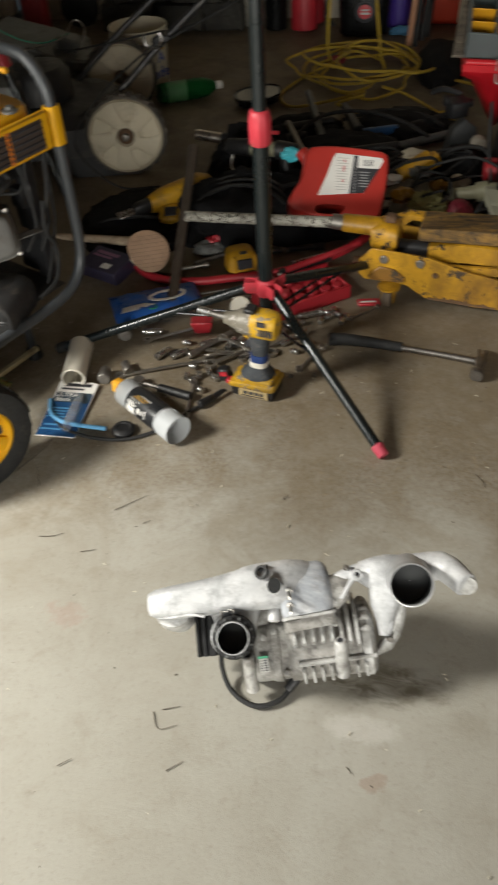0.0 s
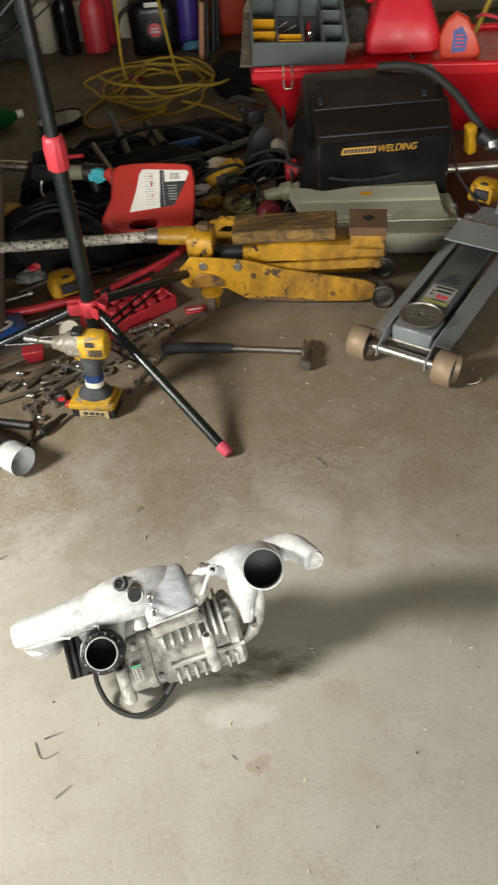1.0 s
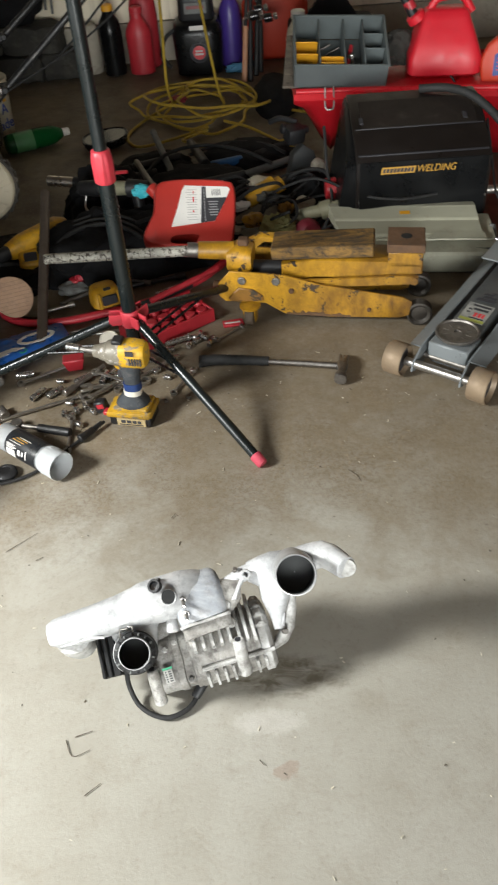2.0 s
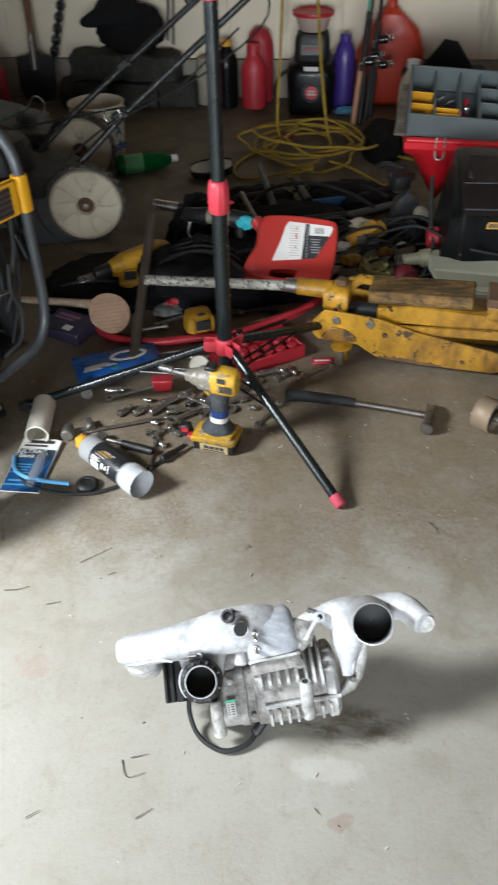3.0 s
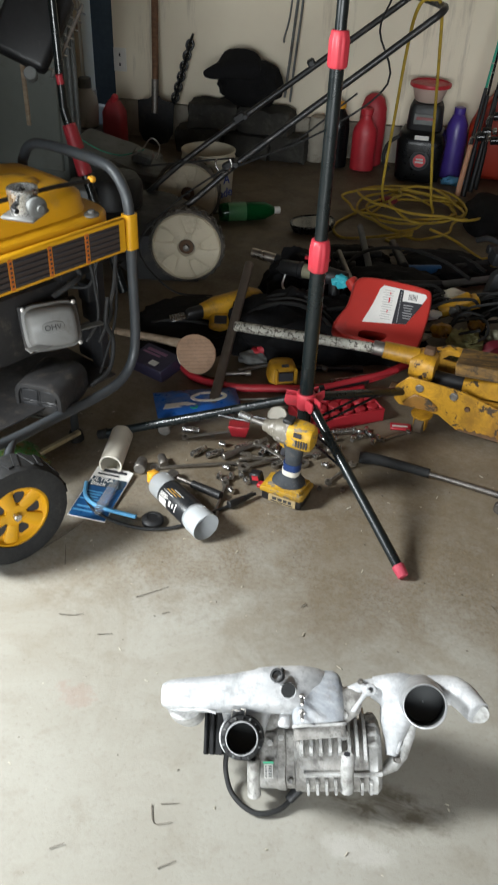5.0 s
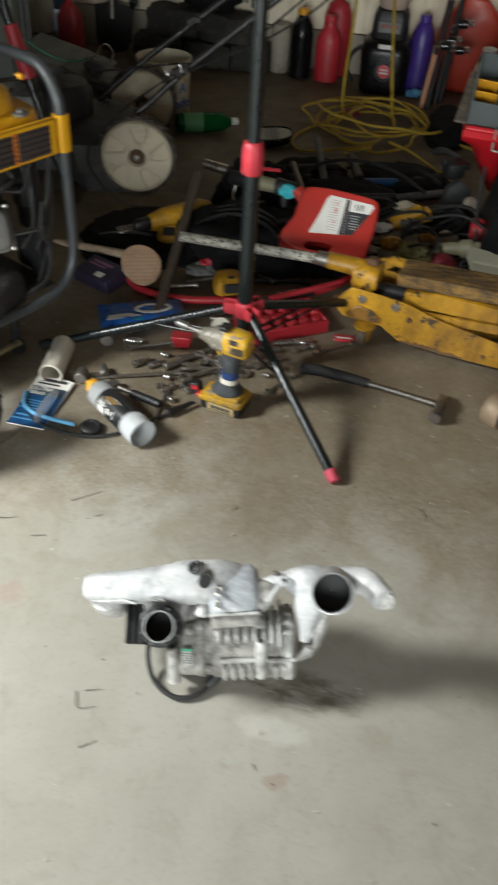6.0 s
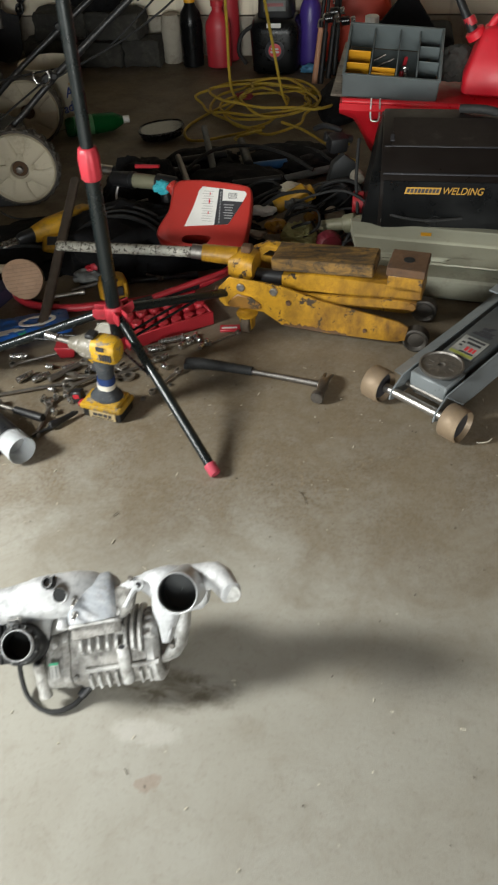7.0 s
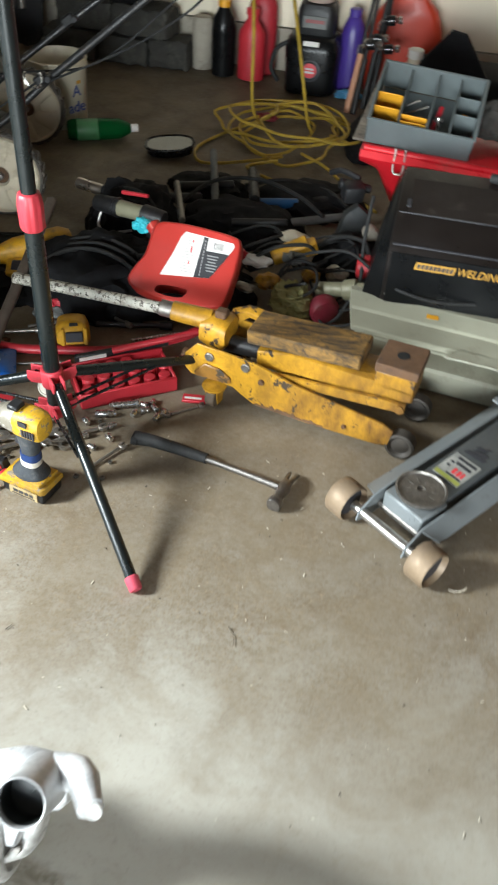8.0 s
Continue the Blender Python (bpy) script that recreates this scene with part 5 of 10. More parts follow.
    loft(bm, [(m @ V(x, y, -0.075), V(0, 0, 1) * h, V(0.173, 0.985, 0) * w, 0.6) for x, y, h, w in ((-0.045, 0.034, 0.03, 0.045), (-0.02, 0.032, 0.044, 0.045), (0.012, 0.03, 0.042, 0.045), (0.024, 0.034, 0.03, 0.042))], None, 20)
    yoke = part("handle_yoke", bm, M_jackyellow, o)
    bm = B()
    box(bm, (0.03, 0.03, 0.02), m @ pose(0.0, 0.074, -0.07, -90), 0.004)
    part("yoke_slot", bm, M_rust, yoke)
    h0, h1 = m @ V(-0.03, 0.052, -0.075), V(0.055, 2.455, 0.198)
    bm = B()
    rod(bm, h0, h1, 0.027, 0.0245, 20, 0.002)
    part("handle_sleeve", bm, M_jackyellow, yoke)
    bm = B()
    rod(bm, h1 + (h0 - h1).normalized() * 0.01, V(-0.4, 2.512, 0.172), 0.0152, 0.0152, 18, 0.002)
    part("handle", bm, worn("chipped_white_paint", (0.5, 0.48, 0.41), (0.06, 0.052, 0.043), 0.55, 85, under_rough=0.5, soot_amount=0.6), o, "steel handle with flaking white paint")
    bm = B()
    rod(bm, h1 - (h0 - h1).normalized() * 0.03, h1 + (h0 - h1).normalized() * 0.012, 0.0205, 0.0205, 18)
    part("handle_ferrule", bm, M_dull, o)
    # axle stub, casters, front wheels
    bm = B()
    rod(bm, m @ V(-0.09, -0.045, -0.04), m @ V(-0.02, -0.045, -0.04), 0.018, 0.018, 16, 0.002)
    part("axle_stub", bm, M_rust, o)
    for d in (0.014, -0.162):
        c = m @ V(0.022, 0, d)
        c.z = 0.029
        ax = m.to_3x3() @ V(0.99, 0, 0.1)
        bm = B()
        lathe(bm, [(0.01, -0.013), (0.026, -0.0125), (0.029, -0.009), (0.029, 0.009), (0.026, 0.0125), (0.01, 0.013)], axes(c, (0, 0, 1), ax), 22)
        w = part("caster_wheel", bm, plain("grimy_caster", (0.12, 0.085, 0.055), 0.7, 0.1, 0.4, 40, 0.3, 0.4), o)
        bm = B()
        lathe(bm, [(0.009, -0.0145), (0.009, 0.0145)], axes(c, (0, 0, 1), ax), 14)
        part("caster_hub", bm, M_dull, w)
        for k in (-1, 1):
            bm = B()
            slab(bm, [(-0.011, -0.014), (0.011, -0.014), (0.019, 0.03), (-0.019, 0.03)], 0.004, axes(c, V(0, 0, 1).cross(ax), ax) @ pose(0, 0, k * 0.016 - 0.0015), 0.001)
            part("caster_fork", bm, M_jackyellow, w)
        bm = B()
        lathe(bm, [(0.03, 0), (0.031, 0.006), (0.016, 0.009)], Matrix.Translation(c + V(0, 0, 0.028)), 18)
        part("swivel_plate", bm, M_jackyellow, w)
    for d in (-0.016, -0.17):
        c = m @ V(0.5, -0.094, d)
        c.z = 0.036
        bm = B()
        lathe(bm, [(0.01, -0.016), (0.03, -0.016), (0.0355, -0.014), (0.0355, 0.014), (0.03, 0.016), (0.022, 0.009), (0.01, 0.012), (0.001, 0.012)], axes(c, (0, 0, 1), m.to_3x3() @ V(0, 0, 1)), 24)
        part("front_wheel", bm, plain("sooty_steel_wheel", (0.055, 0.048, 0.04), 0.6, 0.4, 0.4, 30, 0.3, 0.4), o)


build_yellow_jack()


# ---- grey trolley jack ----
def build_grey_jack():
    g = V(0.6, 0.8, 0)
    m = axes((0.662, 2.016, 0), (0.8, -0.6, 0), (0, 0, 1))  # x across, y to its rear
    o = thing("grey_floor_jack", (0.84, 2.25, 0), "grey low-profile floor jack with round saddle and rusty rollers", "floor jack")
    for s in (-1, 1):
        bm = B()
        slab(bm, [(-0.018, 0.03), (-0.012, 0.052), (0.035, 0.082), (0.3, 0.092), (0.66, 0.1), (0.7, 0.09), (0.7, 0.04), (0.62, 0.025), (0.03, 0.024), (0.0, 0.022)], 0.005, m @ Matrix(((0, 0, 1, s * 0.066 - 0.0025), (1, 0, 0, 0), (0, 1, 0, 0), (0, 0, 0, 1))), 0.001)
        side = part("side_plate", bm, M_gjack, o)
        bm = B()
        a, b = 0.066 * s, 0.104 * s
        pts = [(a, 0.03, 0.081), (b, 0.05, 0.066), (b, 0.34, 0.072), (0.115 * s, 0.66, 0.075), (a, 0.68, 0.1), (a, 0.3, 0.092)]
        top = [bm.verts.new(m @ V(*p)) for p in pts]
        low = [bm.verts.new(m @ V(p[0], p[1], p[2] - 0.004)) for p in pts]
        bm.faces.new(top)
        bm.faces.new(low[::-1])
        for i in range(6):
            bm.faces.new((top[i], top[(i + 1) % 6], low[(i + 1) % 6], low[i]))
        part("flange", bm, M_gjack, side)
        bm = B()
        lathe(bm, [(0.012, -0.025), (0.04, -0.025), (0.0436, -0.021), (0.044, 0.0), (0.0436, 0.021), (0.04, 0.025), (0.034, 0.012), (0.001, 0.012)], m @ pose(s * 0.116, 0.0, 0.0443, 0, 90), 28)
        rl = part("roller", bm, M_roller, o, "rusty tan steel roller")
        bm = B()
        lathe(bm, [(0.034, 0.0), (0.034, 0.001), (0.001, 0.001)], m @ pose(s * 0.116 + 0.0122, 0.0, 0.0443, 0, 90), 22)
        part("roller_face", bm, M_print, rl)
        bm = B()
        rod(bm, m @ V(s * 0.07, 0.645, 0.102), m @ V(s * 0.1, 0.645, 0.102), 0.014, 0.012, 14, 0.002)
        part("rear_nut", bm, M_dull, o)
    bm = B()
    rod(bm, m @ V(-0.092, 0, 0.0443), m @ V(0.092, 0, 0.0443), 0.0115, 0.0115, 16)
    part("front_axle", bm, M_steel, o)
    bm = B()
    rod(bm, m @ V(-0.062, 0.05, 0.045), m @ V(0.062, 0.05, 0.045), 0.008, 0.008, 14)
    part("cross_rod", bm, M_dull, o)
    # lift arm with saddle
    bm = B()
    slab(bm, [(0.05, 0.03), (0.05, 0.088), (0.16, 0.09), (0.48, 0.112), (0.5, 0.1), (0.3, 0.05), (0.16, 0.04)], 0.09, m @ Matrix(((0, 0, 1, -0.045), (1, 0, 0, 0), (0, 1, 0, 0), (0, 0, 0, 1))), 0.004)
    arm = part("lift_arm", bm, plain("oily_grey_enamel", (0.085, 0.092, 0.094), 0.42, 0.1, 0.25, 24, 0.08, 0.4, (0.045, 0.04, 0.034)), o)
    bm = B()
    box(bm, (0.108, 0.085, 0.05), m @ pose(0, 0.088, 0.04), 0.004)
    part("saddle_box", bm, M_gjack, arm)
    bm = B()
    lathe(bm, [(0.034, 0.0), (0.043, 0.006), (0.0475, 0.012), (0.0475, 0.017), (0.044, 0.018), (0.042, 0.014), (0.02, 0.013), (0.008, 0.015), (0.008, 0.011), (0.001, 0.011)], m @ pose(0, 0.1, 0.09) @ Matrix.Diagonal((1.18, 1.18, 1.1, 1)), 36)
    sad = part("saddle", bm, M_dull, arm, "round scratched steel saddle")
    for i in range(10):
        t = 2 * math.pi * i / 10
        bm = B()
        box(bm, (0.015, 0.003, 0.002), m @ pose(0.03 * math.cos(t), 0.1 + 0.03 * math.sin(t), 0.1035, 0, 0, math.degrees(t)))
        part("saddle_tooth", bm, M_dull, sad)
    # label on the arm
    tilt = math.degrees(math.atan2(0.022, 0.32))
    lm = m @ pose(0, 0.232, 0.0962, tilt)
    bm = B()
    box(bm, (0.07, 0.085, 0.001), lm @ pose(0, -0.012, 0), 0.0)
    lab = part("arm_label", bm, plain("faded_label", (0.33, 0.33, 0.3), 0.5, 0, 0.4, 60, 0.05, 0.5, (0.12, 0.12, 0.12)), arm, "faded label with red print and yellow foot")
    bm = B()
    box(bm, (0.066, 0.011, 0.0006), lm @ pose(0, -0.046, 0.001))
    part("label_foot", bm, plain("faded_lime_ink", (0.3, 0.32, 0.07), 0.5), lab)
    bars("label_red", [(0.0, -0.02, 0.008, 0.018), (0.012, -0.02, 0.008, 0.018), (0.022, -0.02, 0.006, 0.018)], lm @ pose(0, 0, 0.001), M_redink, lab)
    bars("label_dark", [(0.006, 0.004, 0.04, 0.009), (0.008, -0.036, 0.04, 0.005), (-0.022, -0.014, 0.009, 0.006), (-0.022, 0.0, 0.009, 0.006), (0.004, 0.02, 0.05, 0.008)], lm @ pose(0, 0, 0.001), M_print, lab)
    for x, y, w, h in ((0.0, 0.052, 0.056, 0.014), (0.004, 0.066, 0.04, 0.012), (-0.004, 0.08, 0.028, 0.012), (0.008, 0.09, 0.016, 0.008)):
        bm = B()
        slab(bm, [(-w / 2, -h / 2), (w / 2 - 0.004, -h / 2 + 0.002), (w / 2, h / 2), (-w / 2 + 0.006, h / 2 - 0.001)], 0.0005, lm @ pose(x, y, 0.0004))
        part("worn_decal", bm, M_print, lab)
    # rear cover plate, bar and handle socket
    bm = B()
    slab(bm, [(-0.085, 0.44), (0.085, 0.44), (0.085, 0.56), (-0.085, 0.56)], 0.005, m @ pose(0, 0, 0.114, 2), 0.001)
    part("rear_cover", bm, M_gjack, o)
    bm = B()
    rod(bm, m @ V(-0.1, 0.585, 0.12), m @ V(0.1, 0.585, 0.12), 0.007, 0.007, 12)
    part("rear_bar", bm, M_chrome, o)
    bm = B()
    slab(bm, [(-0.075, 0.59), (0.075, 0.59), (0.07, 0.7), (-0.07, 0.7)], 0.06, m @ pose(0, 0, 0.06), 0.006)
    part("power_unit", bm, M_gjack, o)
    bm = B()
    rod(bm, m @ V(0, 0.66, 0.12), m @ V(0.0, 0.82, 0.36), 0.018, 0.018, 16)
    part("handle_socket", bm, M_gjack, o)
    for s in (-1, 1):
        bm = B()
        lathe(bm, [(0.01, -0.012), (0.026, -0.012), (0.028, -0.009), (0.028, 0.009), (0.026, 0.012), (0.01, 0.012)], m @ pose(s * 0.095, 0.67, 0.028, 0, 90), 18)
        part("rear_caster", bm, M_dull, o)


build_grey_jack()


# ---- scattered sockets and spanners ----
def build_sockets():
    proto = thing("socket", (0, 0, 0), "small chrome steel socket lying on the concrete", "socket", "loose sockets and spanners")
    bm = B()
    lathe(bm, [(0.0055, 0.0), (0.0085, 0.0), (0.0095, 0.001), (0.0095, 0.011), (0.0105, 0.013), (0.0105, 0.026), (0.0098, 0.027), (0.0068, 0.027), (0.0062, 0.012), (0.001, 0.012)], pose(0, 0.0135, 0.0105, 90), 16)
    bm.transform(Matrix.Scale(0.72, 4))
    part("socket_shell", bm, M_chrome, proto)
    deep = thing("deep_socket", (0, 0, 0), "long chrome steel socket lying on the concrete", "socket", "loose sockets and spanners")
    bm = B()
    lathe(bm, [(0.006, 0.0), (0.0085, 0.0), (0.0095, 0.001), (0.0095, 0.014), (0.011, 0.016), (0.011, 0.062), (0.0102, 0.063), (0.0075, 0.063), (0.0068, 0.03), (0.001, 0.03)], pose(0, 0.0315, 0.011, 90), 16)
    bm.transform(Matrix.Scale(0.8, 4))
    part("socket_shell", bm, M_chrome, deep)
    r = random.Random(3)
    spots = [(-0.292, 2.031), (-0.269, 1.999), (-0.282, 1.977), (-0.226, 1.99), (-0.255, 1.941), (-0.247, 2.014), (-0.3, 1.99), (-0.07, 2.151), (-0.041, 2.118), (0.028, 2.3), (0.046, 2.316), (0.073, 2.264), (0.036, 2.282), (0.015, 2.262), (-0.01, 2.16), (0.058, 2.296), (-0.085, 2.2), (-0.02, 2.205), (0.085, 2.285), (-0.33, 2.13), (-0.18, 2.14)]
    for i, (x, y) in enumerate(spots):
        p = pose(x, y, 0, 0, 0, r.uniform(0, 360))
        if i == 0:
            proto.matrix_basis = p
        else:
            copy_thing(proto, p)
    for i, (x, y, a) in enumerate(((-0.383, 2.078, -34), (-0.338, 2.082, -46), (-0.212, 2.135, -12), (-0.188, 2.15, -25), (-0.434, 2.169, -80), (-0.05, 2.24, -70), (-0.27, 2.135, -50))):
        p = pose(x, y, 0, 0, 0, a)
        if i == 0:
            deep.matrix_basis = p
        else:
            copy_thing(deep, p)

    def spanner(name, a, b, w, lab):
        a, b = Vector(a), Vector(b)
        L = (b - a).length
        m = axes(a, b - a, (0, 0, 1))
        o = thing(name, (a + b) / 2, lab, "spanner", "loose sockets and spanners")
        bm = B()
        loft(bm, [((x, 0, 0.0045), V(0, ww, 0), V(0, 0, hh), 0.6) for x, ww, hh in ((0.01, w * 0.5, 0.003), (L * 0.2, w * 0.36, 0.0035), (L * 0.8, w * 0.36, 0.0035), (L - 0.012, w * 0.5, 0.003))], m, 12)
        part("shank", bm, M_steel, o)
        bm = B()
        k = 26
        loops = []
        for rr, z in ((w * 0.55, 0.0), (w * 0.95, 0.0), (w * 0.98, 0.009), (w * 0.58, 0.009)):
            loops.append([m @ V(rr * math.cos(2 * math.pi * i / k), rr * math.sin(2 * math.pi * i / k), z) for i in range(k)])
        rings(bm, loops, closed=True)
        part("ring_end", bm, M_steel, o)
        bm = B()
        out = [(0, -w * 0.5), (w * 0.5, -w), (w * 1.5, -w * 0.95), (w * 1.9, -w * 0.55), (w * 0.8, -w * 0.45), (w * 0.55, 0), (w * 0.8, w * 0.45), (w * 1.9, w * 0.55), (w * 1.5, w * 0.95), (w * 0.5, w), (0, w * 0.5)]
        slab(bm, out, 0.008, m @ pose(L - w * 0.8, 0, 0.0005), 0.001)
        part("open_end", bm, M_steel, o)

    spanner("spanner", (-0.475, 1.978, 0.0), (-0.262, 2.06, 0.004), 0.0125, "long steel combination spanner on the concrete")
    spanner("spanner", (-0.246, 2.041, 0.006), (-0.13, 2.142, 0.006), 0.017, "big steel ring spanner under the wrench")
    spanner("spanner", (-0.1, 2.11, 0.0), (-0.252, 2.092, 0.003), 0.018, "big steel open-ended spanner under the wrench")
    spanner("spanner", (-0.276, 1.965, 0.0), (-0.272, 1.848, 0.0), 0.0095, "short steel spanner on the concrete")
    spanner("spanner", (-0.02, 2.05, 0.0), (0.03, 2.14, 0.004), 0.01, "short steel spanner by the tripod")
    spanner("spanner", (0.095, 2.285, 0.0), (0.165, 2.345, 0.0), 0.008, "thin steel spanner by the jack")
    for a, b, w in (((-0.17, 2.08, 0), (-0.04, 2.19, 0.004), 0.011), ((-0.44, 2.135, 0), (-0.3, 2.21, 0.003), 0.01), ((-0.235, 2.15, 0.012), (-0.14, 2.09, 0.014), 0.012)):
        spanner("spanner", a, b, w, "oily steel combination spanner in the heap")

    def ratchet(a, b):
        a, b = Vector(a), Vector(b)
        o = thing("ratchet", (a + b) / 2, "black-handled ratchet on the concrete", "ratchet", "loose sockets and spanners")
        d = (b - a).normalized()
        bm = B()
        rod(bm, a, a.lerp(b, 0.55), 0.0115, 0.0105, 14, 0.003)
        part("grip", bm, M_black, o)
        bm = B()
        rod(bm, a.lerp(b, 0.52), a.lerp(b, 0.88), 0.006, 0.006, 12)
        rod(bm, a.lerp(b, 0.9) - V(0, 0, 0.008), a.lerp(b, 0.9) + V(0, 0, 0.01), 0.016, 0.016, 18, 0.002)
        part("head", bm, M_dull, o)

    ratchet((-0.27, 1.905, 0.012), (-0.43, 1.955, 0.012))
    # long extension bar and a funnel-shaped impact socket
    bm = B()
    rod(bm, V(-0.29, 2.096, 0.01), V(-0.217, 2.181, 0.013), 0.0068, 0.0068, 12)
    rod(bm, V(-0.312, 2.07, 0.01), V(-0.288, 2.098, 0.01), 0.0095, 0.0085, 14, 0.001)
    single("extension_bar", bm, M_steel, (-0.26, 2.13, 0), "steel socket extension bar", "tool", "loose sockets and spanners")
    for x, y, r0 in ((-0.5, 2.13, 0.018), (-0.505, 1.945, 0.016), (-0.45, 1.985, 0.013)):
        bm = B()
        lathe(bm, [(r0 * 0.6, 0), (r0 * 0.9, 0), (r0, 0.002), (r0, 0.02), (r0 * 0.86, 0.024), (r0 * 0.86, 0.04), (r0 * 0.8, 0.041), (r0 * 0.4, 0.041), (r0 * 0.4, 0.02), (0.001, 0.02)], pose(x, y, r0, 90, 0, 30 + 400 * x), 18)
        single("impact_socket", bm, M_dull, (x, y, 0), "dark steel impact socket", "socket", "loose sockets and spanners")
    # plastic clip box
    bm = B()
    box(bm, (0.04, 0.026, 0.038), pose(-0.3, 2.195, 0.0, 0, 0, 8), 0.003, taper=1.5)
    single("red_clip_box", bm, M_redp, (-0.3, 2.195, 0), "small tapered red plastic box on the concrete", "box")
    bm = B()
    lathe(bm, [(0.026, 0), (0.028, 0.002), (0.028, 0.02), (0.025, 0.023), (0.023, 0.02), (0.001, 0.017)], pose(-0.205, 2.27, 0.03, 38, 0, 0), 24)
    single("white_dish", bm, M_pvc, (-0.205, 2.27, 0), "round off-white plastic dish on edge", "dish")


def build_more_tools():
    bm = B()
    a, b = V(-0.045, 2.272, 0.011), V(0.015, 2.3, 0.011)
    rod(bm, a, b, 0.0085, 0.0085, 14, 0.001)
    rod(bm, b - (b - a) * 0.12, b, 0.011, 0.011, 14, 0.001)
    rod(bm, a - (b - a) * 0.12, a, 0.0062, 0.0062, 4)
    single("socket_extension", bm, M_chrome, (-0.015, 2.285, 0), "bright chrome socket extension below the tray", "tool", "loose sockets and spanners")
    o = thing("red_blister_pack", (0.14, 2.365, 0), "small red and white blister pack on the floor", "packaging")
    bm = B()
    box(bm, (0.06, 0.03, 0.008), pose(0.14, 2.365, 0, 0, 0, 8), 0.002)
    part("card", bm, M_redp, o)
    bm = B()
    box(bm, (0.044, 0.007, 0.0008), pose(0.138, 2.362, 0.0082, 0, 0, 8))
    part("label_strip", bm, M_white, o)
    r = random.Random(41)
    for i in range(9):
        x, y = r.uniform(-0.4, 0.1), r.uniform(1.98, 2.22)
        bm = B()
        n = r.uniform(0.004, 0.0065)
        lathe(bm, [(n * 0.6, 0), (n * 1.1, 0), (n * 1.2, 0.001), (n * 1.2, 0.006), (n * 0.6, 0.006)], pose(x, y, 0.0, 0, 0, r.uniform(0, 60)), 6, False, False)
        single("hex_nut", bm, M_dull, (x, y, 0), "loose dark steel nut on the concrete", "nut", "loose sockets and spanners")


build_more_tools()
build_sockets()


def build_socket_tray():
    m = axes((-0.052, 2.37, 0.0), (0.81, 0.586, 0), (0, 0, 1))
    o = thing("socket_tray", (-0.052, 2.37, 0), "red plastic socket tray with round knobs and a clear hinged side", "tool tray")
    bm = B()
    box(bm, (0.25, 0.13, 0.012), m, 0.003)
    tray = part("tray_base", bm, M_redp, o)
    for y, h in ((-0.062, 0.042), (0.062, 0.05)):
        bm = B()
        box(bm, (0.25, 0.008, h), m @ pose(0, y, 0), 0.002)
        part("tray_wall", bm, M_redp, tray)
    for x in (-0.122, 0.122):
        bm = B()
        box(bm, (0.008, 0.118, 0.04), m @ pose(x, 0, 0), 0.002)
        part("tray_wall", bm, M_redp, tray)
    for j, y in enumerate((-0.035, 0.0, 0.036)):
        for i in range(6 if j < 2 else 4):
            bm = B()
            r = 0.0165
            lathe(bm, [(r, 0), (r * 1.03, 0.002), (r, 0.022), (r * 0.86, 0.027), (0.001, 0.0285)], m @ pose(-0.1 + 0.04 * i + 0.01 * (j % 2), y, 0.012 + 0.006 * j), 18)
            part("knob", bm, M_redp, tray)
    bm = B()
    box(bm, (0.25, 0.016, 0.02), m @ pose(0.02, 0.075, 0.045), 0.003)
    part("black_rail", bm, M_black, o)
    bm = B()
    box(bm, (0.07, 0.002, 0.01), m @ pose(-0.06, 0.0662, 0.05))
    part("rail_label", bm, M_white, o)


build_socket_tray()

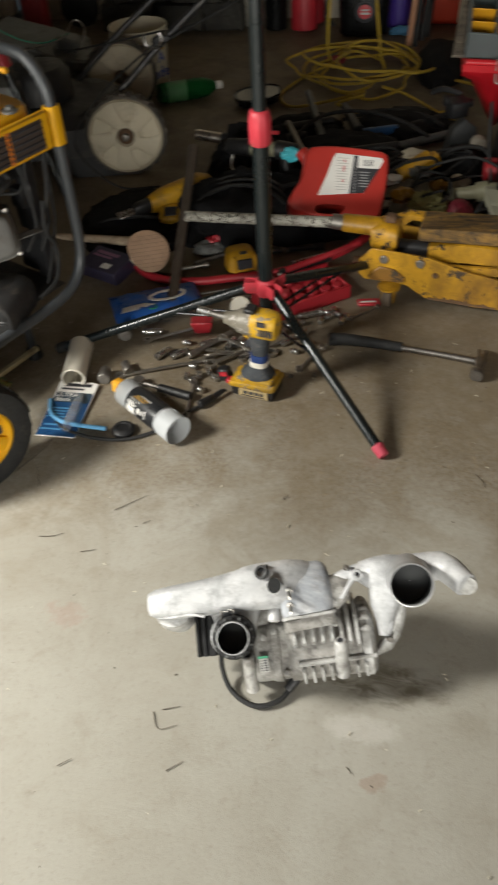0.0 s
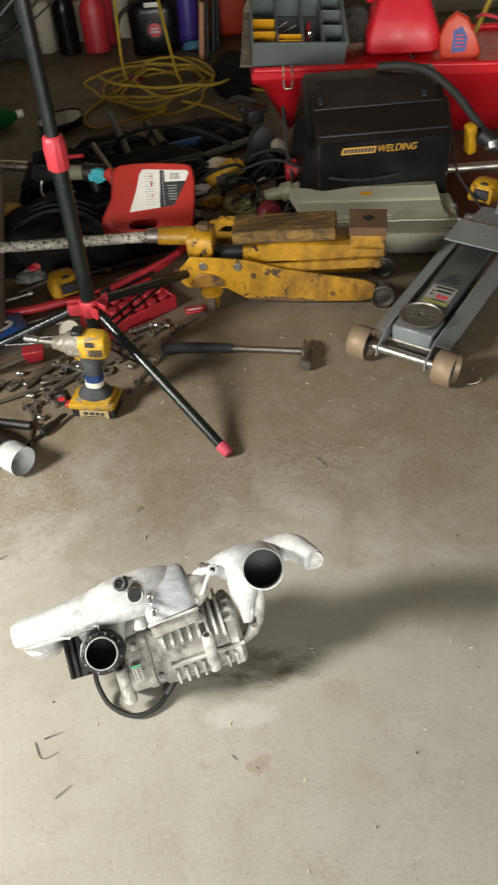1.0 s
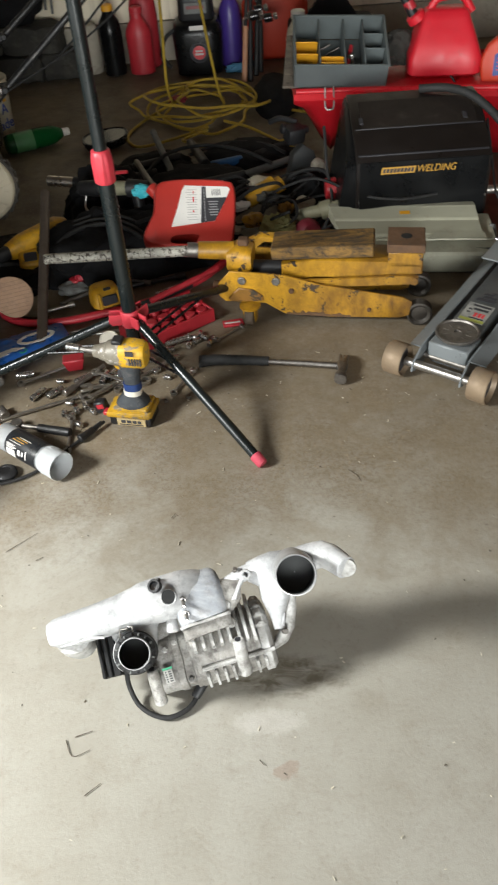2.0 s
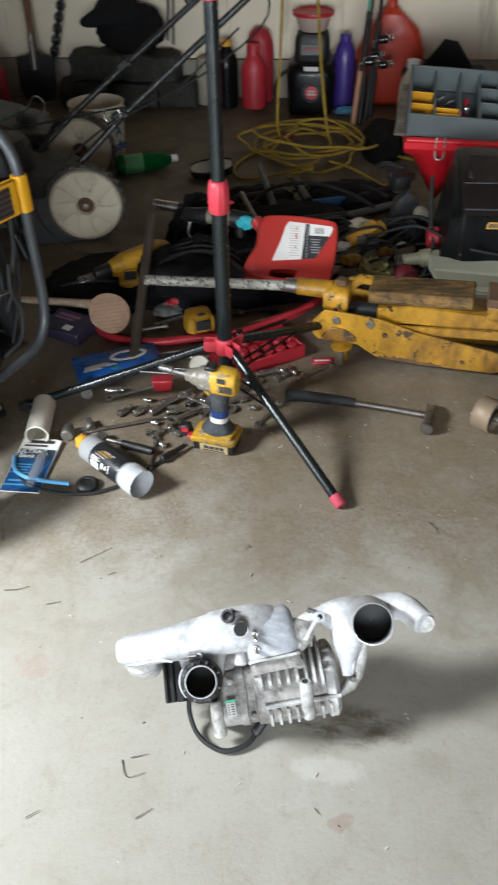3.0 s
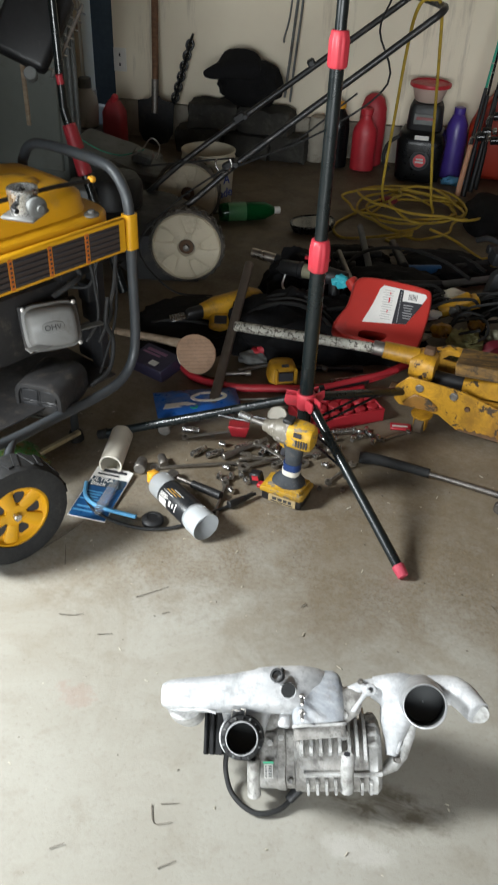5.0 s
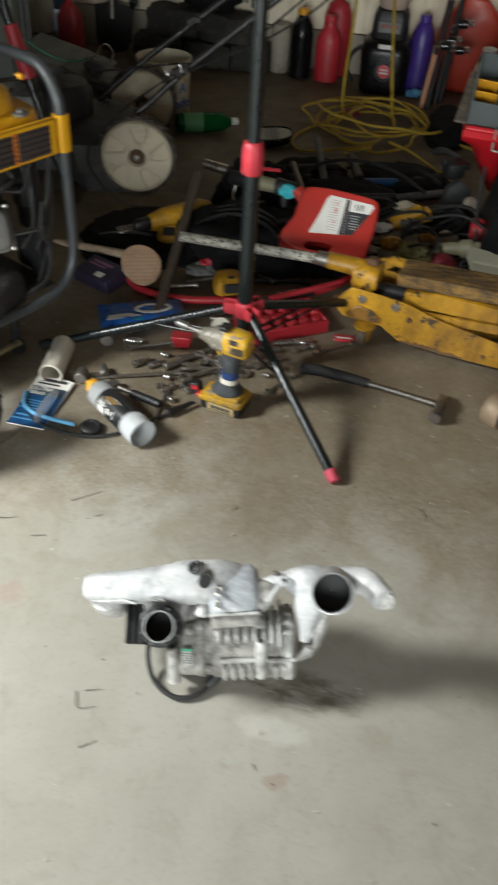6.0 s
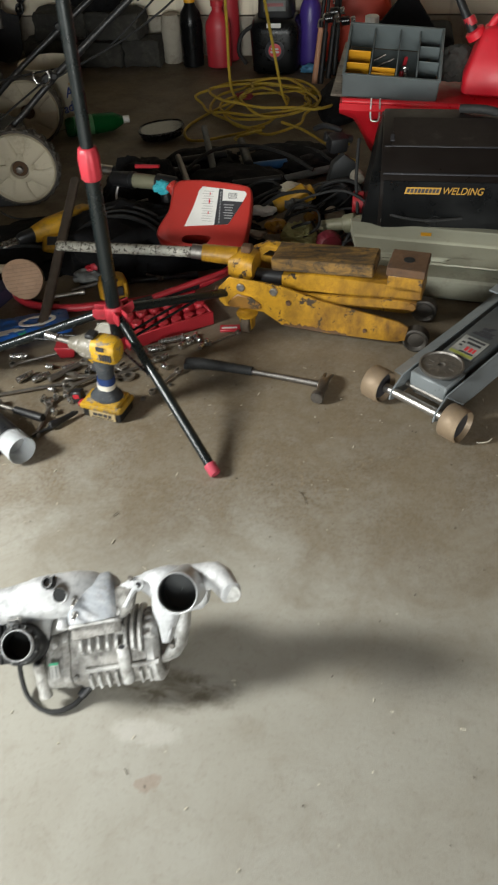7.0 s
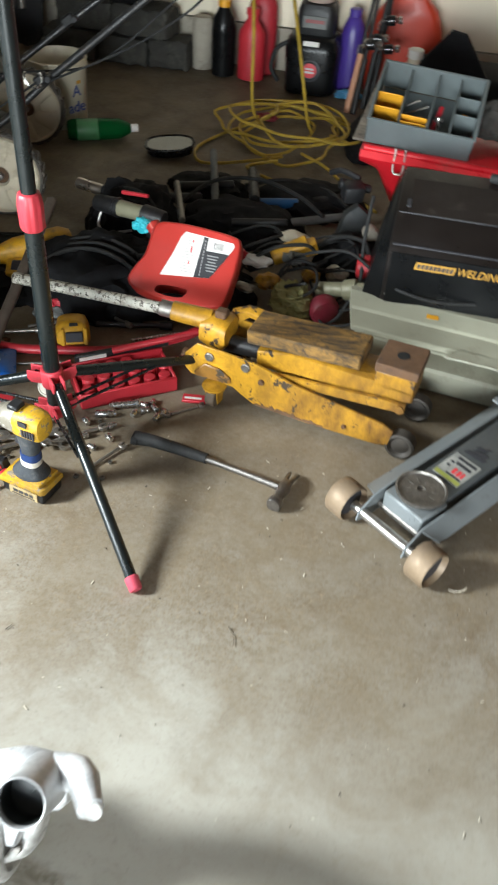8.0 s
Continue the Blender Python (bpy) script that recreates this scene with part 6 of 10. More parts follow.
# ---- generator ----
def build_generator():
    u, n = V(0.45, 0.893, 0), V(0.893, -0.45, 0)
    c0 = V(-0.655, 2.335, 0)  # its far corner post
    o = thing("generator", (-0.85, 2.05, 0), "yellow portable generator in a dark grey tube frame with wheels", "generator")

    def P(a, b, z):
        """a: towards its near end, b: inwards from the near face."""
        return c0 - u * a - n * b + V(0, 0, z)

    tube = 0.0145
    paint = plain("charcoal_tube", (0.05, 0.055, 0.06), 0.42, 0.1, 0.15, 40, 0.05, 0.15)

    def loop(a, near):
        s = 1 if near else -1
        pts = [P(a + s * 0.3, 0.0, 0.045), P(a + s * 0.16, 0.0, 0.045), P(a + s * 0.07, 0, 0.06), P(a + s * 0.018, 0, 0.11), P(a, 0, 0.2), P(a, 0, 0.4), P(a, 0, 0.54), P(a, 0.012, 0.6), P(a, 0.05, 0.645), P(a, 0.11, 0.66), P(a, 0.3, 0.66), P(a, 0.4, 0.645), P(a, 0.445, 0.6), P(a, 0.455, 0.54), P(a, 0.455, 0.12), P(a + s * 0.05, 0.455, 0.055), P(a + s * 0.3, 0.455, 0.045)]
        bm = B()
        hose(bm, pts, tube, 14, 4)
        return part("frame_tube", bm, paint, o)

    loop(0.0, True)
    loop(0.62, False)
    for b in (0.0, 0.455):
        bm = B()
        rod(bm, P(0.28, b, 0.045), P(0.34, b, 0.045), tube, tube, 14)
        part("frame_tube", bm, paint, o)
    # tank
    bm = B()
    X, N = -u, -n
    loft(bm, [(P(0.31, 0.235, z), X * a, N * b, 0.35) for z, a, b in ((0.505, 0.29, 0.19), (0.512, 0.3, 0.215), (0.545, 0.3, 0.215), (0.552, 0.295, 0.21), (0.556, 0.255, 0.17), (0.6, 0.248, 0.163), (0.622, 0.225, 0.145), (0.63, 0.19, 0.12))], None, 44)
    tank = part("fuel_tank", bm, M_tank, o, "dusty yellow steel fuel tank")
    bm = B()
    loft(bm, [(P(0.31, 0.2, z), X * a, N * b, 0.5) for z, a, b in ((0.625, 0.16, 0.07), (0.637, 0.15, 0.06), (0.64, 0.12, 0.04))], None, 30)
    part("tank_ridge", bm, M_tank, tank)
    bm = B()
    hose(bm, [P(0.06, 0.075, 0.63), P(0.2, 0.07, 0.643), P(0.4, 0.07, 0.643), P(0.55, 0.075, 0.63)], 0.006, 8, 4)
    part("tank_strap", bm, M_black, tank)
    for a in (0.058, 0.3):
        bm = B()
        box(bm, (0.016, 0.02, 0.014), axes(P(a, 0.073, 0.628), u, (0, 0, 1)), 0.003)
        part("strap_clip", bm, M_yelbin, tank)
    bm = B()
    lathe(bm, [(0.02, 0), (0.02, 0.006), (0.009, 0.008), (0.009, 0.014), (0.001, 0.0145)], Matrix.Translation(P(0.09, 0.045, 0.5535)), 14)
    part("tank_bolt", bm, M_greymetal, tank)
    # slotted side panel
    pm = Matrix((-u, V(0, 0, 1), n)).transposed().to_4x4()
    pm.translation = P(0.025, -0.004, 0.452)
    bm = B()
    box(bm, (0.6, 0.095, 0.018), pm @ pose(0.3, 0.0475, -0.01), 0.004)
    panel = part("side_panel", bm, M_tank, o)
    for i in range(5):
        x = 0.075 + 0.116 * i
        bm = B()
        box(bm, (0.1, 0.073, 0.002), pm @ pose(x, 0.046, 0.0075))
        g = part("grille", bm, plain("grille_brown", (0.045, 0.033, 0.028), 0.55), panel)
        for j in range(5):
            bm = B()
            box(bm, (0.098, 0.004, 0.004), pm @ pose(x, 0.018 + 0.0142 * j, 0.0095), 0.0012)
            part("louvre", bm, M_print, g)
        bm = B()
        box(bm, (0.011, 0.078, 0.002), pm @ pose(x + 0.058, 0.046, 0.008))
        st = part("stripe", bm, plain("stripe_orange", (0.5, 0.14, 0.02), 0.5), panel)
        bars("stripe_print", [(x + 0.058, 0.018 + 0.0115 * j, 0.0055, 0.006) for j in range(6)], pm @ pose(0, 0, 0.0102), M_print, panel)
    bm = B()
    loft(bm, [(P(0, 0, z), X * 0.0185, N * 0.0185, 0.6) for z in (0.452, 0.455, 0.545, 0.548)], None, 20)
    part("clamp", bm, M_tank, o, "yellow frame clamp")
    # engine: rocker cover, block, bracket, canister, cords
    em = axes((-0.818, 2.145, 0.282), (0.83, 0.56, 0.05), (0.55, -0.8, 0.3))
    bm = B()
    loft(bm, [((0, 0, z), V(a, 0, 0), V(0, b, 0), 0.42) for z, a, b in ((-0.02, 0.075, 0.064), (0.0, 0.075, 0.064), (0.003, 0.068, 0.057), (0.026, 0.066, 0.055), (0.036, 0.061, 0.05), (0.04, 0.052, 0.042))], em, 36)
    rc = part("rocker_cover", bm, M_valve, o, "grey stamped rocker cover")
    bm = B()
    loft(bm, [((0.0, 0.004, z), V(a, 0, 0), V(0, b, 0), 0.8) for z, a, b in ((0.0395, 0.031, 0.016), (0.043, 0.03, 0.015), (0.0432, 0.025, 0.011))], em, 26)
    part("emblem", bm, M_valve, rc)
    text("cast_letters", "OHV", 0.021, em @ pose(0, 0.004, 0.0445), M_muff, rc, 0.0012)
    for x, y in ((-0.067, -0.056), (0.067, -0.056), (0.067, 0.056), (-0.067, 0.056)):
        bm = B()
        lathe(bm, [(0.006, 0), (0.006, 0.005), (0.001, 0.006)], em @ pose(x, y, 0.0), 6)
        part("cover_bolt", bm, M_steel, rc)
    bm = B()
    box(bm, (0.26, 0.2, 0.2), axes(P(0.24, 0.24, 0.16), u, (0, 0, 1)), 0.02, 2)
    part("engine_block", bm, M_muff, o)
    for i in range(5):
        bm = B()
        box(bm, (0.16, 0.12, 0.005), em @ pose(0, 0, -0.03 - 0.013 * i), 0.001)
        part("cooling_fin", bm, M_muff, o)
    for x, y, w in ((0.08, 0.255, 0.09), (0.22, 0.25, 0.14)):
        bm = B()
        box(bm, (w, 0.02, 0.004), axes(P(x + 0.06, 0.03, y), u, (0, 0, 1)) @ pose(0, 0, 0, 10, 8), 0.001)
        part("bracket", bm, M_valve, o)
    cm = axes(P(0.13, 0.07, 0.12) + V(-0.065, -0.01, -0.045), (0, 0, 1), -u + n * 0.45)
    bm = B()
    loft(bm, [((0, 0, z), V(0.058 * k, 0, 0), V(0, 0.075 * k, 0), 0.6) for z, k in ((0.0, 0.85), (0.01, 1), (0.16, 1), (0.167, 0.93), (0.168, 0.8), (0.163, 0.78))], cm, 30)
    can = part("muffler", bm, M_muff, o, "sooty black muffler canister")
    for s in (-1, 1):
        bm = B()
        box(bm, (0.036, 0.05, 0.003), cm @ pose(0.021 * s, 0.026, 0.162), 0.003)
        part("muffler_slot", bm, M_black, can)
        bm = B()
        box(bm, (0.036, 0.05, 0.003), cm @ pose(0.021 * s, -0.03, 0.162), 0.003)
        part("muffler_slot", bm, M_black, can)
    bm = B()
    hose(bm, [P(0.1, 0.06, 0.44), P(0.095, 0.05, 0.36), P(0.1, 0.04, 0.26), P(0.14, 0.05, 0.2)], 0.005, 8, 4)
    part("fuel_hose", bm, M_rubber, o)
    for pts, rr in (([P(0.03, 0.03, 0.44), P(0.05, 0.02, 0.36), P(0.06, 0.03, 0.3), P(0.04, 0.06, 0.24), P(0.07, 0.08, 0.16)], 0.006), ([P(0.05, 0.06, 0.45), P(0.085, 0.05, 0.41), P(0.1, 0.07, 0.35), P(0.14, 0.1, 0.35)], 0.0045), ([P(0.015, 0.05, 0.43), P(0.02, 0.05, 0.3), P(0.03, 0.06, 0.2), P(0.1, 0.05, 0.08)], 0.004), ([P(0.07, 0.03, 0.32), P(0.09, 0.02, 0.25), P(0.06, 0.03, 0.18), P(0.09, 0.02, 0.1), P(0.16, 0.02, 0.075)], 0.0065)):
        bm = B()
        hose(bm, pts, rr, 8, 5)
        part("engine_hose", bm, M_rubber, o)
    for pos, sz in ((P(0.03, 0.16, 0.065), (0.05, 0.09, 0.1)), (P(0.035, 0.14, 0.2), (0.045, 0.06, 0.07)), (P(0.1, 0.16, 0.36), (0.12, 0.1, 0.05)), (P(0.06, 0.12, 0.28), (0.05, 0.05, 0.06))):
        bm = B()
        box(bm, sz, axes(pos, u, (0, 0, 1)), 0.01, 2)
        part("control_box", bm, M_black, o)
    bm = B()
    hose(bm, [P(0.13, 0.1, 0.42), P(0.11, 0.09, 0.38), P(0.15, 0.08, 0.37), P(0.2, 0.1, 0.34)], 0.008, 8, 4)
    part("plug_lead", bm, M_rubber, o)
    bm = B()
    box(bm, (0.03, 0.05, 0.36), axes(P(0.045, 0.11, 0.06), u, (0, 0, 1)), 0.004)
    part("rear_bracket", bm, M_black, o)
    bm = B()
    box(bm, (0.5, 0.4, 0.006), axes(P(0.3, 0.24, 0.055), u, (0, 0, 1)), 0.002)
    part("base_tray", bm, M_muff, o)
    # wheel at its near end
    wc = V(-0.672, 1.59, 0.128)
    ax = V(0.82, -0.57, 0).normalized()
    wm = axes(wc, (0, 0, 1), ax)
    bm = B()
    prof = [(0.077, -0.036), (0.1, -0.04), (0.122, -0.036), (0.1275, -0.024), (0.129, 0.0), (0.1275, 0.024), (0.122, 0.036), (0.1, 0.04), (0.077, 0.036)]
    lathe(bm, prof, wm, 48, False, False)
    wheel = part("tyre", bm, M_rubber, o, "black treaded tyre")
    for i in range(28):
        t = 2 * math.pi * i / 28
        bm = B()
        box(bm, (0.012, 0.05, 0.004), wm @ pose(0.127 * math.cos(t), 0.127 * math.sin(t), 0, 0, 0, math.degrees(t)) @ pose(0, 0, 0, 0, 90, 0) @ pose(0, 0, 0, 0, 0, 90 + 18 * (-1) ** i), 0.0)
        part("tread_block", bm, M_rubber, wheel)
    bm = B()
    lathe(bm, [(0.078, -0.03), (0.078, 0.032), (0.072, 0.034), (0.066, 0.022), (0.03, 0.014), (0.026, 0.026), (0.012, 0.028), (0.001, 0.026)], wm, 40)
    rim = part("rim", bm, M_tank, wheel, "yellow spoked rim")
    for i in range(5):
        t = 2 * math.pi * i / 5 + 0.3
        bm = B()
        loft(bm, [((0.024 * math.cos(t), 0.024 * math.sin(t), 0.016), V(-math.sin(t), math.cos(t), 0) * 0.014, V(0, 0, 0.012), 0.6), ((0.07 * math.cos(t), 0.07 * math.sin(t), 0.02), V(-math.sin(t), math.cos(t), 0) * 0.02, V(0, 0, 0.01), 0.6)], wm, 12)
        part("spoke", bm, M_tank, wheel)
        t += math.pi / 5
        # dark disc on the closed rim, painted as a shaded opening
        bm = B()
        lathe(bm, [(0.013, 0), (0.013, 0.001)], wm @ pose(0.048 * math.cos(t), 0.048 * math.sin(t), 0.0195, 0, 0, math.degrees(t)) @ Matrix.Diagonal((1.4, 1, 1, 1)), 14)
        part("rim_hole", bm, M_print, wheel)
    bm = B()
    rod(bm, wc - ax * 0.12, wc + ax * 0.038, 0.009, 0.009, 12, 0.001)
    part("axle", bm, M_chrome, o)
    # frame raised on the axle and on two feet
    eye, k = V(0.148, 0.394, 1.336), 0.89
    raised = Matrix.Translation(eye * (1 - k) + OFF[o] * (k - 1)) @ Matrix.Translation(OFF[o]) @ Matrix.Scale(k, 4)

    def up(a, b, z):
        return eye + (P(a, b, z) - eye) * k

    still = raised.inverted() @ Matrix.Translation(OFF[o])
    o.matrix_basis = raised
    for child in o.children:
        if child.name.split(".")[0] in ("tyre", "axle"):
            child.matrix_basis = still
    for b in (0.12, 0.36):
        bm = B()
        q = up(0.16, b, 0.045)
        rod(bm, V(q.x, q.y, 0.02), q, 0.011, 0.011, 12)
        foot = part("foot_leg", bm, paint, o)
        foot.matrix_basis = still
        bm = B()
        rod(bm, V(q.x, q.y, 0.0), V(q.x, q.y, 0.03), 0.022, 0.018, 14, 0.003)
        part("rubber_foot", bm, M_rubber, foot)
    for b in (0.0, 0.455):
        bm = B()
        q = up(0.45, b, 0.045)
        rod(bm, q, wc - ax * (0.06 + b * 0.8) + V(0, 0, 0.01), 0.011, 0.011, 12)
        part("axle_bracket", bm, paint, o).matrix_basis = still
    # paint-marked flat bar under the frame and a printed bag
    bm = B()
    box(bm, (0.13, 0.014, 0.012), axes((-0.735, 1.965, 0.036), (0.5, 0.866, 0.06), (0, 0, 1)), 0.002)
    single("flat_bar", bm, plain("scuffed_cream", (0.45, 0.38, 0.22), 0.6, 0, 0.4, 60, 0.2, 0.5), (-0.735, 1.965, 0), "scuffed cream-painted flat steel bar", "bar")
    bm = B()
    heap(bm, (-0.85, 1.88, 0.02), (0.1, 0.07, 0.03), 0.2, 2.0, 3.0, 3, 0.6)
    single("printed_bag", bm, plain("printed_film", (0.08, 0.22, 0.06), 0.3, 0, 0.6, 60, 0.3, 0.5, (0.45, 0.06, 0.04)), (-0.85, 1.88, 0), "crumpled printed plastic bag with red and green", "bag")
    # carburettor body on the tank
    t = V(-0.79, 2.03, 0.63)
    o = thing("throttle_body", t, "bare aluminium throttle body lying on the yellow tank", "engine part")
    bm = B()
    lathe(bm, [(0.026, 0), (0.033, 0.002), (0.034, 0.05), (0.036, 0.053), (0.036, 0.066), (0.034, 0.068), (0.028, 0.068), (0.027, 0.01), (0.001, 0.01)], Matrix.Translation(t), 30)
    part("bore", bm, M_chrome, o)
    bm = B()
    box(bm, (0.085, 0.085, 0.01), Matrix.Translation(t), 0.004)
    part("flange", bm, M_valve, o)
    bm = B()
    lathe(bm, [(0.018, 0), (0.024, 0.003), (0.024, 0.016), (0.02, 0.02), (0.008, 0.021), (0.008, 0.03), (0.001, 0.03)], axes(t + V(0.03, -0.008, 0.03), (0, 0, 1), (0.8, -0.5, 0.1)), 20)
    part("side_cap", bm, M_greymetal, o)
    bm = B()
    hose(bm, [t + V(0.0, -0.034, 0.04), t + V(0.005, -0.06, 0.038), t + V(0.02, -0.07, 0.036)], 0.006, 8, 4)
    part("vent_stub", bm, M_black, o)
    o.matrix_basis = Matrix.Translation(eye + (t - eye) * k) @ Matrix.Scale(k, 4)


build_generator()


# ---- the heap of things behind the tripod ----
def build_jug():
    m = Matrix((V(0.995, 0.073, -0.069), V(0, 0.687, 0.727), V(0.1, -0.723, 0.683))).transposed().to_4x4()
    m.translation = V(0.015, 2.67, 0.262)
    o = thing("oil_jug", (0.03, 2.74, 0.08), "red plastic oil jug with white label lying on the heap", "jug")
    out = [(-0.086, 0.05), (-0.03, 0.058), (0.031, 0.058), (0.14, 0.05), (0.155, 0.035), (0.156, -0.02), (0.148, -0.1), (0.14, -0.14), (0.125, -0.153), (0.061, -0.163), (-0.03, -0.155), (-0.105, -0.14), (-0.125, -0.125), (-0.13, -0.108), (-0.112, -0.07), (-0.096, -0.045), (-0.092, -0.012)]
    hole = [(-0.04, -0.114), (0.04, -0.113), (0.036, -0.128), (0.022, -0.143), (-0.044, -0.14), (-0.05, -0.13)]
    depth = 0.105
    for _ in range(2):
        out = [(a[0] * u + b[0] * (1 - u), a[1] * u + b[1] * (1 - u)) for a, b in zip(out, out[1:] + out[:1]) for u in (0.75, 0.25)]
        hole = [(a[0] * u + b[0] * (1 - u), a[1] * u + b[1] * (1 - u)) for a, b in zip(hole, hole[1:] + hole[:1]) for u in (0.75, 0.25)]
    bm = B()
    # body as an outline with a handle hole through it
    n1, n2 = len(out), len(hole)
    loops = {}
    for key, z, k in (("f0", 0.0, 0.92), ("fa", -0.003, 0.96), ("fb", -0.009, 0.985), ("f1", -0.02, 1.0), ("b1", -depth + 0.02, 1.0), ("bb", -depth + 0.009, 0.985), ("ba", -depth + 0.003, 0.96), ("b0", -depth, 0.92)):
        cx, cy = 0.02, -0.05
        loops[key] = [bm.verts.new((cx + (x - cx) * k, cy + (y - cy) * k, z)) for x, y in out]
    for a, b in (("f0", "fa"), ("fa", "fb"), ("fb", "f1"), ("f1", "b1"), ("b1", "bb"), ("bb", "ba"), ("ba", "b0")):
        for i in range(n1):
            bm.faces.new((loops[a][i], loops[b][i], loops[b][(i + 1) % n1], loops[a][(i + 1) % n1]))
    for key, z, kz in (("f0", 0.0, -0.012), ("b0", -depth, 0.012)):
        hv = [bm.verts.new((x, y, z)) for x, y in hole]
        hi = [bm.verts.new((x, y, z + kz)) for x, y in hole]
        es = []
        vs = loops[key]
        for ring in (vs, hv):
            for i in range(len(ring)):
                e = bm.edges.get((ring[i], ring[(i + 1) % len(ring)])) or bm.edges.new((ring[i], ring[(i + 1) % len(ring)]))
                es.append(e)
        bmesh.ops.triangle_fill(bm, edges=es, use_beauty=True)
        for i in range(n2):
            bm.faces.new((hv[i], hv[(i + 1) % n2], hi[(i + 1) % n2], hi[i]))
        loops["h" + key] = hi
    a, b = loops["hf0"], loops["hb0"]
    for i in range(n2):
        bm.faces.new((a[i], a[(i + 1) % n2], b[(i + 1) % n2], b[i]))
    bm.transform(m)
    part("jug_body", bm, M_jug, o, smooth=30)
    bm = B()
    rod(bm, m @ V(-0.07, 0.018, -0.05), m @ V(-0.1, 0.052, -0.05), 0.02, 0.02, 22, 0.003)
    part("cap", bm, M_jug, o)
    bm = B()
    slab(bm, [(0.004, 0.034), (0.132, 0.026), (0.138, 0.018), (0.12, -0.021), (0.088, -0.076), (-0.043, -0.09), (-0.02, -0.03), (-0.006, 0.02)], 0.0012, m @ pose(0, 0, 0.0006))
    lab = part("label", bm, M_white, o)
    bm = B()
    slab(bm, [(0.054, 0.029), (0.066, 0.028), (0.066, -0.006), (0.128, -0.006), (0.12, -0.021), (0.088, -0.076), (0.046, -0.0805)], 0.0008, m @ pose(0, 0, 0.0016))
    part("label_panel", bm, M_print, lab)
    bars("label_text", [(0.03 - 0.0035 * (i % 2), 0.02 - 0.0075 * i, 0.03, 0.0022) for i in range(13)], m @ pose(-0.006, 0, 0.0018), plain("pale_ink", (0.52, 0.5, 0.47), 0.5), lab)
    bars("label_red", [(0.028, 0.012, 0.003, 0.008), (0.027, -0.01, 0.004, 0.016), (0.026, -0.045, 0.003, 0.008)], m @ pose(0, 0, 0.002), M_redink, lab)
    bars("barcode", [(0.084 + 0.004 * i, 0.01, 0.0016, 0.018) for i in range(7)], m @ pose(0, 0, 0.0018), M_print, lab)
    bars("panel_text", [(0.06, 0.018 - 0.009 * i, 0.003, 0.006) for i in range(11)] + [(0.086, -0.018 - 0.008 * i, 0.03 - 0.004 * (i % 3), 0.003) for i in range(6)], m @ pose(0, 0, 0.0028), plain("grey_ink", (0.3, 0.3, 0.3), 0.5), lab)
    bm = B()
    heap(bm, m @ V(-0.128, 0.045, -0.06), (0.024, 0.014, 0.017), 0.3, 1.3, 8.0, 4)
    single("nitrile_glove", bm, M_teal, m @ V(-0.135, 0.03, -0.055), "crumpled teal nitrile glove tip", "glove")


build_jug()


def yellow_tool_battery(name, at, rz, lab):
    o = thing(name, at, lab, "battery")
    m = pose(*at) @ pose(0, 0, 0, 0, 0, rz)
    bm = B()
    loft(bm, [((0, y, z), V(w, 0, 0), V(0, d, 0), 0.5) for z, y, w, d in ((0.0, 0, 0.04, 0.034), (0.004, 0, 0.046, 0.04), (0.03, 0.002, 0.045, 0.039), (0.05, 0.006, 0.038, 0.032), (0.056, 0.008, 0.028, 0.024), (0.058, 0.008, 0.01, 0.008))], m, 32)
    part("case", bm, M_yellow, o)
    bm = B()
    box(bm, (0.046, 0.008, 0.03), m @ pose(0.004, -0.04, 0.012, -6), 0.003)
    part("terminal_face", bm, M_print, o)
    for x in (-0.026, 0.034):
        bm = B()
        box(bm, (0.011, 0.012, 0.05), m @ pose(x, -0.04, 0.002, -8), 0.003)
        part("rail", bm, M_yellow, o)
    bm = B()
    box(bm, (0.022, 0.012, 0.006), m @ pose(0.004, -0.022, 0.053), 0.002)
    part("latch", bm, M_print, o)


